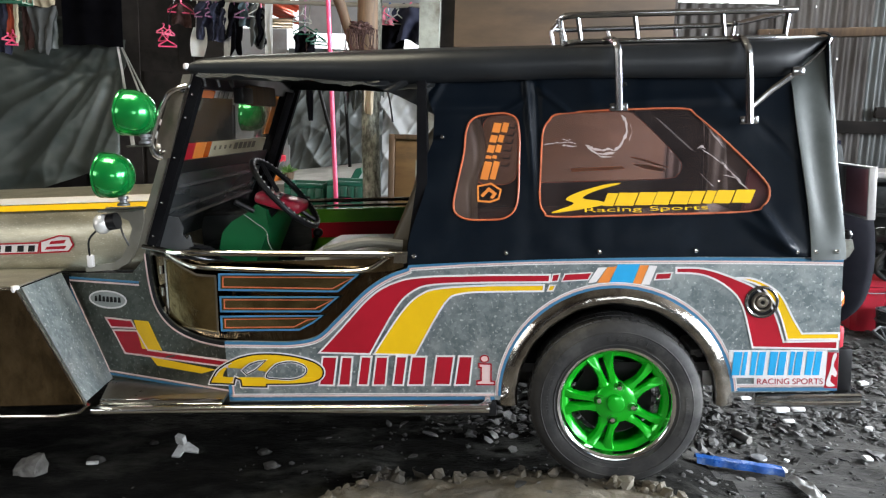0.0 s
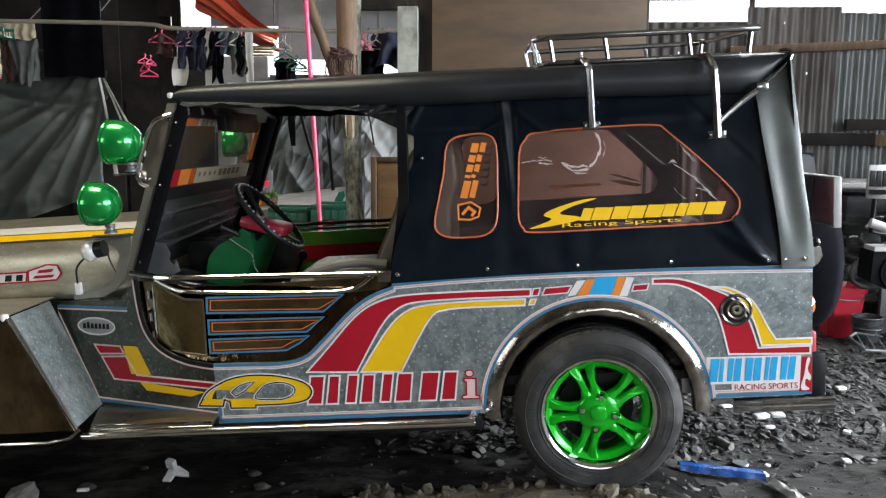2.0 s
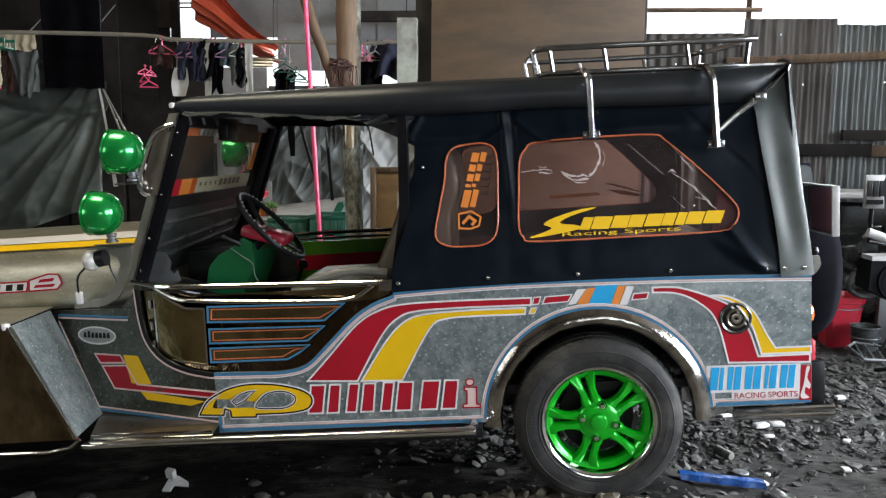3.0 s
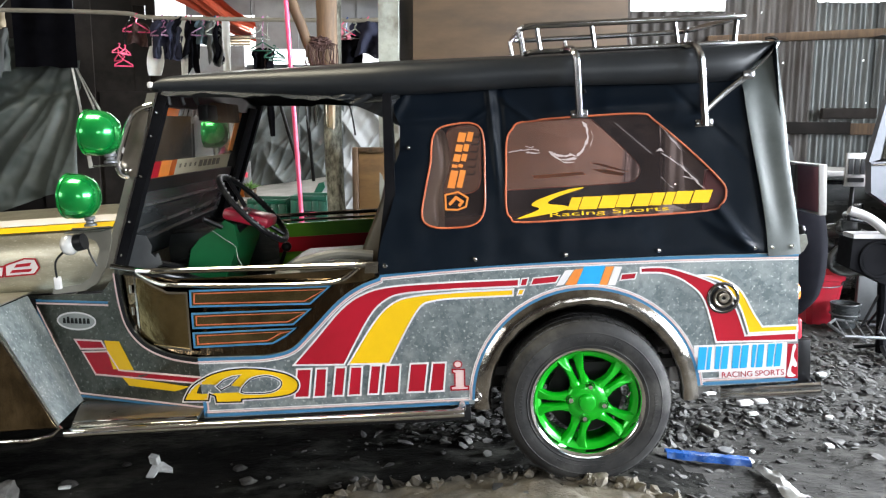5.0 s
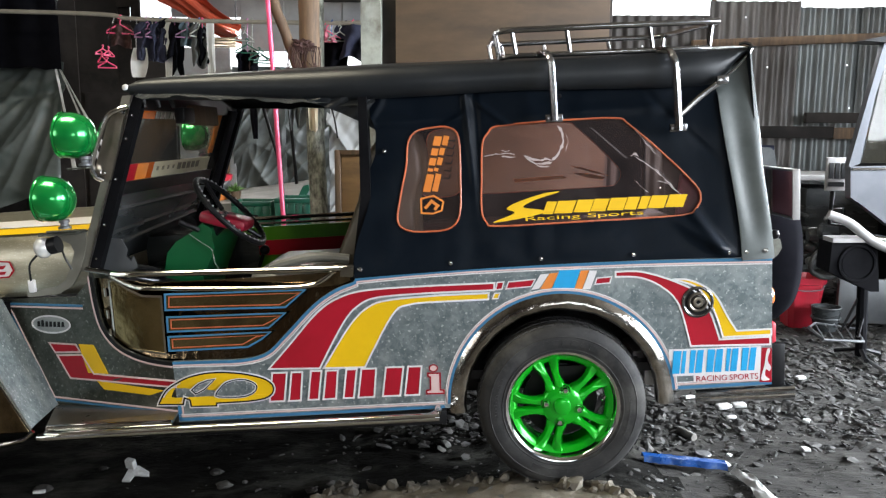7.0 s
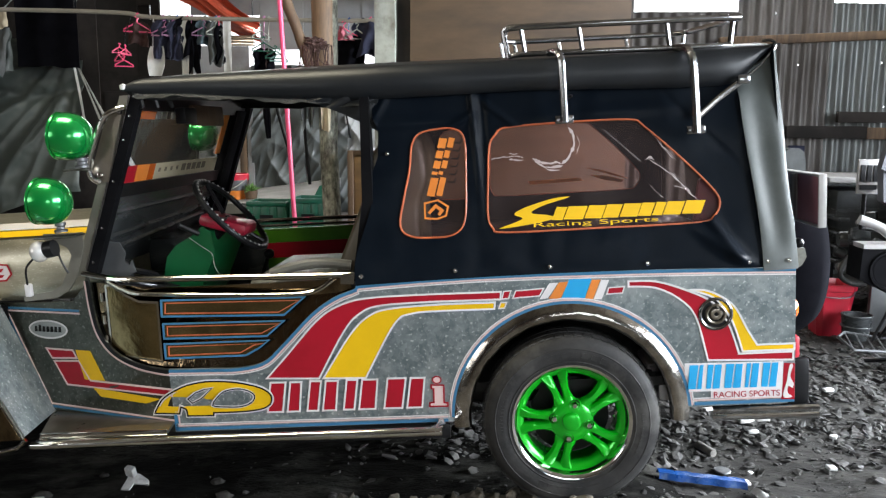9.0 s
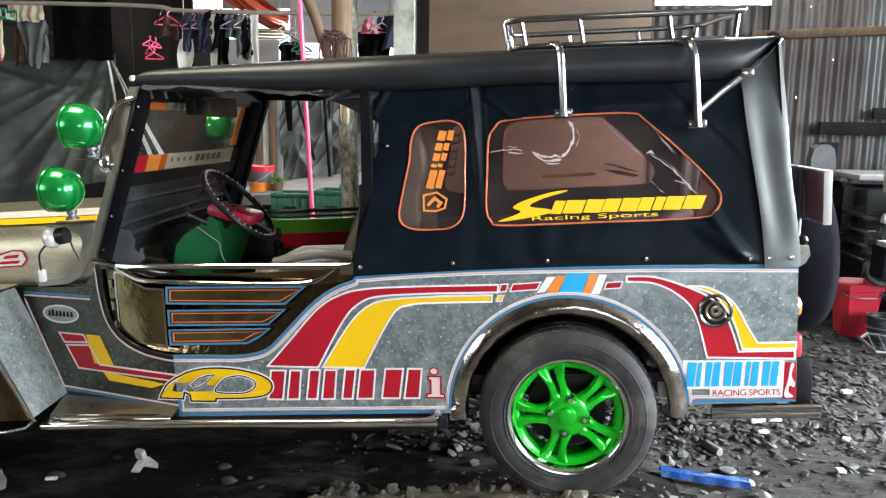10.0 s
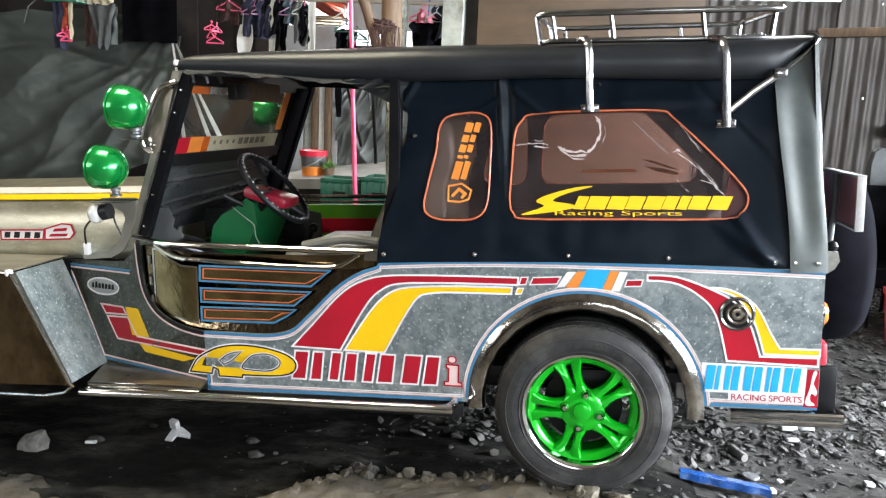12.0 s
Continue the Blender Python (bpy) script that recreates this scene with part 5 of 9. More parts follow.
def build_window_marks():
    f = lambda x, z: wall_y(x, z) - 0.003
    bm = bmesh.new()
    prism(bm, [tuple(p) for p in spline([(-0.205, 0.645), (-0.12, 0.652), (-0.03, 0.668), (-0.045, 0.680), (-0.10, 0.690), (-0.06, 0.712), (0.025, 0.735), (-0.03, 0.732), (-0.12, 0.708), (-0.155, 0.688), (-0.13, 0.672)], 4, True)], 0, 0.001, f)
    part("mark_swoosh", bm, YELLOW, near_side)
    for x0, x1, k in ((-0.030, 0.004, 0), (0.008, 0.128, 0.55), (0.131, 0.240, 0.5), (0.243, 0.318, 0.6), (0.322, 0.440, 0.5)):
        c = x0 + (x1 - x0) * k
        for xa, xb in ((x0, c - 0.005), (c, x1)) if k else ((x0, x1),):
            bm = bmesh.new()
            prism(bm, [(xa - 0.006, 0.664), (xb - 0.006, 0.662), (xb + 0.012, 0.703), (xa + 0.012, 0.705)], 0, 0.001, f)
            part("mark_block", bm, YELLOW, near_side)
    lettering("word", "Racing Sports", 0.034, YELLOW, near_side, Matrix.Translation((-0.100, wall_y(0, 0.65) - 0.004, 0.6445)) @ Matrix.Rotation(radians(90 - 9.4), 4, "X") @ Matrix.Diagonal((2.15, 0.62, 1, 1)))
    # pale strips that paint in the glints along creases in the window film
    for pts, w in (([(-0.226, 0.868), (-0.195, 0.871), (-0.167, 0.873), (-0.140, 0.872), (-0.118, 0.868)], 0.0036), ([(-0.165, 0.865), (-0.14, 0.862), (-0.115, 0.859)], 0.004), ([(-0.165, 0.885), (-0.15, 0.878), (-0.135, 0.882)], 0.003),
                   ([(-0.090, 0.862), (-0.072, 0.852), (-0.046, 0.846), (-0.015, 0.845), (0.006, 0.842)], 0.0075), ([(-0.085, 0.856), (-0.064, 0.842), (-0.036, 0.824), (0.002, 0.822)], 0.004), ([(-0.055, 0.836), (-0.02, 0.833), (0.008, 0.838)], 0.005),
                   ([(0.006, 0.842), (0.024, 0.856), (0.036, 0.874), (0.046, 0.900), (0.047, 0.922), (0.042, 0.942), (0.030, 0.958)], 0.0085), ([(0.060, 0.93), (0.064, 0.90), (0.052, 0.87)], 0.002),
                   ([(0.270, 0.840), (0.285, 0.846), (0.296, 0.838)], 0.006), ([(0.278, 0.843), (0.333, 0.802), (0.375, 0.762)], 0.003), ([(0.345, 0.798), (0.369, 0.771), (0.40, 0.735), (0.430, 0.702)], 0.0045), ([(0.352, 0.752), (0.385, 0.742), (0.41, 0.722)], 0.003),
                   ([(0.26, 0.962), (0.32, 0.885), (0.36, 0.835)], 0.0020), ([(0.31, 0.90), (0.37, 0.83)], 0.0018), ([(0.28, 0.76), (0.30, 0.735), (0.325, 0.718)], 0.0014)):
        q = [tuple(p) for p in spline(pts, 6)]
        q = [(x + 0.005 * noise.noise((x * 45, z * 45, 1)), z + 0.005 * noise.noise((x * 45, z * 45, 5))) for x, z in q]
        up, low = [], []
        for s, (x, z) in enumerate(q):
            a, c = q[max(s - 1, 0)], q[min(s + 1, len(q) - 1)]
            t = Vector((c[0] - a[0], c[1] - a[1]))
            t = t.normalized() if t.length > 1e-6 else Vector((1, 0))
            k = 0.5 * w * (0.25 + 2.6 * abs(noise.noise((s * 0.37, w * 900, 2.0)))) * smoothstep(0, 3, min(s, len(q) - 1 - s) + 0.6)
            up.append((x - t.y * k, z + t.x * k))
            low.append((x + t.y * k, z - t.x * k))
        bm = bmesh.new()
        prism(bm, up + low[::-1], 0, 0.0008, f)
        part("film_crease_glint", bm, CREASEGLINT, near_side)
    # broad pale streaks that paint in haze and reflections on the film
    for o in ([(0.140, 0.943), (0.147, 0.942), (0.258, 0.836), (0.252, 0.834)], [(0.285, 0.846), (0.33, 0.815), (0.425, 0.718), (0.36, 0.790)]):
        bm = bmesh.new()
        prism(bm, o, -0.0004, 0.0002, f)
        sm = part("film_haze_streak", bm, FILMSTREAK, near_side)
        sm.visible_shadow = False
    # upright orange mark and crest on the small window
    for a, b, wd in ((0.758, 0.820, 0.050), (0.826, 0.840, 0.036), (0.846, 0.874, 0.044), (0.879, 0.906, 0.044), (0.911, 0.946, 0.050)):
        xa, xb = -0.436 + 0.27 * (a - 0.758), -0.436 + 0.27 * (b - 0.758)
        for p, q in ((0.0, 0.5), (0.62, 1.0)):
            bm = bmesh.new()
            prism(bm, [(xa + p * wd, a + 0.004), (xa + q * wd, a), (xb + q * wd, b - 0.004), (xb + p * wd, b)], 0, 0.001, f)
            part("mark_block", bm, ORANGE, near_side)
    for k in range(6):
        a = 0.80 + 0.025 * k
        bm = bmesh.new()
        ribbon(bm, [(-0.366 + 0.2 * (a - 0.8), a + 0.004), (-0.345 + 0.2 * (a - 0.8), a), (-0.338 + 0.2 * (a - 0.8), a + 0.014)], 0.004, 0, 0.001, False, f)
        part("dark_mark", bm, BLACK, near_side)
    bm = bmesh.new()
    crest = [(-0.444, 0.738), (-0.40, 0.746), (-0.368, 0.724), (-0.376, 0.695), (-0.405, 0.686), (-0.444, 0.690)]
    ribbon(bm, crest, 0.006, 0, 0.001, True, f)
    ribbon(bm, [(-0.432, 0.705), (-0.408, 0.728), (-0.388, 0.712), (-0.400, 0.698)], 0.010, 0, 0.001, False, f)
    part("crest_mark", bm, ORANGE, near_side, "orange outlined crest")


build_window_marks()


def build_far_marks():
    """Orange leaf-shaped mark on the far window, and wine-red trim at the rear end of the cabin."""
    for o in ([(0.235, 0.750), (0.29, 0.742), (0.345, 0.724), (0.434, 0.690), (0.36, 0.708)], [(0.25, 0.715), (0.33, 0.708), (0.415, 0.683), (0.40, 0.672), (0.31, 0.690)], [(-0.05, 0.70), (0.20, 0.705), (0.22, 0.690), (-0.04, 0.684)]):
        bm = bmesh.new()
        prism(bm, o, 0.0, 0.001, lambda x, z: WIDTH - wall_y(x, z) - 0.004)
        part("mark_swoosh", bm, ORANGE, far_side)
    bm = bmesh.new()
    prism(bm, [(0.415, 0.52), (0.56, 0.52), (0.54, 0.70), (0.48, 0.775), (0.445, 0.765), (0.43, 0.66)], 0.075, 0.10)
    part("end_trim", bm, WINE, jeep, "wine-red padded trim at the rear end")


build_far_marks()


def build_snaps():
    for x, z in ((-0.6625, 0.512), (-0.3545, 0.5166), (-0.049, 0.5154), (0.2606, 0.513), (0.5757, 0.504), (0.633, 0.503), (0.697, 0.503), (-0.560, 0.904)):
        bm = bmesh.new()
        lathe(bm, [(0.0, 0.009), (0.005, 0.008), (0.008, 0.004), (0.0095, 0.0)], 14, Matrix.Translation((x, wall_y(x, z) - 0.006, z)) @ Matrix.Rotation(radians(90), 4, "X"))
        part("snap_stud", bm, CHROME, jeep)


build_snaps()


def build_rear_flap():
    bm = bmesh.new()
    def f(u, v):
        z = 0.475 + (1.165 - 0.475) * v
        x0 = rear_edge(z) - 0.004
        x1 = 0.728 - 0.022 * smoothstep(0.48, 0.85, z) - 0.012 * smoothstep(0.85, 1.16, z)
        x = x0 + (x1 - x0) * u
        y = wall_y(x, z) - 0.010 + 0.012 * u ** 2.5
        y += -0.0075 * math.sin(u * math.pi * 2.4 + 0.4 + 1.2 * z) * smoothstep(0.48, 0.7, z) * (0.5 + 0.5 * smoothstep(1.15, 0.8, z))
        return (x, y, z - 0.09 * (1 - u) * smoothstep(1.0, 1.165, z))
    sheet(bm, f, 24, 30, 0.005)
    part("rear_corner_flap", bm, VINYL_LIT, jeep, "vinyl corner flap painted grey-green for daylight on it", smooth=60)
    bm = bmesh.new()
    sheet(bm, lambda u, v: (0.715 - 0.045 * v, 0.06 + (WIDTH - 0.12) * u, 0.478 + 0.70 * v), 8, 8)
    part("rear_curtain", bm, VINYL, jeep, "black vinyl rear curtain")


build_rear_flap()


def roof_top(x):
    return 1.203 - 0.022 * smoothstep(-1.3, 0.2, x)


def roof_hem(x):
    z = 1.138 - 0.057 * smoothstep(-1.42, -0.66, x) - 0.022 * smoothstep(-0.2, 0.5, x)
    return z + 0.115 * smoothstep(0.54, 0.70, x) + 0.025 * smoothstep(-1.38, -1.47, x)


def build_roof():
    bm = bmesh.new()
    xs = [-1.468, -1.462, -1.45, -1.43, -1.40] + [-1.36 + 0.04 * i for i in range(52)] + [0.70]
    rows = []
    for x in xs:
        zt, zh = roof_top(x), roof_hem(x)
        if x < -1.40:
            zt -= 0.028 * ((-1.40 - x) / 0.068) ** 2
        ye = 0.055 + 0.09 * smoothstep(-0.5, -1.3, x) + 0.03 * smoothstep(0.5, 0.7, x)
        w = 0.004 * noise.noise((x * 6, 0, 0))
        h, k = zt - zh, smoothstep(-0.35, -1.05, x)
        flat = [(ye + 0.012, zh), (ye - 0.004 + w, zh + 0.22 * h), (ye - 0.010 + w, zh + 0.45 * h), (ye - 0.004 + w, zh + 0.70 * h), (ye + 0.010, zh + 0.88 * h), (ye + 0.034, zh + 0.97 * h), (ye + 0.09, zt + 0.004), (ye + 0.22, zt + 0.022), (0.5, zt + 0.036)]
        r = h / 2
        roll = [(ye + r * (0.92 - math.cos(radians(q))), zh + r + r * math.sin(radians(q)) * (1.0 if q < 80 else 1.04)) for q in (-62, -34, -8, 18, 44, 68, 90)] + flat[-2:]
        near = [(a[0] + (b[0] - a[0]) * k, a[1] + (b[1] - a[1]) * k) for a, b in zip(flat, roll)]
        sec = near + [(WIDTH / 2, zt + 0.042)] + [(WIDTH - y, z) for y, z in near[::-1]]
        inner = [(y + (0.012 if y < WIDTH / 2 else -0.012), z - (0.012 if 0.15 < y < WIDTH - 0.15 else 0)) for y, z in sec[::-1]]
        rows.append([bm.verts.new((x, y, z)) for y, z in sec + inner])
    n = len(rows[0])
    for a, b in zip(rows, rows[1:]):
        for j in range(n):
            bm.faces.new((a[j], a[(j + 1) % n], b[(j + 1) % n], b[j]))
    for r in (rows[0], rows[-1]):
        for j in range(n // 2 - 1):
            bm.faces.new((r[j], r[j + 1], r[n - 2 - j], r[n - 1 - j]))
    part("vinyl_roof", bm, ROOFVINYL, jeep, "black vinyl roof with hanging side valance", smooth=60)
    bm = bmesh.new()
    lathe(bm, [(0.0, -0.012), (0.010, -0.008), (0.012, 0.0), (0.010, 0.008), (0, 0.012)], 12, Matrix.Translation((-1.462, 0.15, 1.178)))
    part("roof_end_cap", bm, WHITE, jeep)
    # sagging edge of the lining over the doorway
    bm = bmesh.new()
    def f(u, v):
        x = -1.40 + 0.82 * u
        sag = 0.012 + 0.014 * smoothstep(0.6, 1.0, u) + 0.004 * math.sin(u * 23) + 0.003 * math.sin(u * 61)
        return (x, 0.10 - 0.03 * v + 0.01 * math.sin(u * 25), roof_hem(x) + 0.01 - sag * v)
    sheet(bm, f, 40, 4, 0.004)
    part("roof_lining_edge", bm, GREYINNER, jeep)
    # gathered corner of the lining at the door post
    bm = bmesh.new()
    sheet(bm, lambda u, v: (-0.82 + 0.235 * u, 0.082 + 0.008 * math.sin(u * 19 + 5 * v), 1.10 - 0.01 * u - (0.012 + 0.10 * u ** 1.3) * v), 26, 8, 0.004)
    part("lining_gather", bm, ROOFVINYL, jeep)
    for k, x in enumerate((-0.62, 0.6)):
        bm = bmesh.new()
        tube(bm, spline([(x, 0.05, 0.48), (x, 0.10, 1.05), (x, 0.2, 1.17), (x, WIDTH / 2, 1.20), (x, WIDTH - 0.2, 1.17), (x, WIDTH - 0.1, 1.05), (x, WIDTH - 0.05, 0.48)], 6), 0.012, 8)
        part("roof_bow", bm, BLACK, jeep)


build_roof()


def build_door_post():
    bm = bmesh.new()
    prism(bm, [(-0.70, 0.49), (-0.655, 0.49), (-0.614, 0.75), (-0.606, 1.09), (-0.634, 1.09), (-0.65, 0.75)], 0.035, 0.06)
    part("door_post", bm, MATTEBLACK, jeep)


build_door_post()


def build_rack():
    rack = bpy.data.objects.new("roof_rack", None)
    scene.collection.objects.link(rack)
    rack.parent = jeep
    tagged(rack, "stainless tube luggage rack clamped to the roof")
    yn, yf, lift = 0.10, 0.86, 0.035
    def ring(zn, grow, name, r):
        x0, x1 = -0.142 - grow, 0.565 + 2.2 * grow
        bm = bmesh.new()
        pts = [(x0 + 0.04, yn - grow, zn), (x1 - 0.05, yn - grow, zn - 0.013), (x1 - 0.012, yn - grow + 0.012, zn - 0.012), (x1, yn - grow + 0.05, zn - 0.01), (x1, yf - 0.05, zn + lift - 0.01), (x1 - 0.05, yf, zn + lift - 0.01),
               (x0 + 0.05, yf, zn + lift), (x0, yf - 0.05, zn + lift), (x0, yn - grow + 0.05, zn), (x0 + 0.010, yn - grow + 0.012, zn)]
        tube(bm, pts, r, 10, True)
        part(name, bm, SATIN, rack)
    ring(1.197, 0.0, "lower_rail", 0.0095)
    ring(1.281, 0.012, "upper_rail", 0.0105)
    for x in (-0.095, 0.087, 0.362):
        for y, l in ((yn, 0.0), (yf, lift)):
            bm = bmesh.new()
            tube(bm, [(x - 0.012, y - (0.010 if y == yn else -0.01), 1.280 + l), (x, y, 1.195 + l)], 0.0075, 8)
            part("rack_upright", bm, SATIN, rack)
    for x in (-0.15, 0.565):
        for y in (yn + 0.05, yf - 0.05):
            bm = bmesh.new()
            l = lift * (y - yn) / (yf - yn)
            tube(bm, [(x + (-0.012 if x < 0 else 0.012), y, 1.278 + l), (x, y, 1.19 + l)], 0.009, 8)
            part("rack_upright", bm, SATIN, rack)
    for y in (0.35, 0.6):
        bm = bmesh.new()
        l = lift * (y - yn) / (yf - yn)
        tube(bm, [(-0.142, y, 1.195 + l), (0.565, y, 1.185 + l)], 0.007, 8)
        part("rack_floor_bar", bm, SATIN, rack)
    for pts in ([(-0.02, 0.10, 1.196), (0.0, 0.04, 1.193), (0.006, 0.005, 1.175), (0.010, -0.004, 1.14), (0.0135, -0.002, 0.972)], [(0.375, 0.10, 1.184), (0.397, 0.04, 1.180), (0.405, 0.004, 1.155), (0.410, -0.006, 1.11), (0.418, -0.008, 0.917)]):
        bm = bmesh.new()
        tube(bm, spline(pts, 5), 0.0125, 10)
        c = part("rack_clamp", bm, SATIN, rack, "bent stainless clamp leg")
        e = pts[-1]
        bm = bmesh.new()
        box(bm, e[0] - 0.028, e[0] + 0.03, e[1] + 0.012, e[1] + 0.022, e[2] - 0.004, e[2] + 0.022, 0.003)
        lathe(bm, [(0.0, 0.012), (0.007, 0.010), (0.009, 0.0)], 12, Matrix.Translation((e[0] - 0.02, e[1] + 0.012, e[2] + 0.008)) @ Matrix.Rotation(radians(90), 4, "X"))
        part("clamp_foot", bm, SATIN, rack)
    bm = bmesh.new()
    tube(bm, [(0.435, 0.05, 0.965), (0.50, 0.05, 1.02), (0.572, 0.055, 1.070)], 0.011, 10)
    part("roof_strut", bm, SATIN, jeep, "short stainless roof strut")
    bm = bmesh.new()
    box(bm, 0.555, 0.595, 0.035, 0.055, 1.058, 1.088, 0.006)
    part("strut_bracket", bm, SATIN, jeep)
    bm = bmesh.new()
    tube(bm, spline([(0.578, 0.05, 1.075), (0.64, 0.07, 1.12), (0.685, 0.085, 1.172), (0.672, 0.09, 1.19), (0.65, 0.10, 1.19)], 5), 0.005, 8)
    part("flap_edge_wire", bm, SATIN, jeep)
    bm = bmesh.new()
    tube(bm, [(0.03, 0.07, 1.05), (0.045, 0.06, 1.055)], 0.006, 8)
    part("small_hook", bm, BLACK, jeep)


build_rack()


def screen_x(z):
    return -1.666 + (z - 0.55) * 0.385


def build_screen():
    ws = bpy.data.objects.new("windscreen", None)
    scene.collection.objects.link(ws)
    ws.parent = jeep
    tagged(ws, "flat raked windscreen in a black and stainless frame")
    y0, y1 = 0.15, WIDTH - 0.09
    for y, nm in ((y0, "near"), (y1, "far")):
        for dx0, dx1, mt, a, b in ((-0.040, -0.006, PLATESTEEL, -0.006, 0.03), (-0.006, 0.002, SATIN, -0.012, 0.026), (0.002, 0.036, MATTEBLACK, -0.004, 0.034)):
            if nm == "far" and mt is SATIN:
                continue
            bm = bmesh.new()
            k = 1 if nm == "near" else 1.6
            prism(bm, [(screen_x(0.535) + dx0, 0.535), (screen_x(0.535) + dx1 * k, 0.535), (screen_x(1.15) + dx1 * k, 1.15), (screen_x(1.15) + dx0, 1.15)], y + a, y + b)
            part("screen_pillar", bm, mt if nm == "near" else MATTEBLACK, ws, {PLATESTEEL: "dull steel outer pillar face", SATIN: "bright pillar edge strip", MATTEBLACK: "black inner pillar"}.get(mt, ""))
    for z in (0.58, 0.70, 0.86, 1.0, 1.08):
        bm = bmesh.new()
        lathe(bm, [(0.0, 0.006), (0.004, 0.005), (0.006, 0.0)], 10, Matrix.Translation((screen_x(z) + 0.016, y0 - 0.005, z)) @ Matrix.Rotation(radians(90), 4, "X"))
        part("pillar_screw", bm, CHROME, ws)
    def slope(z0, z1, ya, yb, t, off=0.0):
        bm = bmesh.new()
        vs = []
        for z, dx in ((z0, off), (z1, off), (z1, off + t), (z0, off + t)):
            vs.append([bm.verts.new((screen_x(z) + dx, y, z)) for y in (ya, yb)])
        for i in range(4):
            a, b = vs[i], vs[(i + 1) % 4]
            bm.faces.new((a[0], a[1], b[1], b[0]))
        bm.faces.new([v[0] for v in vs])
        bm.faces.new([v[1] for v in vs][::-1])
        return bm
    part("header_rail", slope(1.10, 1.16, y0, y1, 0.03), BLACK, ws)
    part("lower_frame", slope(0.80, 0.847, y0 + 0.03, y1, 0.03, -0.004), BLACK, ws)
    # broad black far frame of the glass
    part("far_frame", slope(0.54, 1.12, 1.195, y1 + 0.02, 0.046, -0.006), MATTEBLACK, ws, "broad black far pillar")
    part("lower_panel", slope(0.54, 0.80, y0 + 0.03, y1, 0.012), GREYINNER, ws, "grey pressed panel under the glass")
    # pressed ridges that fan out across the panel
    for za, zb, w in ((0.600, 0.650, 0.016), (0.655, 0.690, 0.012), (0.745, 0.752, 0.012)):
        bm = bmesh.new()
        rows = []
        for k in range(9):
            y = y0 + 0.05 + (1.10 - y0) * k / 8
            z = za + (zb - za) * k / 8
            rows.append([bm.verts.new((screen_x(zz) + dx, y, zz)) for zz, dx in ((z - w, 0.011), (z - 0.3 * w, 0.021), (z + 0.3 * w, 0.021), (z + w, 0.011))])
        for p, q in zip(rows, rows[1:]):
            for j in range(3):
                bm.faces.new((p[j], p[j + 1], q[j + 1], q[j]))
        part("panel_rib", bm, GREYINNER, ws, smooth=60)
    # torn grey plate in the near corner
    bm = bmesh.new()
    prism(bm, [(-1.655, 0.53), (-1.65, 0.632), (-1.60, 0.645), (-1.563, 0.640), (-1.545, 0.60), (-1.553, 0.575), (-1.535, 0.555), (-1.524, 0.575), (-1.513, 0.532), (-1.575, 0.505)], 0.195, 0.201)
    part("corner_plate", bm, GREYMETAL, ws, "torn grey metal corner plate")
    g = part("glass", slope(0.845, 1.11, y0 + 0.03, 1.20, 0.004), GLASS, ws)
    g.visible_shadow = False
    def deco(z0, z1, ya, yb, material, label=""):
        part("glass_sticker", slope(z0, z1, ya, yb, 0.001, 0.0055), material, ws, label)
    deco(0.848, 0.908, y0 + 0.033, 0.325, RED, "red glass sticker")
    deco(0.848, 0.908, 0.325, 0.43, ORANGE, "orange glass sticker")
    deco(0.848, 0.908, 0.43, 0.485, AMBER)
    deco(0.848, 0.908, 0.485, 1.172, CREAM, "cream glass sticker band")
    deco(0.925, 1.10, 1.125, 1.19, ORANGE, "orange strip down the edge of the glass")
    deco(1.072, 1.105, y0 + 0.05, 0.37, AMBER)
    for i in range(5):
        ya = 0.375 + 0.048 * i
        part("sticker_bar", slope(1.074, 1.106, ya, ya + 0.036, 0.001, 0.0065), PALEPLASTIC, ws)
    for i in range(9):
        ya = 0.52 + 0.058 * i
        z = 0.868 if i > 3 else 0.874
        part("sticker_bar", slope(z, 0.896 if i > 3 else 0.890, ya, ya + (0.042 if i > 3 else 0.020), 0.001, 0.0075), BROWNPRINT, ws)
    bm = bmesh.new()
    box(bm, -1.385, -1.365, 0.52, 0.86, 1.045, 1.125, 0.006)
    part("sun_visor", bm, TIMBER, ws, "brown sun visor board")
    bm = bmesh.new()
    box(bm, -1.385, -1.345, 0.38, 0.5, 1.05, 1.11, 0.006)
    part("visor_clip", bm, BLACK, ws)
    # bent tube handle and mirror stays on the outside of the pillar
    bm = bmesh.new()
    tube(bm, spline([(-1.455, 0.125, 1.108), (-1.485, 0.115, 1.100), (-1.519, 0.11, 1.081), (-1.55, 0.11, 1.032), (-1.584, 0.11, 0.957), (-1.597, 0.11, 0.911), (-1.589, 0.115, 0.875), (-1.572, 0.13, 0.862)], 6), 0.0095, 10)
    part("grab_tube", bm, CHROME, ws, "bent chrome grab tube")
    bm = bmesh.new()
    prism(bm, [(-1.598, 0.90), (-1.575, 0.865), (-1.545, 0.86), (-1.46, 1.115), (-1.50, 1.10), (-1.535, 1.055)], 0.130, 0.142)
    part("pillar_gusset", bm, STEPSTEEL, ws, "dull steel pillar gusset")
    for x, z in ((-1.475, 1.095), (-1.568, 0.885)):
        bm = bmesh.new()
        lathe(bm, [(0.0, 0.012), (0.008, 0.010), (0.011, 0.0)], 12, Matrix.Translation((x, 0.129, z)) @ Matrix.Rotation(radians(90), 4, "X"))
        part("gusset_bolt", bm, CHROME, ws)
    bm = bmesh.new()
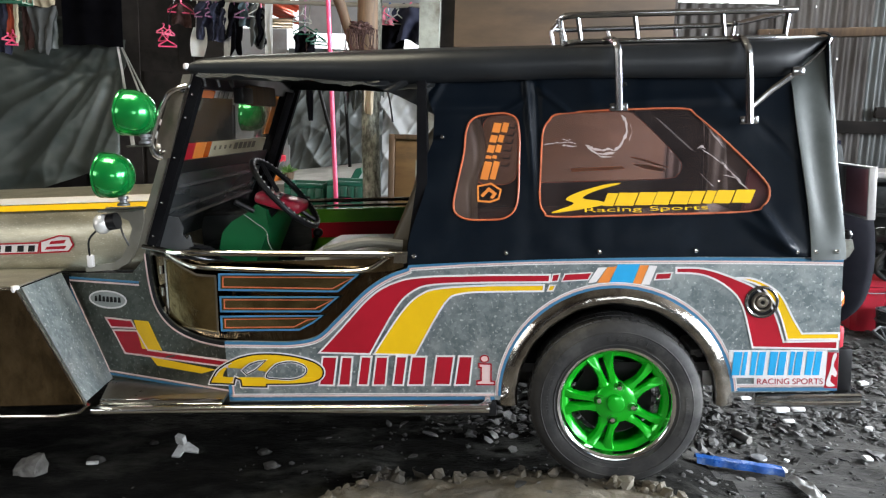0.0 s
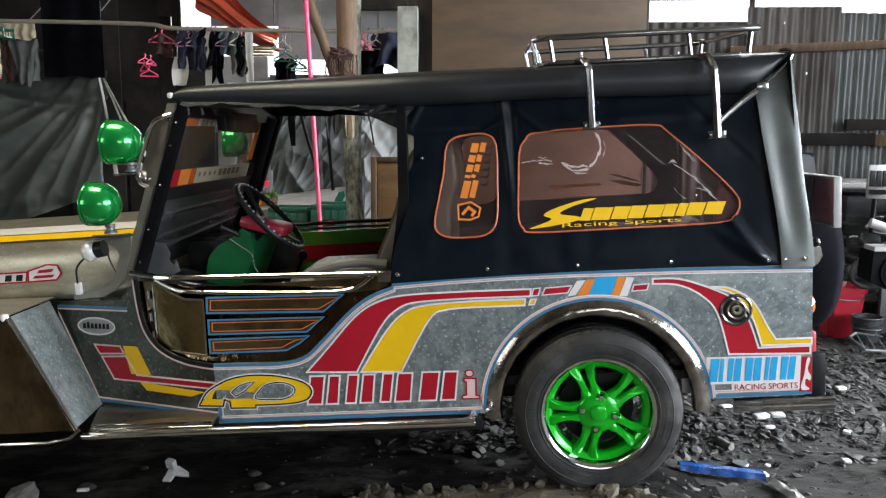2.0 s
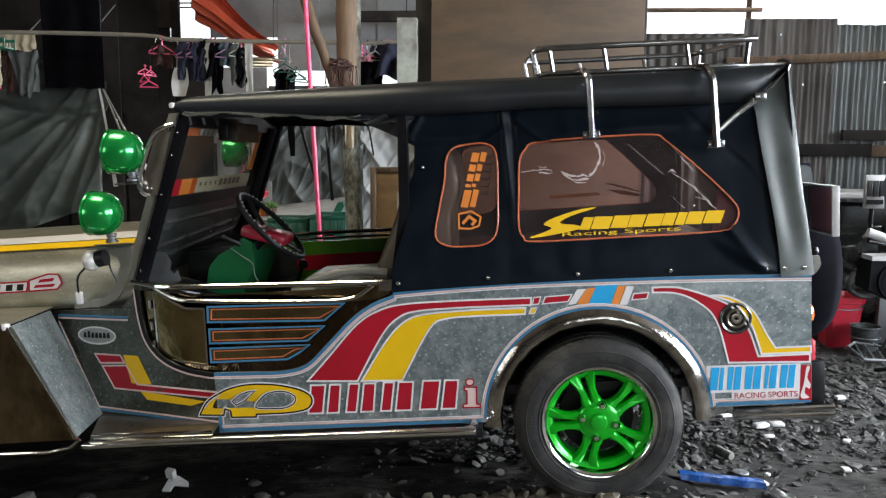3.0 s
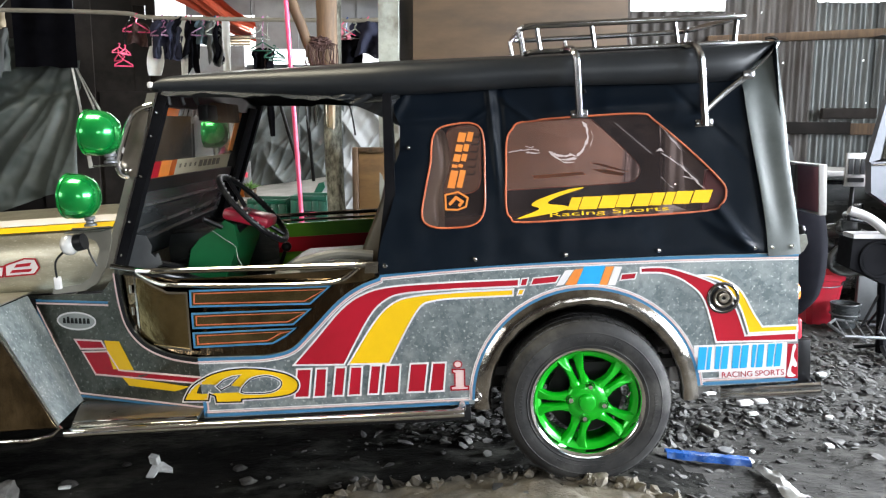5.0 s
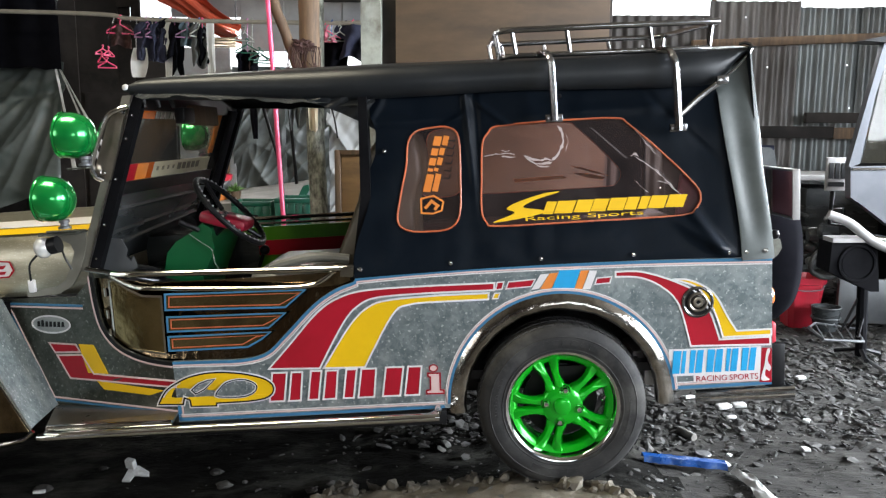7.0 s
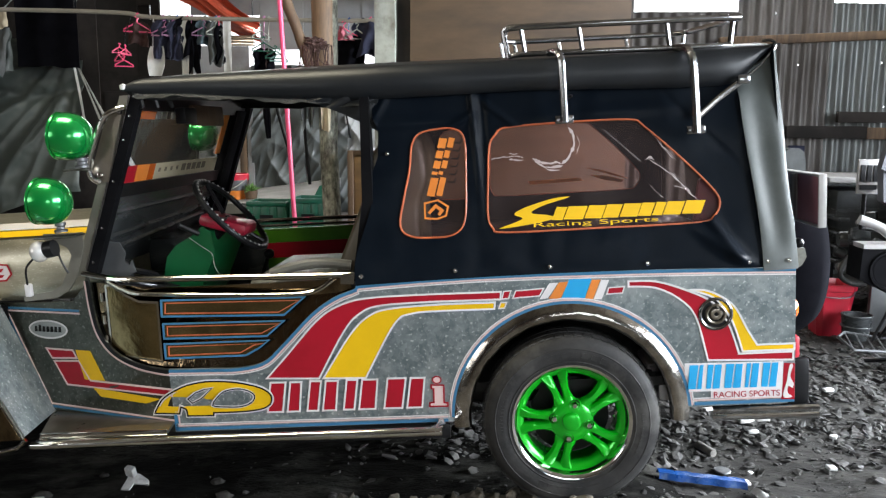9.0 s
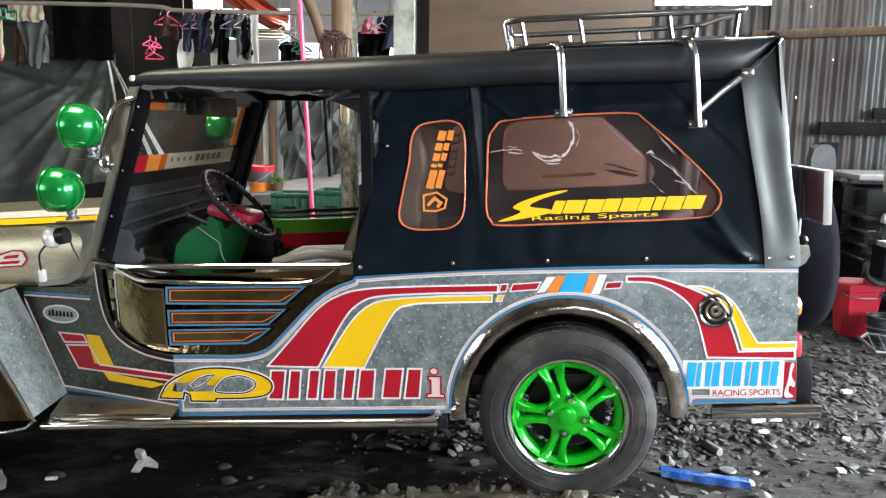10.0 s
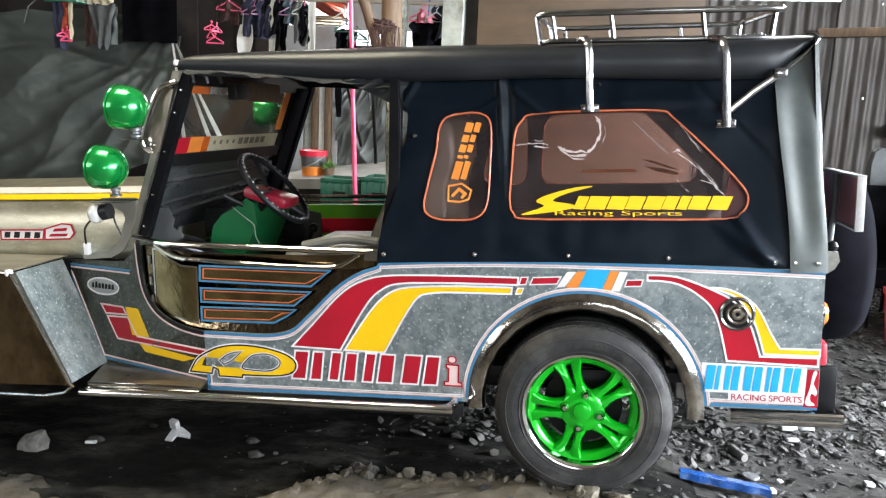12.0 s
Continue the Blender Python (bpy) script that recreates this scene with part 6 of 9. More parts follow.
    for k in range(3):
        tube(bm, [(-1.41 + 0.04 * k, 0.16 + 0.02 * k, 1.14), (-1.405 + 0.04 * k, 0.16 + 0.03 * k, 1.105)], 0.008, 6)
    part("dangling_trinket", bm, BLACK, ws)


build_screen()


def build_front():
    # bonnet
    bm = bmesh.new()
    SEC = [(0.205, 0.445), (0.190, 0.475), (0.186, 0.54), (0.195, 0.61), (0.222, 0.66), (0.270, 0.692), (0.36, 0.710), (0.52, 0.72), (WIDTH / 2, 0.725)]
    SEC = [tuple(p) for p in spline(SEC, 4)]
    full = SEC + [(WIDTH - y, z) for y, z in SEC[-2::-1]]
    rows = []
    for i in range(21):
        x = -1.69 - 1.2 * i / 20
        k = 0.04 * (i / 20)
        rows.append([bm.verts.new((x, y + k * (1 if y < WIDTH / 2 else -1), z - 0.01 * i / 20)) for y, z in full])
    for a, b in zip(rows, rows[1:]):
        for j in range(len(full) - 1):
            bm.faces.new((a[j], b[j], b[j + 1], a[j + 1]))
    bm.faces.new(rows[0])
    bm.faces.new(rows[-1][::-1])
    hood = part("bonnet", bm, BRUSHED, jeep, "brushed steel bonnet with a yellow stripe", smooth=60)
    bm = bmesh.new()
    for dz, mt in ((0, YELLOW),):
        vs = []
        for i in range(21):
            x = -1.70 - 1.19 * i / 20
            k = 0.04 * (i / 20)
            vs.append([bm.verts.new((x, 0.232 + k - 0.004, 0.674 - 0.01 * i / 20 + 0.003)), bm.verts.new((x, 0.262 + k - 0.003, 0.692 - 0.01 * i / 20 + 0.004))])
        for a, b in zip(vs, vs[1:]):
            bm.faces.new((a[0], b[0], b[1], a[1]))
    part("bonnet_stripe", bm, YELLOW, hood)
    # White strip imitates the bright light along the bonnet's top.
    bm = bmesh.new()
    vs = []
    for i in range(21):
        x = -1.70 - 1.19 * i / 20
        k = 0.04 * (i / 20)
        vs.append([bm.verts.new((x, 0.268 + k - 0.003, 0.6945 - 0.01 * i / 20 + 0.004)), bm.verts.new((x, 0.355 + k - 0.003, 0.7125 - 0.01 * i / 20 + 0.004))])
    for a, b in zip(vs, vs[1:]):
        bm.faces.new((a[0], b[0], b[1], a[1]))
    part("bonnet_stripe", bm, WHITE, hood, "white strip painted in for light on the bonnet top")
    fy = lambda x, z: 0.186 + 0.04 * (-1.69 - x) / 1.2
    for o, mt, edge in (([(-2.32, 0.515), (-2.125, 0.518), (-2.115, 0.556), (-2.32, 0.553)], WHITE, RED), ([(-2.115, 0.518), (-2.0, 0.522), (-1.978, 0.545), (-1.99, 0.578), (-2.03, 0.582), (-2.11, 0.56)], WHITE, RED)):
        b = band("mark_block", o, mt, edge, fy, 0.006)
    bm = bmesh.new()
    for x in (-2.305, -2.26, -2.21, -2.165):
        prism(bm, [(x, 0.523), (x + 0.026, 0.523), (x + 0.032, 0.547), (x + 0.006, 0.547)], -0.0045, -0.003, fy)
    part("mark_bar", bm, BLACK, hood)
    bm = bmesh.new()
    prism(bm, [(-2.095, 0.53), (-2.015, 0.532), (-2.005, 0.543), (-2.085, 0.541)], -0.0045, -0.003, fy)
    prism(bm, [(-2.075, 0.55), (-2.015, 0.553), (-2.005, 0.566), (-2.065, 0.562)], -0.0045, -0.003, fy)
    part("mark_bar", bm, RED, hood)
    # front wing: flat side, sloped rear face, flat top
    wing = bpy.data.objects.new("front_wing", None)
    scene.collection.objects.link(wing)
    wing.parent = jeep
    tagged(wing, "boxy front wing with mirror steel side")
    yo, yi = -0.17, 0.17
    def quad_slab(name, c, material, label="", t=0.006):
        bm = bmesh.new()
        P = [Vector(p) for p in c]
        n = (P[1] - P[0]).cross(P[3] - P[0]).normalized() * t
        a, b = [bm.verts.new(p) for p in P], [bm.verts.new(p + n) for p in P]
        bm.faces.new(a)
        bm.faces.new(b[::-1])
        for i in range(4):
            bm.faces.new((a[i], b[i], b[(i + 1) % 4], a[(i + 1) % 4]))
        bmesh.ops.bevel(bm, geom=list(bm.edges), offset=0.0015, segments=1, affect="EDGES")
        return part(name, bm, material, wing, label)
    quad_slab("wing_rear_face", [(-1.80, yo + 0.03, 0.050), (-1.865, yi, 0.035), (-2.03, yi, 0.444), (-1.985, yo + 0.03, 0.452)], GALV, "galvanised sloped rear face")
    quad_slab("wing_corner_strip", [(-1.78, yo, 0.055), (-1.80, yo + 0.03, 0.050), (-1.985, yo + 0.03, 0.452), (-1.975, yo, 0.455)], GALV_SHADED, "corner strip in darker galvanised steel")
    quad_slab("wing_side", [(-1.782, yo, 0.055), (-1.977, yo, 0.453), (-2.95, yo, 0.453), (-2.95, yo, 0.03)], MIRRORSTEEL, "mirror steel wing side")
    quad_slab("wing_top", [(-1.975, yo, 0.459), (-2.03, yi + 0.05, 0.448), (-2.95, yi + 0.08, 0.448), (-2.95, yo, 0.459)], BRUSHED)
    bm = bmesh.new()
    tube(bm, [(-1.77, yo - 0.002, 0.055), (-1.80, yo - 0.006, 0.030), (-1.88, yo - 0.008, 0.016), (-2.95, yo - 0.008, 0.012)], 0.007, 8)
    part("wing_bead", bm, STEEL, wing)
    bm = bmesh.new()
    tube(bm, [(-1.78, yo - 0.002, 0.055), (-1.977, yo - 0.002, 0.455)], 0.004, 8)
    tube(bm, [(-1.977, yo - 0.002, 0.457), (-2.95, yo - 0.002, 0.457)], 0.005, 8)
    part("wing_edge", bm, STEEL, wing)
    bm = bmesh.new()
    for z in (0.30, 0.24, 0.16):
        tube(bm, [(-1.945 + 0.4 * (0.3 - z), yo - 0.0005, z), (-2.9, yo - 0.0005, z)], 0.0022, 6)
    part("pressed_line", bm, MIRRORSTEEL, wing)
    bm = bmesh.new()
    lathe(bm, [(0.0, -0.014), (0.012, -0.010), (0.015, 0), (0.012, 0.01), (0, 0.014)], 12, Matrix.Translation((-1.985, yo + 0.005, 0.455)))
    part("wing_corner_cap", bm, WHITE, wing)
    # gap filler between wing and cowl, dark inner wing
    bm = bmesh.new()
    box(bm, -2.9, -1.93, 0.2, 0.24, 0.0, 0.43)
    part("inner_wing", bm, BLACK, wing)


build_front()


def build_step():
    bm = bmesh.new()
    a = [(-1.345, 0.002, 0.040), (-1.862, 0.153, 0.040), (-1.79, -0.06, 0.030), (-1.345, -0.058, 0.026)]
    vs = [bm.verts.new(p) for p in a] + [bm.verts.new((p[0], p[1], p[2] - 0.008)) for p in a]
    bm.faces.new(vs[:4])
    bm.faces.new(vs[4:][::-1])
    for i in range(4):
        bm.faces.new((vs[i], vs[i + 4], vs[(i + 1) % 4 + 4], vs[(i + 1) % 4]))
    part("step_plate", bm, STEPSTEEL, jeep, "polished step plate")
    bm = bmesh.new()
    box(bm, -1.79, -1.345, -0.066, -0.056, -0.004, 0.034, 0.003)
    part("step_lip", bm, STEEL, jeep)
    bm = bmesh.new()
    tube(bm, spline([(-1.80, -0.05, 0.0), (-1.79, -0.075, 0.0), (-1.76, -0.085, 0.0), (-1.3, -0.085, 0.004), (-0.50, -0.085, 0.006), (-0.45, -0.075, 0.006), (-0.43, -0.04, 0.006), (-0.43, 0.02, 0.006)], 5), 0.015, 12)
    part("step_tube", bm, CHROME, jeep, "chrome side step tube")
    bm = bmesh.new()
    box(bm, -1.345, -0.40, -0.005, 0.012, -0.05, 0.0, 0.003)
    part("sill", bm, BLACK, jeep)


build_step()


def build_door():
    door = bpy.data.objects.new("door_panel", None)
    scene.collection.objects.link(door)
    door.parent = jeep
    tagged(door, "low mirror steel door with painted slats")
    fy = lambda x, z: 0.022 + cowl_y(x)
    bm = bmesh.new()
    prism(bm, [(-1.63, 0.515), (-1.622, 0.40), (-1.58, 0.28), (-1.50, 0.225), (-1.33, 0.20), (-1.05, 0.20), (-0.93, 0.26), (-0.82, 0.36), (-0.74, 0.42), (-0.70, 0.46), (-0.71, 0.505), (-1.0, 0.50), (-1.38, 0.50)], 0.0, 0.008, fy)
    part("door_skin", bm, MIRRORSTEEL, door)
    bm = bmesh.new()
    o = [(-1.575, 0.505), (-1.58, 0.262), (-1.375, 0.245), (-1.367, 0.451), (-1.443, 0.452), (-1.50, 0.475), (-1.555, 0.508)]
    prism(bm, o, -0.004, -0.001, fy)
    part("gold_panel", bm, GOLDSTEEL, door, "gold-tinted mirror panel")
    bm = bmesh.new()
    ribbon(bm, o, 0.008, -0.006, 0.002, True, fy)
    part("panel_edge", bm, STEEL, door)
    for o in ([(-1.350, 0.459), (-0.862, 0.449), (-0.935, 0.392), (-1.354, 0.404)], [(-1.352, 0.378), (-0.937, 0.372), (-1.0, 0.322), (-1.354, 0.327)], [(-1.355, 0.308), (-0.995, 0.307), (-1.03, 0.282), (-1.078, 0.258), (-1.356, 0.258)]):
        bm = bmesh.new()
        prism(bm, o, -0.010, -0.001, fy)
        part("slat", bm, GOLDSTEEL, door)
        bm = bmesh.new()
        ribbon(bm, o, 0.0065, -0.0125, 0.0024, True, fy)
        part("slat_border", bm, BLUE, door)
        bm = bmesh.new()
        cx, cz = sum(p[0] for p in o) / len(o), sum(p[1] for p in o) / len(o)
        ins = [(p[0] + (0.013 if p[0] < cx else -0.018), p[1] + (0.010 if p[1] < cz else -0.010)) for p in o]
        ribbon(bm, ins, 0.004, -0.0120, 0.0018, True, fy)
        part("slat_inner_line", bm, PIPING, door)
    bm = bmesh.new()
    tube(bm, spline([(-1.66, 0.105, 0.548), (-1.58, 0.07, 0.540), (-1.47, 0.045, 0.531), (-1.0, 0.02, 0.522), (-0.69, 0.01, 0.516)], 5), 0.0105, 10)
    part("top_rail", bm, STEEL, door, "polished door top rail")
    bm = bmesh.new()
    tube(bm, spline([(-1.55, 0.06, 0.525), (-1.49, 0.045, 0.495), (-1.42, 0.03, 0.481), (-1.2, 0.015, 0.470), (-0.957, 0.01, 0.461), (-0.83, 0.01, 0.466), (-0.76, 0.012, 0.505)], 5), 0.0085, 10)
    part("lower_rail", bm, STEEL, door)
    bm = bmesh.new()
    prism(bm, [(-0.735, 0.49), (-0.69, 0.487), (-0.685, 0.527), (-0.73, 0.522)], 0.0, 0.012)
    part("rail_plate", bm, STEEL, door)
    for z in (0.30, 0.37, 0.45):
        bm = bmesh.new()
        tube(bm, [(-1.592, 0.086, z), (-1.592, 0.086, z + 0.03)], 0.007, 8)
        part("hinge", bm, STEEL, door)


build_door()


def build_vent_and_tail():
    M = Matrix.Translation((0.472, 0.0, 0.339)) @ Matrix.Rotation(radians(90), 4, "X")
    bm = bmesh.new()
    lathe(bm, [(0.043, 0.0), (0.044, 0.006), (0.049, 0.009), (0.054, 0.006), (0.056, 0.0)], 40, M)
    v = part("fuel_cap", bm, SATIN, jeep, "round chrome fuel cap in a dark recess")
    bm = bmesh.new()
    lathe(bm, [(0.0, 0.003), (0.044, 0.003), (0.044, 0.0)], 32, M)
    part("cap_recess", bm, BLACK, v)
    bm = bmesh.new()
    lathe(bm, [(0.024, 0.003), (0.025, 0.010), (0.029, 0.012), (0.033, 0.010), (0.034, 0.003)], 40, M)
    part("cap_ring", bm, STEPSTEEL, v)
    bm = bmesh.new()
    lathe(bm, [(0.006, 0.008), (0.007, 0.012), (0.012, 0.013), (0.017, 0.012), (0.020, 0.007), (0.021, 0.003)], 32, M)
    part("cap_knob", bm, STEPSTEEL, v)
    bm = bmesh.new()
    box(bm, -0.010, 0.010, -0.0022, 0.0022, 0.009, 0.012, 0.0, M)
    part("cap_slot", bm, BLACK, v)
    # amber side lens, red lens, flap, bumper
    bm = bmesh.new()
    lathe(bm, [(0.0, 0.035), (0.03, 0.03), (0.048, 0.012), (0.052, 0.0)], 24, Matrix.Translation((0.723, 0.085, 0.328)) @ Matrix.Rotation(radians(90), 4, "Y"))
    tl = part("tail_lens", bm, AMBER, jeep, "amber tail lens")
    bm = bmesh.new()
    lathe(bm, [(0.050, 0.0), (0.051, 0.012), (0.056, 0.013), (0.058, 0.0)], 24, Matrix.Translation((0.723, 0.085, 0.328)) @ Matrix.Rotation(radians(90), 4, "Y"))
    part("lens_rim", bm, CHROME, tl)
    bm = bmesh.new()
    box(bm, 0.723, 0.75, 0.03, 0.13, 0.17, 0.245, 0.01)
    part("tail_reflector", bm, REDPLASTIC, jeep, "red tail lamp")
    bm = bmesh.new()
    box(bm, 0.723, 0.79, 0.06, 0.08, 0.0, 0.16, 0.004)
    part("mud_flap", bm, BLACK, jeep)
    bm = bmesh.new()
    tube(bm, [(0.47, 0.03, 0.005), (0.60, 0.01, 0.012), (0.80, 0.01, 0.012)], 0.013, 10)
    tube(bm, [(0.47, 0.03, -0.018), (0.60, 0.01, -0.012), (0.80, 0.01, -0.012)], 0.012, 10)
    part("bumper_end", bm, CHROME, jeep, "chrome bumper tube end")
    bm = bmesh.new()
    tube(bm, [(0.79, 0.02, 0.0), (0.79, WIDTH - 0.02, 0.0)], 0.02, 10)
    part("rear_bumper", bm, CHROME, jeep)
    # bracket and ball on the rear corner
    bm = bmesh.new()
    prism(bm, [(0.725, 0.532), (0.768, 0.530), (0.774, 0.50), (0.760, 0.475), (0.738, 0.460), (0.725, 0.460)], 0.05, 0.08)
    part("corner_bracket", bm, GREYTIMBER, jeep, "white painted corner bracket")
    bm = bmesh.new()
    lathe(bm, [(0.0, -0.018), (0.013, -0.013), (0.018, 0.0), (0.013, 0.013), (0.0, 0.018)], 16, Matrix.Translation((0.752, 0.06, 0.546)))
    part("bracket_ball", bm, BLACK, jeep)
    # plate box on a stalk, facing forwards and back
    bm = bmesh.new()
    box(bm, 0.815, 0.83, 0.06, 0.44, 0.60, 0.755, 0.004)
    pb = part("plate_box", bm, ROSE, jeep, "faded rose lamp plate in a pale frame")
    for a in ((0.810, 0.836, 0.052, 0.06, 0.592, 0.763), (0.810, 0.836, 0.44, 0.448, 0.592, 0.763), (0.810, 0.836, 0.06, 0.44, 0.755, 0.763), (0.810, 0.836, 0.06, 0.44, 0.592, 0.60), (0.810, 0.815, 0.24, 0.255, 0.60, 0.755)):
        bm = bmesh.new()
        box(bm, *a, bev=0.002)
        part("plate_frame", bm, PALEPLASTIC, pb)
    bm = bmesh.new()
    tube(bm, [(0.80, 0.24, 0.757), (0.80, 0.24, 0.65), (0.785, 0.24, 0.44), (0.72, 0.24, 0.42)], 0.010, 10)
    part("plate_stalk", bm, GREYMETAL, pb)
    # spare wheel in its black cover
    bm = bmesh.new()
    M = Matrix.Translation((0.76, 0.66, 0.42)) @ Matrix.Rotation(radians(90), 4, "Y")
    lathe(bm, [(0.0, 0.0), (0.28, 0.0), (0.318, 0.03), (0.325, 0.10), (0.318, 0.18), (0.29, 0.22), (0.0, 0.235)], 56, M)
    part("spare_wheel_cover", bm, BLACKCLOTH, jeep, "black spare wheel cover", smooth=60)


build_vent_and_tail()


def build_lamp(x, y, z):
    lamp = bpy.data.objects.new("signal_lamp", None)
    scene.collection.objects.link(lamp)
    lamp.parent = jeep
    tagged(lamp, "glossy green bullet-shaped lamp")
    M = Matrix.Translation((x, y, z)) @ Matrix.Rotation(radians(90 + 6), 4, "Y")
    bm = bmesh.new()
    prof = [(0.0790, -0.045), (0.0825, -0.040), (0.0845, -0.026), (0.0840, -0.006), (0.080, 0.014), (0.071, 0.034), (0.056, 0.050), (0.032, 0.062), (0.0, 0.067)]
    prof = [(p.x * 0.945, p.y) for p in spline([(a, b) for a, b in prof], 4)]
    lathe(bm, prof, 48, M)
    sh = part("lamp_shell", bm, GREENLAMP, lamp, smooth=80)
    bm = bmesh.new()
    lathe(bm, [(0.0752, -0.050), (0.0803, -0.048), (0.0812, -0.043), (0.0798, -0.039)], 48, M)
    part("lamp_rim", bm, GREENLAMP, lamp)
    bm = bmesh.new()
    lathe(bm, [(0.0, -0.058), (0.05, -0.054), (0.0755, -0.047)], 40, M)
    part("lamp_lens", bm, BULB, lamp)
    bm = bmesh.new()
    lathe(bm, [(0.0, 0.0), (0.018, 0.0), (0.018, -0.010), (0.013, -0.013), (0.014, -0.022), (0.022, -0.025), (0.022, -0.033), (0.0, -0.033)], 20, Matrix.Translation((x + 0.022, y, z - 0.073)))
    part("lamp_foot", bm, GREYMETAL, lamp)
    return lamp


build_lamp(-1.635, 0.097, 1.021)
build_lamp(-1.733, 0.090, 0.805)
build_lamp(-1.628, 1.316, 1.018)


def build_cowl_bits():
    # plate arm that carries the lower lamp, curving down to a foot on the cowl
    bm = bmesh.new()
    prism(bm, [(-1.806, 0.690), (-1.662, 0.690), (-1.664, 0.640), (-1.68, 0.590), (-1.703, 0.530), (-1.735, 0.485), (-1.785, 0.460), (-1.905, 0.452), (-1.905, 0.474), (-1.80, 0.484), (-1.76, 0.505), (-1.735, 0.55), (-1.712, 0.610), (-1.722, 0.638), (-1.750, 0.652), (-1.800, 0.656)], 0.135, 0.142)
    arm_ob = part("lamp_arm", bm, PLATESTEEL, jeep, "curved steel lamp arm")
    bm = bmesh.new()
    box(bm, -1.79, -1.655, 0.05, 0.142, 0.680, 0.687, 0.002)
    part("arm_shelf", bm, GALV_SHADED, arm_ob)
    bm = bmesh.new()
    box(bm, -1.672, -1.60, 0.075, 0.15, 0.905, 0.911, 0.002)
    part("upper_lamp_shelf", bm, GALV_SHADED, jeep)
    bm = bmesh.new()
    box(bm, -1.68, -1.55, 1.28, 1.36, 0.893, 0.900, 0.002)
    part("upper_lamp_shelf", bm, GALV_SHADED, jeep)
    bm = bmesh.new()
    M = Matrix.Translation((-1.785, 0.08, 0.638)) @ Matrix.Rotation(radians(80), 4, "Y")
    lathe(bm, [(0.0, -0.03), (0.028, -0.028), (0.036, -0.018), (0.037, -0.004), (0.030, 0.014), (0.016, 0.024), (0.0, 0.026)], 24, M)
    h = part("marker_lamp", bm, BRIGHTCHROME, jeep, "small chrome marker lamp with black mount")
    bm = bmesh.new()
    lathe(bm, [(0.022, 0.01), (0.030, 0.02), (0.030, 0.05), (0.0, 0.052)], 16, M)
    part("lamp_mount", bm, BLACK, h)
    bm = bmesh.new()
    tube(bm, spline([(-1.815, 0.08, 0.615), (-1.862, 0.10, 0.575), (-1.876, 0.12, 0.51)], 5), 0.004, 6)
    part("lamp_cable", bm, BLACK, h)
    bm = bmesh.new()
    tube(bm, spline([(-1.74, 0.10, 0.655), (-1.738, 0.11, 0.60), (-1.722, 0.12, 0.55)], 5), 0.0035, 6)
    part("lamp_cable", bm, BLACK, h)
    bm = bmesh.new()
    box(bm, -1.888, -1.866, 0.115, 0.135, 0.472, 0.518, 0.004)
    part("catch", bm, WHITE, jeep)
    bm = bmesh.new()
    prism(bm, [(-1.66, 0.51), (-1.59, 0.52), (-1.58, 0.30), (-1.61, 0.29), (-1.65, 0.42)], 0.112, 0.12)
    part("hinge_pillar", bm, GALV_SHADED, jeep)


build_cowl_bits()


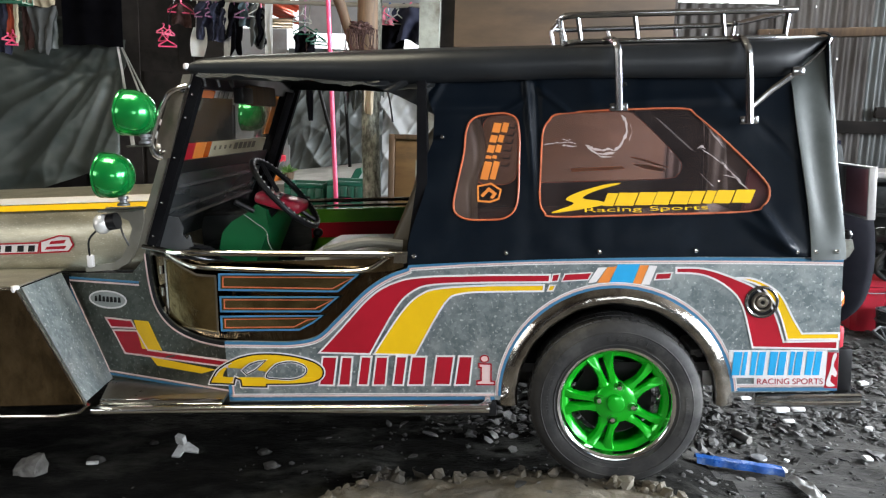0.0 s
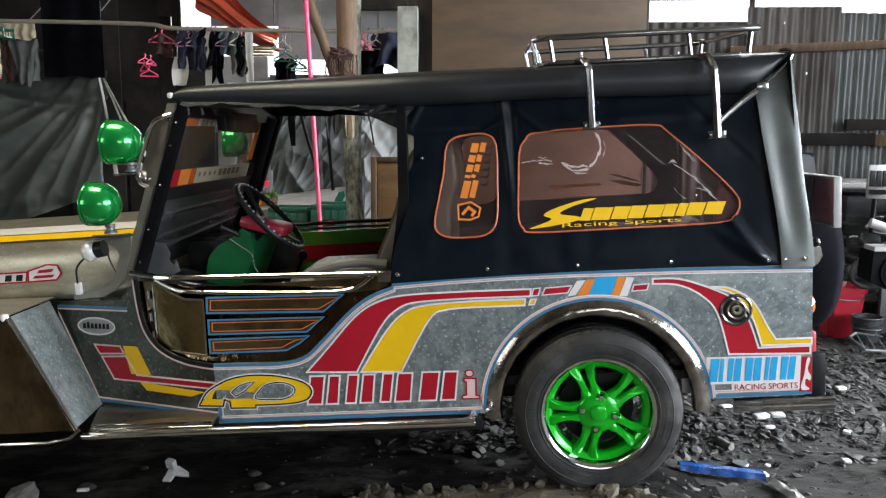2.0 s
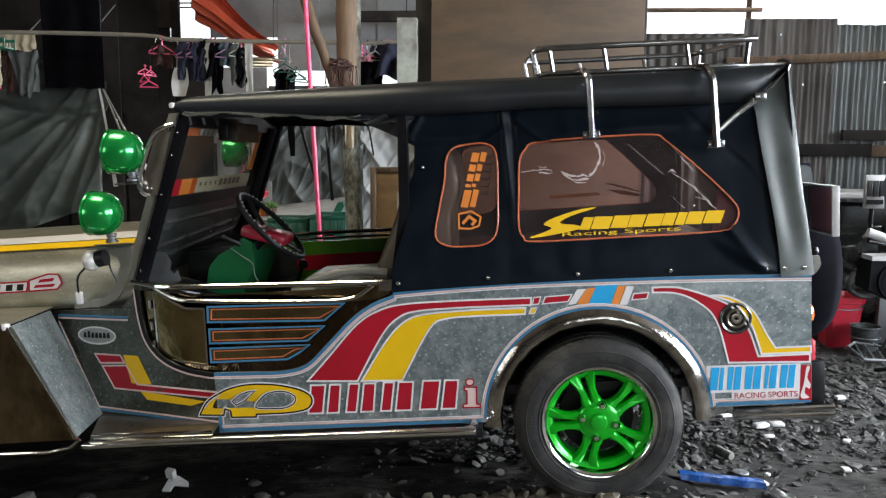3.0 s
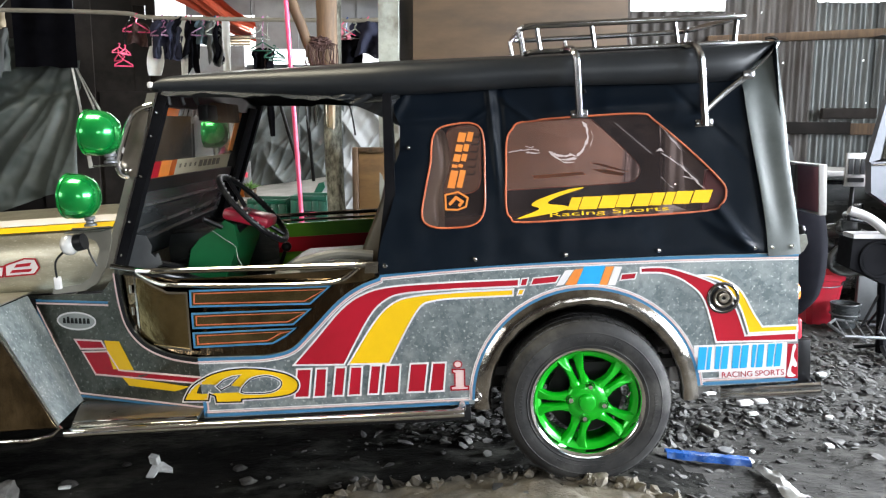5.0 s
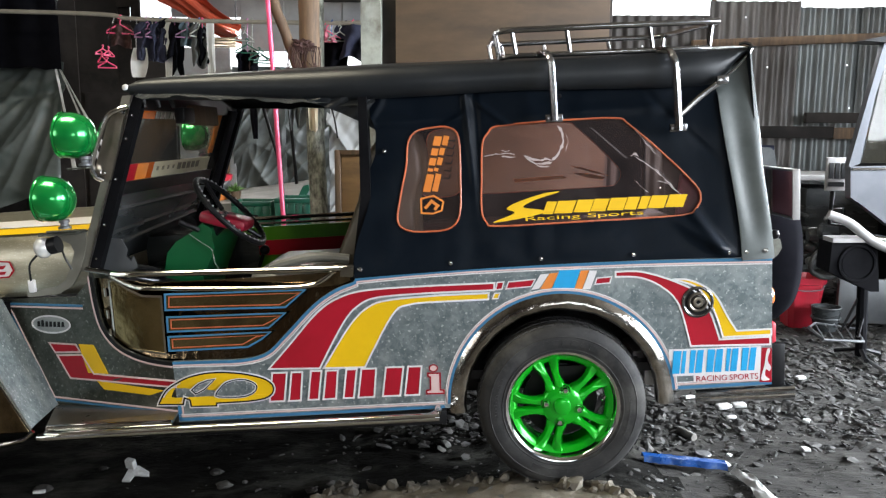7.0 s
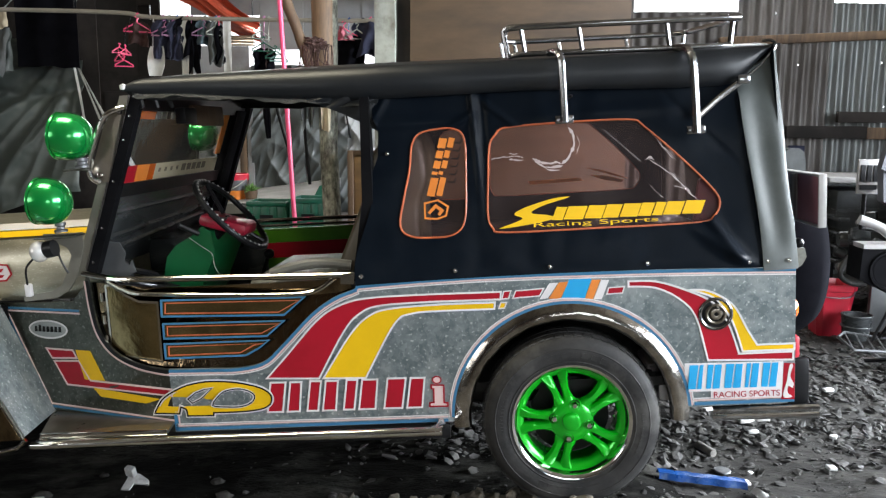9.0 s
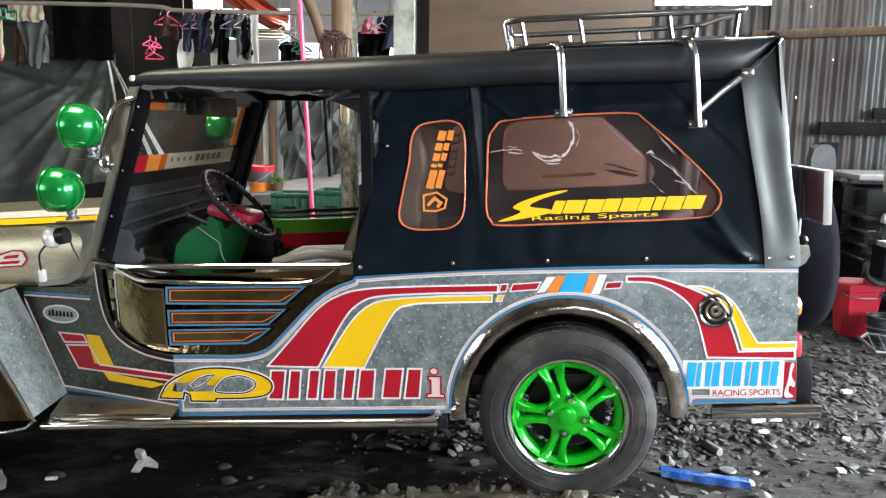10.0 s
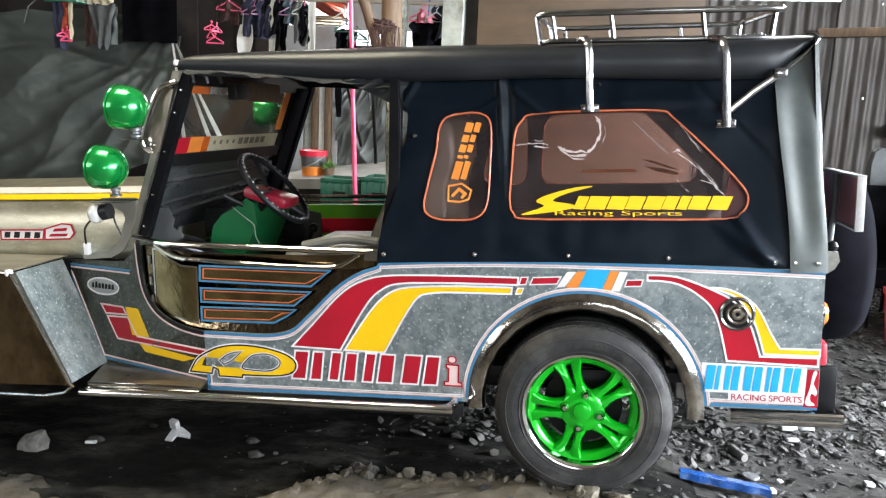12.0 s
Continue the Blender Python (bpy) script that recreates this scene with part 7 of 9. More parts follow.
def build_interior():
    # driver's side
    bm = bmesh.new()
    M = Matrix.Translation((-1.197, 0.35, 0.706)) @ Matrix.Rotation(radians(2), 4, "Z") @ Matrix.Rotation(radians(49), 4, "Y")
    ring = [M @ Vector((0.168 * math.cos(2 * math.pi * i / 40), 0.168 * math.sin(2 * math.pi * i / 40), 0)) for i in range(40)]
    tube(bm, ring, 0.0115, 10, True)
    st = part("steering_wheel", bm, BLACK, jeep, "black steering wheel with laced rim")
    bm = bmesh.new()
    for i in range(40):
        p = M @ Vector((0.168 * math.cos(2 * math.pi * (i + 0.5) / 40), 0.168 * math.sin(2 * math.pi * (i + 0.5) / 40), 0.0105))
        bmesh.ops.create_icosphere(bm, subdivisions=1, radius=0.0052, matrix=Matrix.Translation(p))
    tagged(part("rim_lacing", bm, PALEPLASTIC, st), kind="stuff")
    for a in (20, 160, 270):
        bm = bmesh.new()
        tube(bm, [M @ Vector((0.03 * math.cos(radians(a)), 0.03 * math.sin(radians(a)), -0.02)), M @ Vector((0.168 * math.cos(radians(a)), 0.168 * math.sin(radians(a)), 0))], 0.009, 8)
        part("wheel_spoke", bm, BLACK, st)
    bm = bmesh.new()
    box(bm, -0.090, 0.090, -0.075, 0.075, -0.024, 0.022, 0.016, Matrix.Translation((-1.215, 0.36, 0.674)) @ Matrix.Rotation(radians(17), 4, "Y"))
    part("wheel_boss", bm, CRIMSON, st, "bright red wheel boss pad")
    bm = bmesh.new()
    tube(bm, [(-1.205, 0.36, 0.69), (-1.60, 0.36, 0.34)], 0.022, 10)
    part("steering_column", bm, BLACK, jeep)
    bm = bmesh.new()
    prism(bm, [(-1.475, 0.42), (-1.452, 0.515), (-1.439, 0.565), (-1.40, 0.607), (-1.333, 0.641), (-1.296, 0.672), (-1.264, 0.65), (-1.256, 0.575), (-1.315, 0.45), (-1.33, 0.40)], 0.30, 0.62)
    bmesh.ops.bevel(bm, geom=[e for e in bm.edges if e.is_boundary or e.calc_face_angle(0) > 0.6], offset=0.012, segments=2, affect="EDGES")
    part("dash_cover", bm, DARKGREEN, jeep, "glossy green dashboard cover")
    bm = bmesh.new()
    tube(bm, spline([(-1.345, 0.29, 0.635), (-1.30, 0.287, 0.60), (-1.262, 0.285, 0.57), (-1.255, 0.285, 0.52), (-1.23, 0.285, 0.48)], 5), 0.0018, 6)
    part("dash_cable", bm, GREYTIMBER, jeep)
    bm = bmesh.new()
    tube(bm, [(-1.31, 0.30, 0.645), (-1.365, 0.26, 0.685)], 0.010, 8)
    part("stalk_switch", bm, BLACK, jeep)
    # inner far cowl and dash shelf
    bm = bmesh.new()
    box(bm, -1.66, -1.45, 0.62, 1.25, 0.46, 0.60, 0.02)
    part("dash_shelf", bm, GREYINNER, jeep)
    bm = bmesh.new()
    prism(bm, [(-1.69, 0.14), (-1.35, 0.14), (-1.35, 0.5), (-1.50, 0.53), (-1.68, 0.55)], WIDTH - 0.16, WIDTH - 0.15)
    part("inner_cowl", bm, GREYINNER, jeep)
    for k in range(7):
        r = random.Random(k)
        bm = bmesh.new()
        tube(bm, spline([(-1.63 + 0.012 * k, 0.20 + 0.012 * k, 0.56), (-1.60 + r.uniform(-0.02, 0.05), 0.20 + r.uniform(0, 0.05), 0.52 + r.uniform(-0.02, 0.03)), (-1.52 + r.uniform(-0.03, 0.05), 0.22 + r.uniform(0, 0.06), 0.48 + r.uniform(-0.03, 0.03)), (-1.44 + r.uniform(-0.02, 0.04), 0.30, 0.45)], 5), 0.006 + 0.003 * (k % 3), 7)
        part("wire", bm, BLACK if k % 3 else GREYINNER, jeep)
    # front seat
    bm = bmesh.new()
    box(bm, -1.10, -0.70, 0.12, 0.68, 0.36, 0.50, 0.05)
    part("seat_cushion", bm, VINYLSEAT, jeep, "cream vinyl front seat cushion", smooth=70)
    bm = bmesh.new()
    o = [tuple(p) for p in spline([(-0.80, 0.44), (-0.772, 0.53), (-0.68, 0.73), (-0.655, 0.84), (-0.60, 0.94), (-0.52, 0.972), (-0.455, 0.95), (-0.438, 0.82), (-0.47, 0.73), (-0.475, 0.60), (-0.48, 0.44)], 3)]
    cx, cz = sum(p[0] for p in o) / len(o), sum(p[1] for p in o) / len(o)
    rings = [[bm.verts.new((cx + (x - cx) * k, y, cz + (z - cz) * k)) for x, z in o] for y, k in ((0.15, 0.80), (0.158, 0.93), (0.185, 1.0), (0.605, 1.0), (0.632, 0.93), (0.64, 0.80))]
    for p, q in zip(rings, rings[1:]):
        for i in range(len(o)):
            bm.faces.new((p[i], p[(i + 1) % len(o)], q[(i + 1) % len(o)], q[i]))
    bm.faces.new(rings[0])
    bm.faces.new(rings[-1][::-1])
    part("seat_back", bm, KHAKIVINYL, jeep, "khaki vinyl front seat back", smooth=60)
    bm = bmesh.new()
    prism(bm, [(-0.74, 0.44), (-0.64, 0.44), (-0.62, 0.66), (-0.66, 0.70), (-0.70, 0.68)], 0.75, 1.30)
    part("seat_back", bm, VINYL, jeep)
    bm = bmesh.new()
    tube(bm, spline([(-1.0, 0.13, 0.515), (-0.85, 0.12, 0.545), (-0.72, 0.13, 0.53)], 5), 0.018, 10)
    part("seat_piping", bm, VINYLSEAT, jeep)
    # far door and rail
    bm = bmesh.new()
    prism(bm, [(-1.45, 0.20), (-0.66, 0.20), (-0.66, 0.536), (-1.45, 0.536)], WIDTH - 0.10, WIDTH - 0.08)
    fd = part("far_door_trim", bm, SEATGREEN, jeep, "lime green far door trim with a red band")
    bm = bmesh.new()
    prism(bm, [(-1.45, 0.39), (-0.66, 0.395), (-0.66, 0.470), (-1.45, 0.466)], WIDTH - 0.106, WIDTH - 0.101)
    part("red_trim_band", bm, RED, fd)
    bm = bmesh.new()
    tube(bm, [(-1.6, WIDTH - 0.10, 0.580), (-0.66, WIDTH - 0.08, 0.575)], 0.010, 8)
    tube(bm, [(-1.6, WIDTH - 0.10, 0.553), (-0.66, WIDTH - 0.08, 0.548)], 0.007, 8)
    part("far_door_rail", bm, STEEL, fd)
    # benches in the back
    for y0, y1 in ((0.06, 0.42), (WIDTH - 0.42, WIDTH - 0.06)):
        bm = bmesh.new()
        box(bm, -0.58, 0.66, y0, y1, 0.42, 0.52, 0.03)
        part("bench_cushion", bm, REDCLOTH, jeep, "dark red bench cushion")
    # gear lever
    bm = bmesh.new()
    tube(bm, spline([(-1.25, 0.66, 0.13), (-1.22, 0.66, 0.35), (-1.16, 0.64, 0.50)], 5), 0.008, 8)
    bmesh.ops.create_icosphere(bm, subdivisions=2, radius=0.022, matrix=Matrix.Translation((-1.155, 0.64, 0.51)))
    part("gear_lever", bm, BLACK, jeep)


build_interior()


# ---- laundry and cloths at the back ----
def cloth(name, x0, x1, z0, z1, y, material, label, category="cloth", folds=5, depth=0.02, ragged=0.03, seed=0, group="", taper=0.0, pole=False, shoulder=0.0):
    bm = bmesh.new()
    def f(u, v):
        w = 1 - taper * (1 - v)
        x = (x0 + x1) / 2 + (x1 - x0) * (u - 0.5) * w
        z = z1 + (z0 - z1) * (1 - v)
        z += ragged * (1 - v) * noise.noise((u * 4, seed, 0.5)) + 0.3 * ragged * math.sin(u * math.pi) * v * -1
        if pole:
            z += (pole_z(x) + 0.018 - z1) * v
            z -= shoulder * abs(2 * u - 1) ** 2 * v
        d = depth * ((0.05 if pole else 0.35) + 0.65 * (1 - v)) * math.sin(u * folds * 6.283 + 2 * noise.noise((u * 2, v * 2, seed)))
        d += depth * 0.8 * noise.noise((u * 5, v * 4, seed + 3.0)) * ((1 - v) if pole else 1)
        return (x, y + d, z)
    sheet(bm, f, max(12, folds * 8), 14, 0.004)
    return solid(name, bm, material, label, category, group, smooth=60)


def pole_z(x):
    return float(np.interp(x, (-6.15, -2.87, -2.30, -0.87, -0.45), (2.20, 2.144, 2.099, 2.075, 2.088)))


bm = bmesh.new()
tube(bm, spline([(-6.15, 6.1, 2.20), (-2.87, 6.1, 2.144), (-2.30, 6.1, 2.099), (-0.87, 6.1, 2.075), (-0.45, 6.1, 2.088)], 6), 0.017, 10)
solid("drying_pole", bm, BAMBOO, "long weathered bamboo drying pole hung with laundry", "pole")
for x in (-2.95, -1.56, -0.52):
    bm = bmesh.new()
    tube(bm, [(x, 6.1, pole_z(x) - 0.01), (x + 0.02, 6.1, 3.62)], 0.004, 6)
    solid("pole_cord", bm, BLACK, "dark cord holding up the drying pole", "cord", "pole cords")
cloth("black_curtain", -3.62, -3.10, 1.745, 3.5, 6.42, BLACKCLOTH, "large black cloth hanging down over the tarpaulin", "curtain", 2, 0.016, 0.02, 1)
cloth("tan_shorts", -3.79, -3.49, 2.02, 2.20, 6.1, TANCLOTH, "cream shorts drying on the bamboo pole", "shorts", 4, 0.02, 0.02, 2, pole=True)
cloth("grey_shirt", -3.76, -3.51, 1.66, 2.03, 6.16, GREYCLOTH, "silver-grey garment that hangs to a point", "garment", 2, 0.03, 0.05, 3, taper=0.7)
cloth("dark_garment", -3.82, -3.73, 1.70, 2.03, 6.19, RAGCLOTH, "dark brown garment hanging in the shade", "garment", 1, 0.03, 0.06, 4)
def garment(name, x, w, h, turn, material, label, seed, sleeve=0.16, drop=0.03):
    """A shirt or top that hangs from the pole, turned about its hook."""
    bm = bmesh.new()
    top = pole_z(x) - drop
    def half(v):
        if v < 0.10:
            return 0.18 + 2.6 * v
        if v < 0.34:
            return 0.44 + sleeve * math.sin((v - 0.10) / 0.24 * math.pi) ** 0.7
        return 0.42 + 0.06 * noise.noise((v * 3, seed, 0)) + 0.05 * v
    def f(u, v):
        d = 1 - v
        s = (2 * u - 1) * half(d) * w
        z = top - h * d + 0.05 * h * abs(2 * u - 1) * (1 if d < 0.1 else 0) + h * d * 0.16 * noise.noise((u * 2.5, seed, 1.5))
        bend = 0.05 * w / 0.2 * math.sin(u * 9 + seed + 3 * d) * (0.2 + d) + 0.035 * noise.noise((u * 4, d * 4, seed))
        return (x + s * math.cos(turn) - bend * math.sin(turn), 6.10 + s * math.sin(turn) + bend * math.cos(turn), z)
    sheet(bm, f, 22, 22, 0.004)
    ob = thing(name, label, name, "laundry on the pole")
    part("fabric", bm, material, ob, smooth=60)
    bm = bmesh.new()
    tube(bm, spline([(x, 6.10, top - 0.02), (x, 6.10, top + drop * 0.6), (x + 0.012, 6.092, top + drop + 0.018), (x, 6.085, top + drop + 0.005)], 4), 0.005, 6)
    part("hook", bm, (PINKPLASTIC, PURPLEPLASTIC, GREYTIMBER, BLUEPLASTIC)[seed % 4], ob)


for i, (nm, x, w, h, drop, tn, mt, lab) in enumerate((
        ("garment", -2.455, 0.13, 0.17, 0.05, 0.3, RAGCLOTH, "small brown-grey cap-shaped cloth on a pink hanger"), ("shirt", -2.255, 0.13, 0.26, 0.03, 0.5, NAVYCLOTH, "navy shirt bunched on a mauve hanger"),
        ("shirt", -2.205, 0.15, 0.29, 0.02, 0.2, NAVYCLOTH, "dark navy child's shirt on a mauve hanger"), ("shirt", -2.145, 0.12, 0.27, 0.03, 0.7, NAVYCLOTH, "dark blue top on a mauve hanger"),
        ("shirt", -2.065, 0.15, 0.30, 0.0, 0.15, BLACKCLOTH, "black shirt slung over the drying pole"), ("garment", -2.03, 0.08, 0.38, 0.02, 0.6, BLACKCLOTH, "narrow black garment hanging from the pole"),
        ("garment", -1.93, 0.10, 0.17, 0.02, 0.3, BLUEGREYCLOTH, "dull blue garment bunched on the pole"), ("garment", -1.845, 0.10, 0.30, 0.03, 0.6, GREYCLOTH, "grey striped garment on a wire hanger"),
        ("garment", -1.82, 0.07, 0.27, 0.06, 1.0, BLACKCLOTH, "thin black strap top on the drying pole"),
        ("shirt", -1.475, 0.13, 0.20, 0.22, 0.3, BLACKCLOTH, "black and red shirt hung low on a green hanger"), ("garment", -1.44, 0.06, 0.17, 0.24, 0.9, RAGCLOTH, "dark red strip beside the black shirt"),
        ("shirt", -0.825, 0.21, 0.25, 0.12, 0.1, BLACKCLOTH, "black shirt on a pink hanger"), ("garment", -0.665, 0.20, 0.27, 0.0, 0.05, NAVYCLOTH, "navy trousers folded over the pole"))):
    garment(nm, x, w * 1.3, h, tn, mt, lab, i, 0.10, drop)
bm = bmesh.new()
def pink(u, v):
    return (-0.845 + 0.115 * (u - 0.5) * (1.2 - 0.5 * v), 6.05 + 0.02 * math.sin(u * 14) + 0.015 * math.sin(v * 9), 1.925 + 0.11 * v * (0.7 + 0.3 * math.sin(u * 5 + 1)))
sheet(bm, pink, 16, 8, 0.004)
solid("pink_rag", bm, PINKCLOTH, "crumpled pink rag over the black shirt's hanger", "rag", smooth=60)
bm = bmesh.new()
sheet(bm, lambda u, v: (-2.315 + (0.075 + 0.03 * math.sin(v * 3.1)) * (u - 0.5) * 1.3 + 0.02 * v, 6.06 + 0.02 * math.sin(u * 3.1), 1.66 + 0.22 * v), 8, 12, 0.004)
tube(bm, [(-2.33, 6.07, 1.87), (-2.325, 6.09, 2.10), (-2.28, 6.07, 1.87)], 0.003, 6)
solid("face_mask", bm, WHITECLOTH, "white cloth mask hanging from the drying pole", "mask")
for i, x in enumerate((-2.12, -1.79)):
    cloth("white_strip", x, x + 0.06, 1.58, 2.09, 6.10, WHITECLOTH, "narrow white cloth strip on the pole", "cloth", 1, 0.01, 0.06, 30 + i, "laundry on the pole", pole=True)


def hanger(x, y, z, s, turn, material, label):
    bm = bmesh.new()
    M = Matrix.Translation((x, y, z)) @ Matrix.Rotation(turn, 4, "Z")
    tube(bm, [M @ Vector(p) for p in ((0, 0, 0), (-0.19 * s, 0, -0.11 * s), (-0.20 * s, 0, -0.14 * s), (0.20 * s, 0, -0.14 * s), (0.19 * s, 0, -0.11 * s))], 0.0055, 6, True)
    tube(bm, [M @ Vector(p) for p in spline([(0, 0, 0), (0, 0, 0.04 * s), (0.025 * s, 0, 0.07 * s), (0.0, 0, 0.095 * s), (-0.022 * s, 0, 0.075 * s)], 4)], 0.0045, 6)
    solid("clothes_hanger", bm, material, label, "hanger", "clothes hangers")


for x, y, z, s, tn, mt, lab in ((-2.525, 5.93, 1.86, 0.30, 0.9, PINKPLASTIC, "pink plastic hanger in a bunch"), (-2.49, 5.95, 1.85, 0.30, 1.3, PINKPLASTIC, "pink plastic hanger in a bunch"),
                                (-2.545, 5.95, 1.81, 0.34, -0.7, PINKPLASTIC, "pink plastic hanger in a bunch"), (-2.515, 5.97, 1.77, 0.34, 0.3, PINKPLASTIC, "pink plastic hanger in a bunch"),
                                (-2.455, 6.09, 2.06, 0.5, 0.5, PINKPLASTIC, "pink plastic hanger with a garment"), (-2.17, 6.09, 2.03, 0.5, 0.9, PURPLEPLASTIC, "mauve plastic hanger on the pole"),
                                (-2.24, 6.09, 2.03, 0.5, 0.4, PURPLEPLASTIC, "mauve plastic hanger on the pole"), (-1.93, 6.09, 2.03, 0.5, 0.7, PURPLEPLASTIC, "mauve plastic hanger on the pole"),
                                (-1.845, 6.09, 2.03, 0.45, 1.0, GREYTIMBER, "grey plastic hanger on the pole"), (-1.49, 6.08, 2.00, 0.45, 0.9, GREYTIMBER, "grey wire hanger on the pole"), (-1.47, 6.07, 1.91, 0.45, 0.2, CRATEGREEN, "green plastic hanger with a dark shirt"), (-1.38, 6.07, 1.85, 0.40, 0.4, CRATEGREEN, "green plastic hanger in a bunch"), (-1.36, 6.09, 1.83, 0.40, 0.8, CRATEGREEN, "green plastic hanger in a bunch"),
                                (-0.86, 6.09, 2.02, 0.55, 0.25, PINKPLASTIC, "pink plastic hanger with a black shirt"), (-0.76, 6.09, 2.01, 0.5, 0.6, GREYTIMBER, "grey wire hanger on the pole")):
    hanger(x, y, z, s, tn, mt, lab)


bm = bmesh.new()
tube(bm, [(-2.50, 6.10, pole_z(-2.5)), (-2.50, 5.97, 1.95), (-2.495, 5.95, 1.83)], 0.004, 6)
solid("hanger_cord", bm, BLACK, "cord that gathers a bunch of hangers", "cord")


def build_tarp():
    t = thing("tarpaulin", "draped grey-green tarpaulin tied up with ropes", "tarpaulin")
    bm = bmesh.new()
    def f(u, v):
        x = -5.6 + 2.42 * u
        top = 2.02 - 0.20 * smoothstep(0.78, 1.0, u) + 0.05 * noise.noise((u * 6, 0, 0))
        bot = 0.45 + 0.28 * smoothstep(0.55, 1.0, u)
        z = bot + (top - bot) * v
        # drapes that fan out from the upper right corner
        a = math.atan2(2.0 - z, -3.2 - x)
        rr = math.hypot(2.0 - z, -3.2 - x)
        d = (0.055 * abs(math.sin(a * 8 + 1.2 * noise.noise((rr * 1.2, 0, 4)))) + 0.022 * abs(math.sin(a * 19 + rr * 1.5))) * smoothstep(0.1, 0.8, rr)
        d += 0.05 * noise.noise((x * 1.6, z * 2.2, 0)) + 0.018 * abs(noise.noise((x * 3 + z, z * 5, 2))) + 0.008 * abs(noise.noise((x * 9, z * 11, 2)))
        d += 0.035 * math.sin((z + 0.16 * (x + 3.2) ** 2) * 21) * smoothstep(1.0, 0.5, z)
        d += 0.05 * math.exp(-((z - 1.62 + 0.1 * math.sin(x * 3)) / 0.05) ** 2)
        return (x, 6.62 + d - 0.25 * (1 - v), z)
    sheet(bm, f, 170, 100, 0.004)
    part("tarp_sheet", bm, TARP, t, smooth=60)
    for x in (-5.4, -4.75, -4.1, -3.5):
        bm = bmesh.new()
        tube(bm, [(x, 6.62, 1.90), (x + 0.02, 6.66, 2.05), (x + 0.05, 7.40, 2.6)], 0.006, 6)
        part("tie_rope", bm, GREYTIMBER, t)
    # Dark sheet standing in for the black shade below the hem.
    bm = bmesh.new()
    sheet(bm, lambda u, v: (-5.6 + 2.42 * u, 6.50 + 0.05 * noise.noise((u * 9, v, 0)), 0.02 + 0.45 * v), 20, 4, 0.01)
    part("stored_boards", bm, DARKBOARD, t, "dark sheet painted in for the shade under the tarpaulin")
    for k, (a, b) in enumerate((((-3.17, 6.45, 1.78), (-3.0, 6.35, 0.93)), ((-3.15, 6.45, 1.78), (-2.76, 6.35, 0.95)), ((-3.14, 6.45, 1.77), (-2.66, 6.35, 0.95)))):
        bm = bmesh.new()
        A, B = Vector(a), Vector(b)
        def strip(u, v):
            p = A.lerp(B, v)
            return (p.x + 0.030 * (u - 0.5) * (0.4 + 0.9 * v), p.y + 0.015 * math.sin(v * 4 + k + u), p.z)
        sheet(bm, strip, 3, 16, 0.003)
        part("tie_strip", bm, WHITECLOTH, t, "pale cloth strip")


build_tarp()

# cloth scrap over the top of the tarpaulin
cloth("grey_rag", -3.86, -3.62, 1.72, 2.03, 6.35, TARP, "crumpled grey rag over the tarpaulin", "rag", 2, 0.04, 0.06, 51)
cloth("orange_towel", -3.29, -3.225, 1.69, 1.93, 5.2, ORANGERED, "narrow orange-red towel clipped to a green rack", "towel", 2, 0.02, 0.02, 52)
cloth("tan_towel", -3.226, -3.190, 1.67, 1.93, 5.17, TANCLOTH, "tan strip of cloth clipped to a green rack", "towel", 1, 0.02, 0.02, 53, taper=0.3)
cloth("dark_towel", -3.385, -3.29, 1.59, 1.93, 5.22, NAVYCLOTH, "dark navy towel clipped to a green rack", "towel", 1, 0.03, 0.02, 54)
rack_ob = thing("peg_rack", "green plastic drying rack with open bars", "rack", m=Matrix.Translation((-3.262, 5.2, 1.955)))
for k in range(2):
    for yy in (-0.06, 0.06):
        bm = bmesh.new()
        box(bm, -0.125, 0.125, yy - 0.006, yy + 0.006, -0.042 + 0.055 * k, -0.022 + 0.055 * k, 0.003)
        part("rail", bm, CRATEGREEN, rack_ob)
for k in range(7):
    for yy in (-0.06, 0.06):
        bm = bmesh.new()
        box(bm, -0.120 + 0.040 * k - 0.004, -0.120 + 0.040 * k + 0.004, yy - 0.004, yy + 0.004, -0.024, 0.016)
        part("upright", bm, CRATEGREEN, rack_ob)
for k in range(5):
    bm = bmesh.new()
    box(bm, -0.115 + 0.057 * k - 0.004, -0.115 + 0.057 * k + 0.004, -0.056, 0.056, -0.036, -0.026)
    part("cross_bar", bm, CRATEGREEN, rack_ob)
for x, z, q in ((-3.262, 1.705, 0.9), (-3.225, 1.725, -0.5), (-3.235, 1.675, 0.2)):
    hanger(x, 5.15, z, 0.20, q, PINKPLASTIC, "small red-pink plastic hanger below the rack")
bm = bmesh.new()
tube(bm, [(-3.27, 5.2, 1.95), (-3.27, 5.2, 3.62)], 0.004, 6)
solid("rail_cord", bm, BLACK, "dark cord holding the peg rail", "cord")


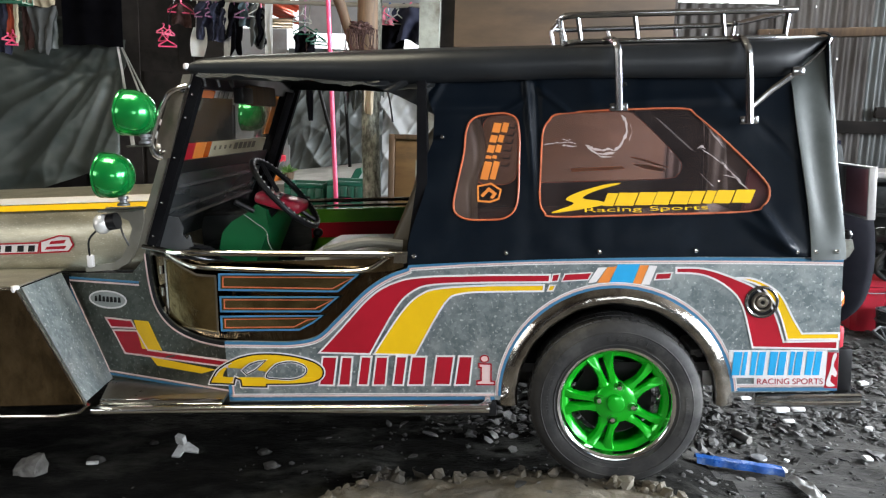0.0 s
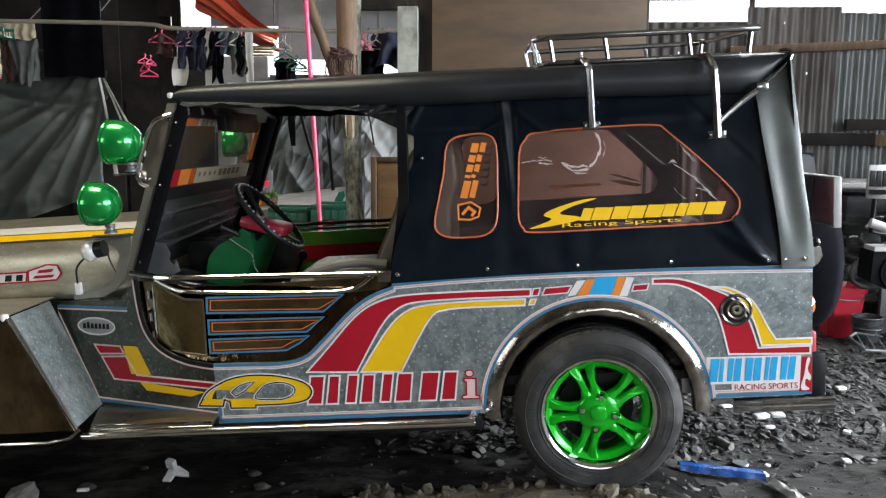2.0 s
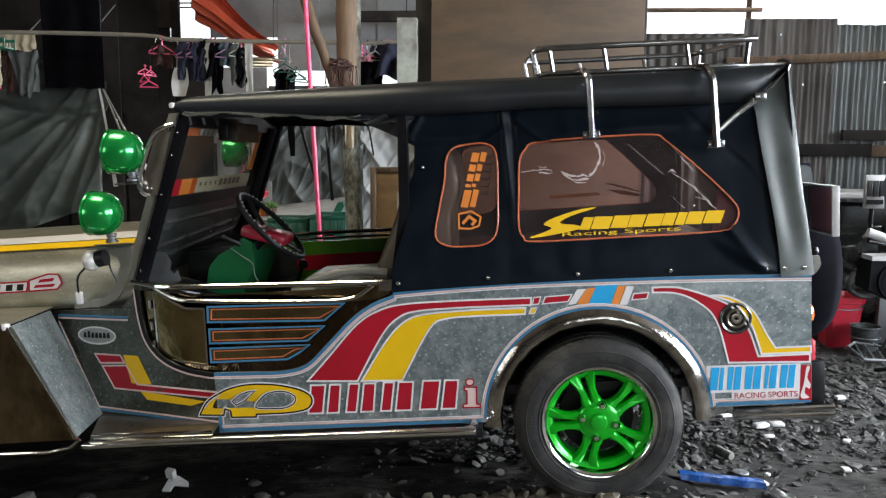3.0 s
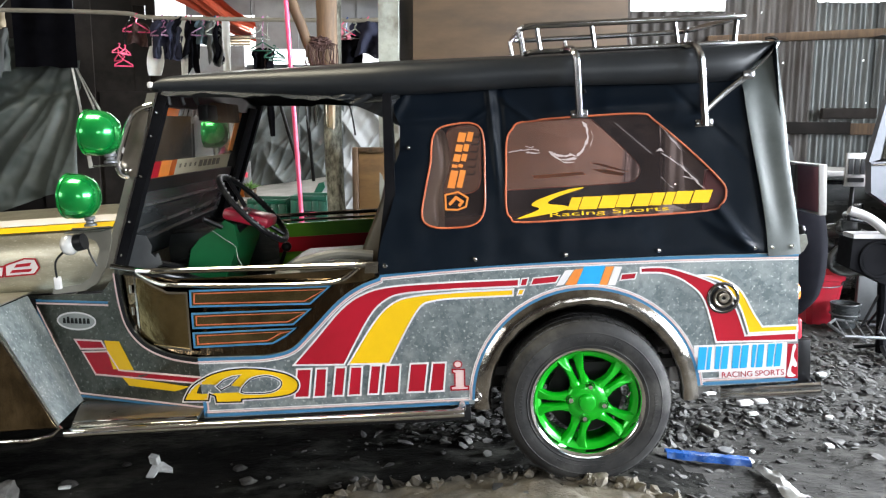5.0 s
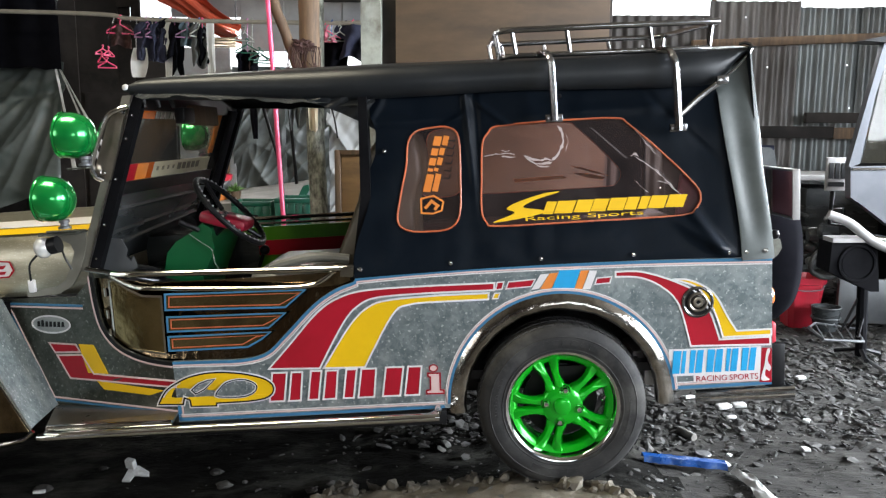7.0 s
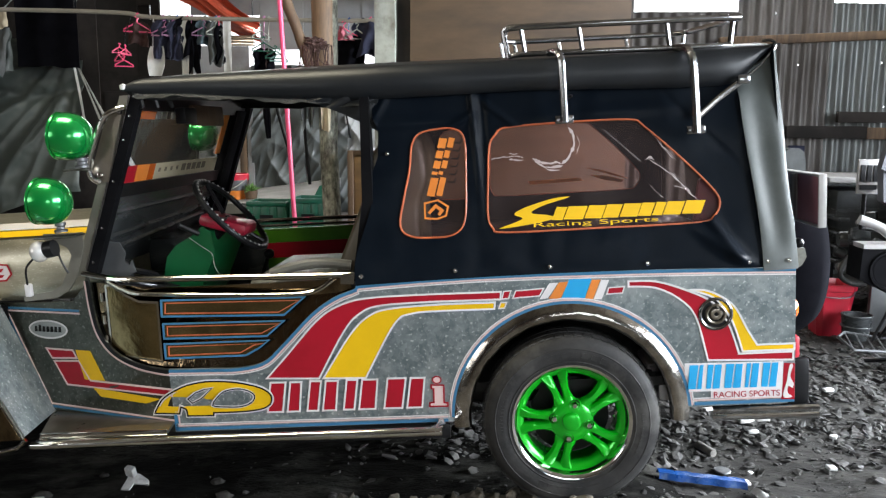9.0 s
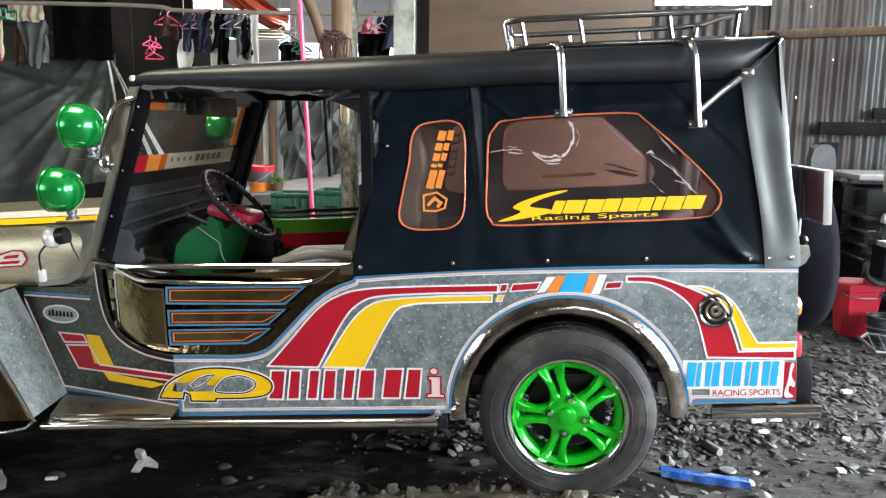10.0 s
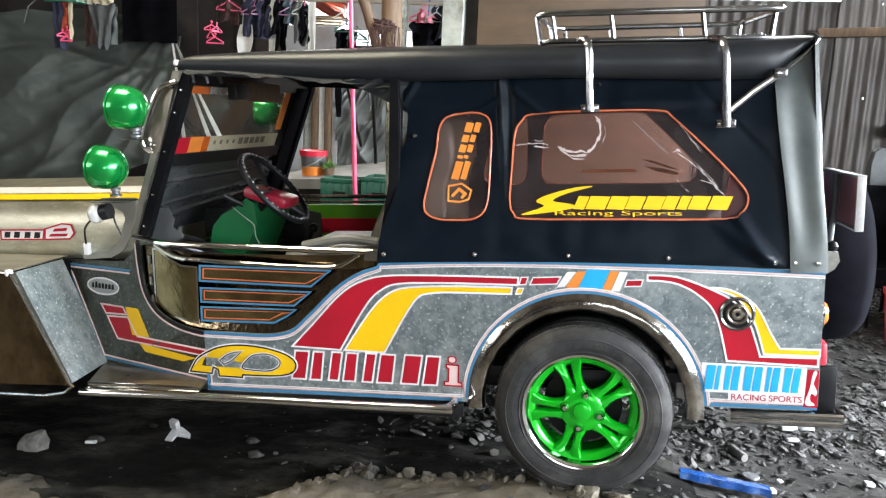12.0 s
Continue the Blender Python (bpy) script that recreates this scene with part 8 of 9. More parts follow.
def build_red_tarp():
    bm = bmesh.new()
    def f(u, v):
        x = -2.58 + 0.76 * u
        sag = 2.65 - 0.54 * u ** 0.85
        z = sag + 0.02 * math.sin(u * 7) - 0.40 * (v - 0.5) * (1.15 - 0.75 * u)
        a = v * 6.283 * 1.0
        return (x, 7.10 + 0.10 * math.sin(v * math.pi * 2.5) * (0.6 + 0.4 * u) + 0.02 * math.sin(v * 31), z + 0.012 * math.sin(v * 31 + u * 5))
    sheet(bm, f, 30, 40, 0.004)
    solid("red_tarpaulin", bm, REDTARP, "bunched orange-red tarpaulin slung before the window", "tarpaulin", smooth=60)
    bm = bmesh.new()
    sheet(bm, lambda u, v: (-2.14 + 0.30 * u, 7.06 + 0.03 * math.sin(v * 22), 1.985 + 0.09 * v), 8, 20, 0.004)
    solid("tan_roll", bm, TANCLOTH, "pleated tan cloth roll under the red tarpaulin", "cloth", smooth=60)


build_red_tarp()

bm = bmesh.new()
bmesh.ops.create_icosphere(bm, subdivisions=4, radius=1.0)
for v in bm.verts:
    k = 0.75 + 0.55 * abs(noise.noise(v.co * 3.5)) + 0.25 * noise.noise(v.co * 9)
    v.co = Vector((-0.735 + 0.085 * v.co.x * k, 4.54 + 0.07 * v.co.y * k, 1.74 + 0.045 * v.co.z * k))
solid("rag_knot", bm, RAGCLOTH, "dark red rags knotted round the timber prop", "rag")
bm = bmesh.new()
for k in range(26):
    r = random.Random(k + 50)
    x = -0.80 + 0.007 * k
    tube(bm, spline([(x, 4.48, 1.73), (x + r.uniform(-0.02, 0.02), 4.47, 1.66), (x + r.uniform(-0.05, 0.05), 4.48, r.uniform(1.50, 1.62))], 4), 0.0028, 5)
solid("rope_fringe", bm, RAGCLOTH, "frayed rope ends hanging from the prop", "rope")
for pts, lab in (([(-1.075, 4.9, 1.56), (-1.06, 4.9, 1.46), (-1.052, 4.9, 1.372), (-0.957, 4.9, 1.029)], "black strap hanging behind the vehicle"), ([(-0.90, 4.9, 1.56), (-0.893, 4.9, 1.46), (-0.892, 4.9, 1.351), (-0.86, 4.9, 0.927)], "broad black strap hanging behind the vehicle"),
                 ([(-0.69, 4.70, 1.44), (-0.62, 4.60, 1.41), (-0.56, 4.5, 1.38), (-0.53, 4.5, 1.22)], "thin black cable looped from the post")):
    bm = bmesh.new()
    tube(bm, spline(pts, 6), 0.011 if "strap" in lab else 0.005, 8)
    solid("strap" if "strap" in lab else "cable", bm, BLACK, lab, "strap" if "strap" in lab else "cable")
bm = bmesh.new()
box(bm, -1.35, -0.66, 4.76, 4.92, 1.555, 1.60, 0.006)
solid("hanging_rail", bm, DARKBOARD, "dark board fixed to the post with straps hung from it", "board")
bm = bmesh.new()
tube(bm, [(-1.13, 4.9, 1.56), (-1.125, 4.9, 1.50), (-1.125, 4.9, 1.42), (-1.12, 4.9, 1.34), (-1.113, 4.9, 1.208)], [0.004, 0.004, 0.02, 0.024, 0.015], 8)
solid("hanging_sock", bm, BLACKCLOTH, "black sock hanging on a cord behind the vehicle", "sock")
cloth("dark_rag", -0.885, -0.745, 1.33, 1.60, 4.66, GREYCLOTH, "dark grey rag slung beside the mossy post", "rag", 3, 0.02, 0.10, 62, taper=0.5)
cloth("dark_rag", -1.075, -0.985, 1.44, 1.60, 4.80, BLACKCLOTH, "black rag hung from the dark board", "rag", 2, 0.02, 0.08, 63, taper=0.4)
cloth("pale_rag", -0.73, -0.66, 1.26, 1.62, 4.63, TANCLOTH, "pale rag hanging on the mossy post", "rag", 1, 0.012, 0.02, 61, taper=0.3)


# ---- counter, crates and bucket seen through the doorway ----
def build_counter():
    c = thing("wash_counter", "low pale cement counter with a folded sheet", "counter")
    bm = bmesh.new()
    def f(u, v):
        return (-2.15 + 1.03 * u, 6.05 + 1.2 * v, 0.672 + 0.04 * u + 0.01 * v + 0.10 * u * v + 0.006 * noise.noise((u * 5, v * 5, 0)))
    sheet(bm, f, 14, 14)
    r = bmesh.ops.extrude_face_region(bm, geom=list(bm.faces))
    bmesh.ops.translate(bm, vec=(0, 0, -0.08), verts=[v for v in r["geom"] if isinstance(v, bmesh.types.BMVert)])
    part("counter_top", bm, CEMENT, c)
    bm = bmesh.new()
    box(bm, -2.10, -1.18, 6.12, 7.15, -0.3, 0.60)
    part("counter_base", bm, DARKBOARD, c)


build_counter()
bm = bmesh.new()
prism(bm, [(-1.24, 0.50), (-1.19, 0.50), (-1.02, 0.80), (-1.03, 0.84), (-1.07, 0.83)], 6.12, 6.16)
solid("slanting_board", bm, CRATEGREEN, "dark green board that leans on the counter's end", "board")


def build_crate(x0, x1, y0, y1, z0, z1, name="crate"):
    c = thing("plastic_crate", "dark green plastic crate with a rimmed top", "crate", "green crates")
    t = 0.012
    for ya in (y0, y1 - t):
        yb, w = ya + t, x1 - x0
        for k in range(5):
            a = x0 + w * k / 5
            bm = bmesh.new()
            box(bm, a, a + w / 5 - 0.012, ya - 0.002, yb, z0 + 0.062, z1 - 0.037, 0.003)
            part("crate_rib", bm, CRATEGREEN, c)
        for nm, ba in (("crate_rim", (x0, x1, ya - 0.004, yb + 0.004, z1 - 0.035, z1)), ("crate_foot", (x0, x1, ya, yb, z0, z0 + 0.06)), ("crate_wall", (x0, x1, ya + 0.003, yb - 0.003, z0 + 0.05, z1 - 0.05))):
            bm = bmesh.new()
            box(bm, *ba, bev=0.003)
            part(nm, bm, CRATEGREEN, c)
    for xa in (x0, x1 - t):
        bm = bmesh.new()
        box(bm, xa, xa + t, y0 + t, y1 - t, z0, z1, 0.003)
        part("crate_end", bm, CRATEGREEN, c)
    bm = bmesh.new()
    box(bm, x0 + t, x1 - t, y0 + t, y1 - t, z0, z0 + 0.015)
    part("crate_base", bm, CRATEGREEN, c)
    # Black slab on the wall paints in the dark of a hand hole.
    bm = bmesh.new()
    prism(bm, [((x0 + x1) / 2 - 0.05, (z0 + z1) / 2 - 0.02), ((x0 + x1) / 2 + 0.05, (z0 + z1) / 2 - 0.02), ((x0 + x1) / 2 + 0.05, (z0 + z1) / 2 + 0.025), ((x0 + x1) / 2 - 0.05, (z0 + z1) / 2 + 0.025)], y0 - 0.003, y0 - 0.0005)
    part("hand_hole", bm, BLACK, c)


build_crate(-1.535, -1.236, 5.74, 6.02, 0.49, 0.735)
build_crate(-1.20, -0.93, 5.70, 6.02, 0.49, 0.765)
bm = bmesh.new()
box(bm, -1.7, -0.85, 5.66, 6.04, -0.3, 0.49, 0.01)
solid("low_bench", bm, DARKBOARD, "dark low bench under the green crates", "bench")


def build_paint_bucket():
    b = thing("paint_bucket", "old orange-labelled paint bucket with a red rim", "bucket")
    M = Matrix.Translation((-1.822, 6.35, 0.684))
    bm = bmesh.new()
    lathe(bm, [(0.0, 0.0), (0.090, 0.0), (0.110, 0.20), (0.106, 0.20), (0.086, 0.008), (0.0, 0.008)], 28, M)
    part("bucket_body", bm, GREYMETAL, b)
    bm = bmesh.new()
    lathe(bm, [(0.0915, 0.005), (0.1005, 0.085), (0.0995, 0.085), (0.0905, 0.005)], 28, M, True)
    part("bucket_label", bm, ORANGE, b)
    bm = bmesh.new()
    lathe(bm, [(0.108, 0.17), (0.116, 0.17), (0.120, 0.215), (0.108, 0.22), (0.104, 0.20)], 28, M, True)
    part("bucket_rim", bm, REDPLASTIC, b)
    bm = bmesh.new()
    tube(bm, [M @ Vector(p) for p in spline([(-0.115, -0.02, 0.17), (-0.06, -0.115, 0.08), (0.05, -0.12, 0.12), (0.113, -0.03, 0.18)], 5)], 0.004, 6)
    part("bucket_handle", bm, GREYTIMBER, b)


build_paint_bucket()


def build_plant():
    p = thing("potted_plant", "small leafy green plant in a clay pot", "plant")
    M = Matrix.Translation((-1.670, 6.30, 0.690))
    bm = bmesh.new()
    lathe(bm, [(0.0, 0.0), (0.04, 0.0), (0.055, 0.08), (0.05, 0.08), (0.036, 0.01)], 20, M)
    part("pot", bm, TIMBER, p)
    r = random.Random(3)
    for k in range(34):
        a, l, e = r.uniform(0, 6.28), r.uniform(0.05, 0.12), r.uniform(0.2, 1.3)
        d = Vector((math.cos(a) * math.cos(e), math.sin(a) * math.cos(e), math.sin(e)))
        s = d.cross(Vector((0, 0, 1))).normalized() * r.uniform(0.007, 0.012)
        o = M @ Vector((0, 0, 0.07))
        q = [o, o + d * l * 0.5 + s, o + d * l + Vector((0, 0, -0.02)), o + d * l * 0.5 - s]
        bm = bmesh.new()
        v = [bm.verts.new(c) for c in q]
        bm.faces.new((v[0], v[1], v[2]))
        bm.faces.new((v[0], v[2], v[3]))
        part("leaf", bm, LEAF, p)


build_plant()

# upright sheets and boards behind the counter
# Board added to block daylight between the leaning boards.
bm = bmesh.new()
box(bm, -2.47, -1.93, 7.40, 7.415, 0.3, 1.70, 0.003)
solid("backing_board", bm, GREYWALL, "added grey board that blocks daylight behind the leaning boards", "board")
for i, (x0, x1, mt) in enumerate(((-2.46, -2.285, GREYWALL), (-2.275, -2.205, GREYTIMBER), (-2.20, -2.135, TIMBER), (-2.13, -2.075, WHITECLOTH), (-2.07, -2.005, TIMBER), (-2.0, -1.945, GREYWALL))):
    bm = bmesh.new()
    box(bm, x0, x1, 7.28 + 0.02 * (i % 2), 7.31 + 0.02 * (i % 2), 0.3, 1.72, 0.004)
    solid("leaning_board", bm, mt, "weathered upright board leaning on the back wall", "board", "leaning boards")
def plastic_sheet(x0, x1, z0, z1, y, seed):
    bm = bmesh.new()
    def f(u, v):
        x, z = x0 + (x1 - x0) * u, z0 + (z1 - z0) * v
        n1 = 1 - abs(noise.noise((x * 3.4 + z * 1.9, z * 0.9, seed))) * 2
        n2 = 1 - abs(noise.noise((x * 8 - z * 5.0, z * 2.0, seed + 5))) * 2
        n3 = noise.noise((x * 5, z * 5, seed + 9))
        return (x, y - 0.07 * n1 ** 2 - 0.026 * n2 ** 3 - 0.02 * n3, z)
    sheet(bm, f, 110, 120, 0.003)
    solid("plastic_sheet", bm, BACKLITSHEET if seed > 2 else PLASTICSHEET, "wrinkled grey plastic sheet hung behind the counter", "sheet", smooth=60)


plastic_sheet(-1.96, -1.46, 0.5, 1.84, 7.34, 1.0)
plastic_sheet(-1.50, -1.06, 0.5, 1.84, 7.36, 2.0)
plastic_sheet(-1.09, -0.30, 0.5, 1.84, 7.39, 3.0)


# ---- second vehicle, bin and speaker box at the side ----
def scale_from_camera(ob):
    """Enlarges a group by 1.33 about the camera's place: same look from there, now meeting the ground."""
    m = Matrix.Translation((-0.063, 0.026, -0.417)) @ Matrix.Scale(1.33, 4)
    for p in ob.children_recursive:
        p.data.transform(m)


def build_second():
    j = thing("parked_jeep", "silver jeep with a dark engine bay and pale bonnet edge", "jeep")
    P = lambda name, bm, mt, lab="": part(name, bm, mt, j, lab)
    bm = bmesh.new()
    prism(bm, [(1.816, 1.125), (1.862, 1.14), (1.905, 1.433), (1.955, 1.64), (1.922, 1.642), (1.878, 1.433)], 3.30, 3.34)
    P("screen_pillar", bm, SILVERPAINT, "silver raked screen pillar")
    bm = bmesh.new()
    prism(bm, [(1.815, 1.129), (2.6, 1.145), (2.6, 0.72), (1.997, 0.88), (1.88, 0.965), (1.826, 1.0)], 3.28, 3.33)
    d = P("cowl_side", bm, SILVERPAINT, "silver painted cowl side")
    bm = bmesh.new()
    tube(bm, [(1.82, 3.276, 1.118), (2.6, 3.276, 1.134)], 0.006, 8)
    part("cowl_bead", bm, CHROME, d)
    bm = bmesh.new()
    prism(bm, [(1.874, 1.145), (2.6, 1.155), (2.6, 1.63), (1.948, 1.63)], 3.31, 3.316)
    g = P("side_glass", bm, DARKGLASS, "dark dusty side glass")
    g.visible_shadow = False
    bm = bmesh.new()
    prism(bm, [(1.796, 1.638), (1.93, 1.665), (2.6, 1.70), (2.6, 1.66), (1.96, 1.636), (1.90, 1.632)], 3.24, 3.36)
    P("roof_peak", bm, BLACK, "dark roof visor")
    bm = bmesh.new()
    tube(bm, spline([(1.657, 3.10, 0.946), (1.738, 3.09, 0.913), (1.899, 3.06, 0.811), (2.3, 3.03, 0.76)], 5), 0.019, 12)
    P("bumper_tube", bm, PALEPLASTIC, "white painted bumper tube")
    bm = bmesh.new()
    tube(bm, spline([(1.82, 3.13, 0.85), (2.3, 3.08, 0.80)], 5), 0.018, 12)
    P("bumper_tube", bm, CHROME)
    bm = bmesh.new()
    box(bm, 1.83, 1.92, 3.53, 3.545, 1.01, 1.16, 0.003)
    pl = P("number_plate", bm, PALEPLASTIC, "pale plate on a stalk with dark bars")
    for k in range(3):
        bm = bmesh.new()
        box(bm, 1.840 + 0.027 * k, 1.858 + 0.027 * k, 3.524, 3.5295, 1.065, 1.135)
        part("plate_bar", bm, BLACK, pl)
    bm = bmesh.new()
    box(bm, 1.84, 1.91, 3.524, 3.5295, 1.03, 1.05)
    part("plate_bar", bm, BLACK, pl)
    bm = bmesh.new()
    tube(bm, [(1.875, 3.55, 1.02), (1.87, 3.55, 0.86), (2.0, 3.6, 0.84)], 0.011, 8)
    part("plate_stalk", bm, BLACK, pl)
    bm = bmesh.new()
    box(bm, 1.98, 2.9, 4.18, 4.7, 1.016, 1.046, 0.008)
    P("bonnet_edge", bm, PALEPLASTIC, "pale bonnet edge")
    bm = bmesh.new()
    box(bm, 2.05, 2.9, 4.24, 4.7, 0.55, 0.98, 0.03)
    P("grille_box", bm, GREYINNER, "dark radiator box")
    for k in range(4):
        bm = bmesh.new()
        box(bm, 1.99, 2.045, 4.05, 4.6, 0.62 + 0.07 * k, 0.64 + 0.07 * k, 0.004)
        P("engine_slat", bm, GREYINNER)
    r = random.Random(90)
    for k in range(8):
        bm = bmesh.new()
        s = r.uniform(0.02, 0.045)
        if k % 2:
            box(bm, -s, s, -s * 0.8, s * 0.8, -s * 0.7, s * 0.7, 0.01)
        else:
            lathe(bm, [(0.0, -s), (s * 0.8, -s), (s, -s * 0.7), (s, s * 0.7), (s * 0.6, s), (0.0, s)], 14)
        bmesh.ops.transform(bm, matrix=Matrix.Translation((2.0 + r.uniform(-0.05, 0.14), 3.9 + r.uniform(-0.1, 0.1), 0.62 + 0.035 * k)) @ Euler((r.uniform(0, 3), r.uniform(0, 3), 0)).to_matrix().to_4x4(), verts=bm.verts)
        P("engine_part", bm, GREYINNER if k % 3 else GREYMETAL)
    bm = bmesh.new()
    tube(bm, spline([(1.98, 3.7, 0.75), (1.88, 3.68, 0.70), (1.86, 3.68, 0.62), (1.95, 3.7, 0.58), (2.1, 3.8, 0.60)], 5), 0.012, 8)
    P("engine_hose", bm, RUBBER)
    bm = bmesh.new()
    box(bm, 2.45, 3.0, 3.45, 4.6, 0.40, 1.10, 0.02)
    P("wing_panel", bm, MATTEBLACK, "dark wing panel")
    bm = bmesh.new()
    box(bm, 2.03, 2.6, 3.74, 3.77, 0.345, 0.566, 0.006)
    P("valance_panel", bm, GREYMETAL, "grey sheet metal valance")
    bm = bmesh.new()
    lathe(bm, [(0.19, -0.09), (0.27, -0.08), (0.285, 0.0), (0.27, 0.08), (0.19, 0.09)], 40, Matrix.Translation((2.80, 3.38, 0.62)) @ Matrix.Rotation(radians(90), 4, "X"), True)
    P("wheel", bm, RUBBER)
    scale_from_camera(j)


build_second()


def build_speaker():
    s = thing("speaker_box", "black speaker cabinet with a pale top on a stand", "speaker")
    bm = bmesh.new()
    prism(bm, [(1.672, 0.835), (1.85, 0.837), (1.873, 0.638), (1.84, 0.637), (1.668, 0.717)], 3.08, 3.20)
    part("cabinet", bm, MATTEBLACK, s)
    bm = bmesh.new()
    prism(bm, [(1.668, 0.854), (1.852, 0.856), (1.854, 0.838), (1.670, 0.836)], 3.07, 3.16)
    part("cabinet_top", bm, PALEPLASTIC, s, "pale laminate cabinet top")
    bm = bmesh.new()
    M = Matrix.Translation((1.775, 3.078, 0.752)) @ Matrix.Rotation(radians(90), 4, "X")
    lathe(bm, [(0.062, 0.0), (0.066, 0.006), (0.074, 0.006), (0.078, 0.0)], 32, M)
    lathe(bm, [(0.0, -0.004), (0.03, 0.0), (0.06, 0.003)], 32, M)
    part("speaker_cone", bm, MATTEBLACK, s)
    bm = bmesh.new()
    tube(bm, [(1.865, 3.2, 0.68), (1.88, 3.2, 0.40), (1.882, 3.2, 0.338)], 0.022, 10)
    part("stand_post", bm, MATTEBLACK, s)
    bm = bmesh.new()
    tube(bm, [(1.658, 3.2, 0.457), (1.69, 3.12, 0.425), (1.85, 3.12, 0.42), (1.88, 3.25, 0.44), (1.72, 3.28, 0.457)], 0.006, 8, True)
    part("wire_shelf", bm, GREYMETAL, s)
    for k in range(4):
        bm = bmesh.new()
        tube(bm, [(1.69 + 0.04 * k, 3.12, 0.426), (1.72 + 0.04 * k, 3.28, 0.455)], 0.003, 6)
        part("shelf_wire", bm, GREYMETAL, s)
    for a, b in (((1.79, 3.2, 0.44), (1.868, 3.2, 0.62)), ((1.84, 3.15, 0.43), (1.885, 3.2, 0.54)), ((1.84, 3.25, 0.44), (1.885, 3.2, 0.56))):
        bm = bmesh.new()
        tube(bm, [a, b], 0.006, 8)
        part("shelf_brace", bm, BLACK, s)
    for a in (0.3, 2.4, 4.5):
        bm = bmesh.new()
        tube(bm, [(1.88, 3.2, 0.37), (1.88 + 0.1 * math.cos(a), 3.2 + 0.1 * math.sin(a), 0.342)], 0.010, 8)
        part("stand_leg", bm, BLACK, s)
    scale_from_camera(s)


build_speaker()


def build_bin():
    b = thing("red_bin", "red plastic rubbish bin standing on the rubble", "bin")
    bm = bmesh.new()
    def ringp(w, d, z):
        return [(2.43 + sx * w, 5.10 + sy * d, z) for sx, sy in ((-1, -0.7), (-0.7, -1), (0.7, -1), (1, -0.7), (1, 0.7), (0.7, 1), (-0.7, 1), (-1, 0.7))]
    z0 = ground_z(2.43, 5.10)
    lev = [(0.085, 0.085, z0), (0.090, 0.090, z0 + 0.01), (0.120, 0.120, 0.295), (0.128, 0.128, 0.30), (0.132, 0.132, 0.34), (0.122, 0.122, 0.34), (0.112, 0.112, 0.295), (0.082, 0.082, z0 + 0.03)]
    rows = [[bm.verts.new(p) for p in ringp(*l)] for l in lev]
    for a, c in zip(rows, rows[1:]):
        for i in range(8):
            bm.faces.new((a[i], a[(i + 1) % 8], c[(i + 1) % 8], c[i]))
    bm.faces.new(rows[0])
    bm.faces.new(rows[-1])
    part("bin_body", bm, REDPLASTIC, b)
    bm = bmesh.new()
    tube(bm, spline([(2.30, 5.04, 0.315), (2.34, 4.96, 0.27), (2.50, 4.96, 0.27), (2.56, 5.04, 0.315)], 5), 0.004, 6)
    part("bin_handle", bm, GREYMETAL, b)


build_bin()


def build_basket():
    b = thing("grey_basket", "dark grey metal basket standing by the speaker stand", "basket")
    M = Matrix.Translation((1.92, 3.62, 0.345))
    bm = bmesh.new()
    lathe(bm, [(0.0, 0.0), (0.055, 0.0), (0.066, 0.11), (0.061, 0.11), (0.051, 0.008), (0.0, 0.008)], 20, M)
    part("basket_body", bm, GREYINNER, b)
    for z in (0.06, 0.11):
        bm = bmesh.new()
        tube(bm, [M @ Vector((0.065 * math.cos(a), 0.065 * math.sin(a), z)) for a in [6.283 * i / 24 for i in range(24)]], 0.003, 6, True)
        part("basket_hoop", bm, GREYMETAL, b)
    scale_from_camera(b)


build_basket()


def build_loose_seat():
    """A seat of which only the headrest shows: placed to fit the camera's view, the rest added."""
    st = thing("vehicle_seat", "dark grey vehicle headrest with added back, cushion and legs", "seat")
    for name, y0, y1, o in (("seat_back", 5.88, 6.02, [(2.31, 0.40), (2.31, 0.86), (2.34, 0.91), (2.56, 0.91), (2.59, 0.86), (2.59, 0.40)]), ("headrest", 5.90, 6.0, [(2.363, 0.905), (2.357, 1.05), (2.376, 1.135), (2.41, 1.161), (2.475, 1.161), (2.51, 1.135), (2.53, 1.05), (2.525, 0.905)]),
                            ("seat_cushion", 5.45, 5.90, [(2.31, 0.28), (2.31, 0.40), (2.59, 0.40), (2.59, 0.28)])):
        bm = bmesh.new()
        prism(bm, o, y0, y1)
        part(name, bm, GREYCLOTH if name == "headrest" else MATTEBLACK, st)
    for x in (2.33, 2.57):
        for y in (5.49, 5.98):
            z0 = ground_z(x, y)
            bm = bmesh.new()
            tube(bm, [(x, y, z0 - 0.01), (x, y, 0.29)], 0.012, 8)
            part("leg", bm, BLACK, st)


build_loose_seat()
bm = bmesh.new()
tube(bm, [(2.46, 4.62, ground_z(2.46, 4.62) + 0.03), (2.42, 3.90, ground_z(2.42, 3.90) + 0.025)], 0.010, 8)
solid("metal_tube", bm, GREYMETAL, "pale metal tube lying on the rubble", "tube")
bm = bmesh.new()
box(bm, 2.84, 2.98, 7.12, 7.16, ground_z(2.9, 7.1) - 0.02, 1.16, 0.01)
solid("blue_board", bm, NAVYCLOTH, "strip of dark blue plastic against the corrugated wall", "board")


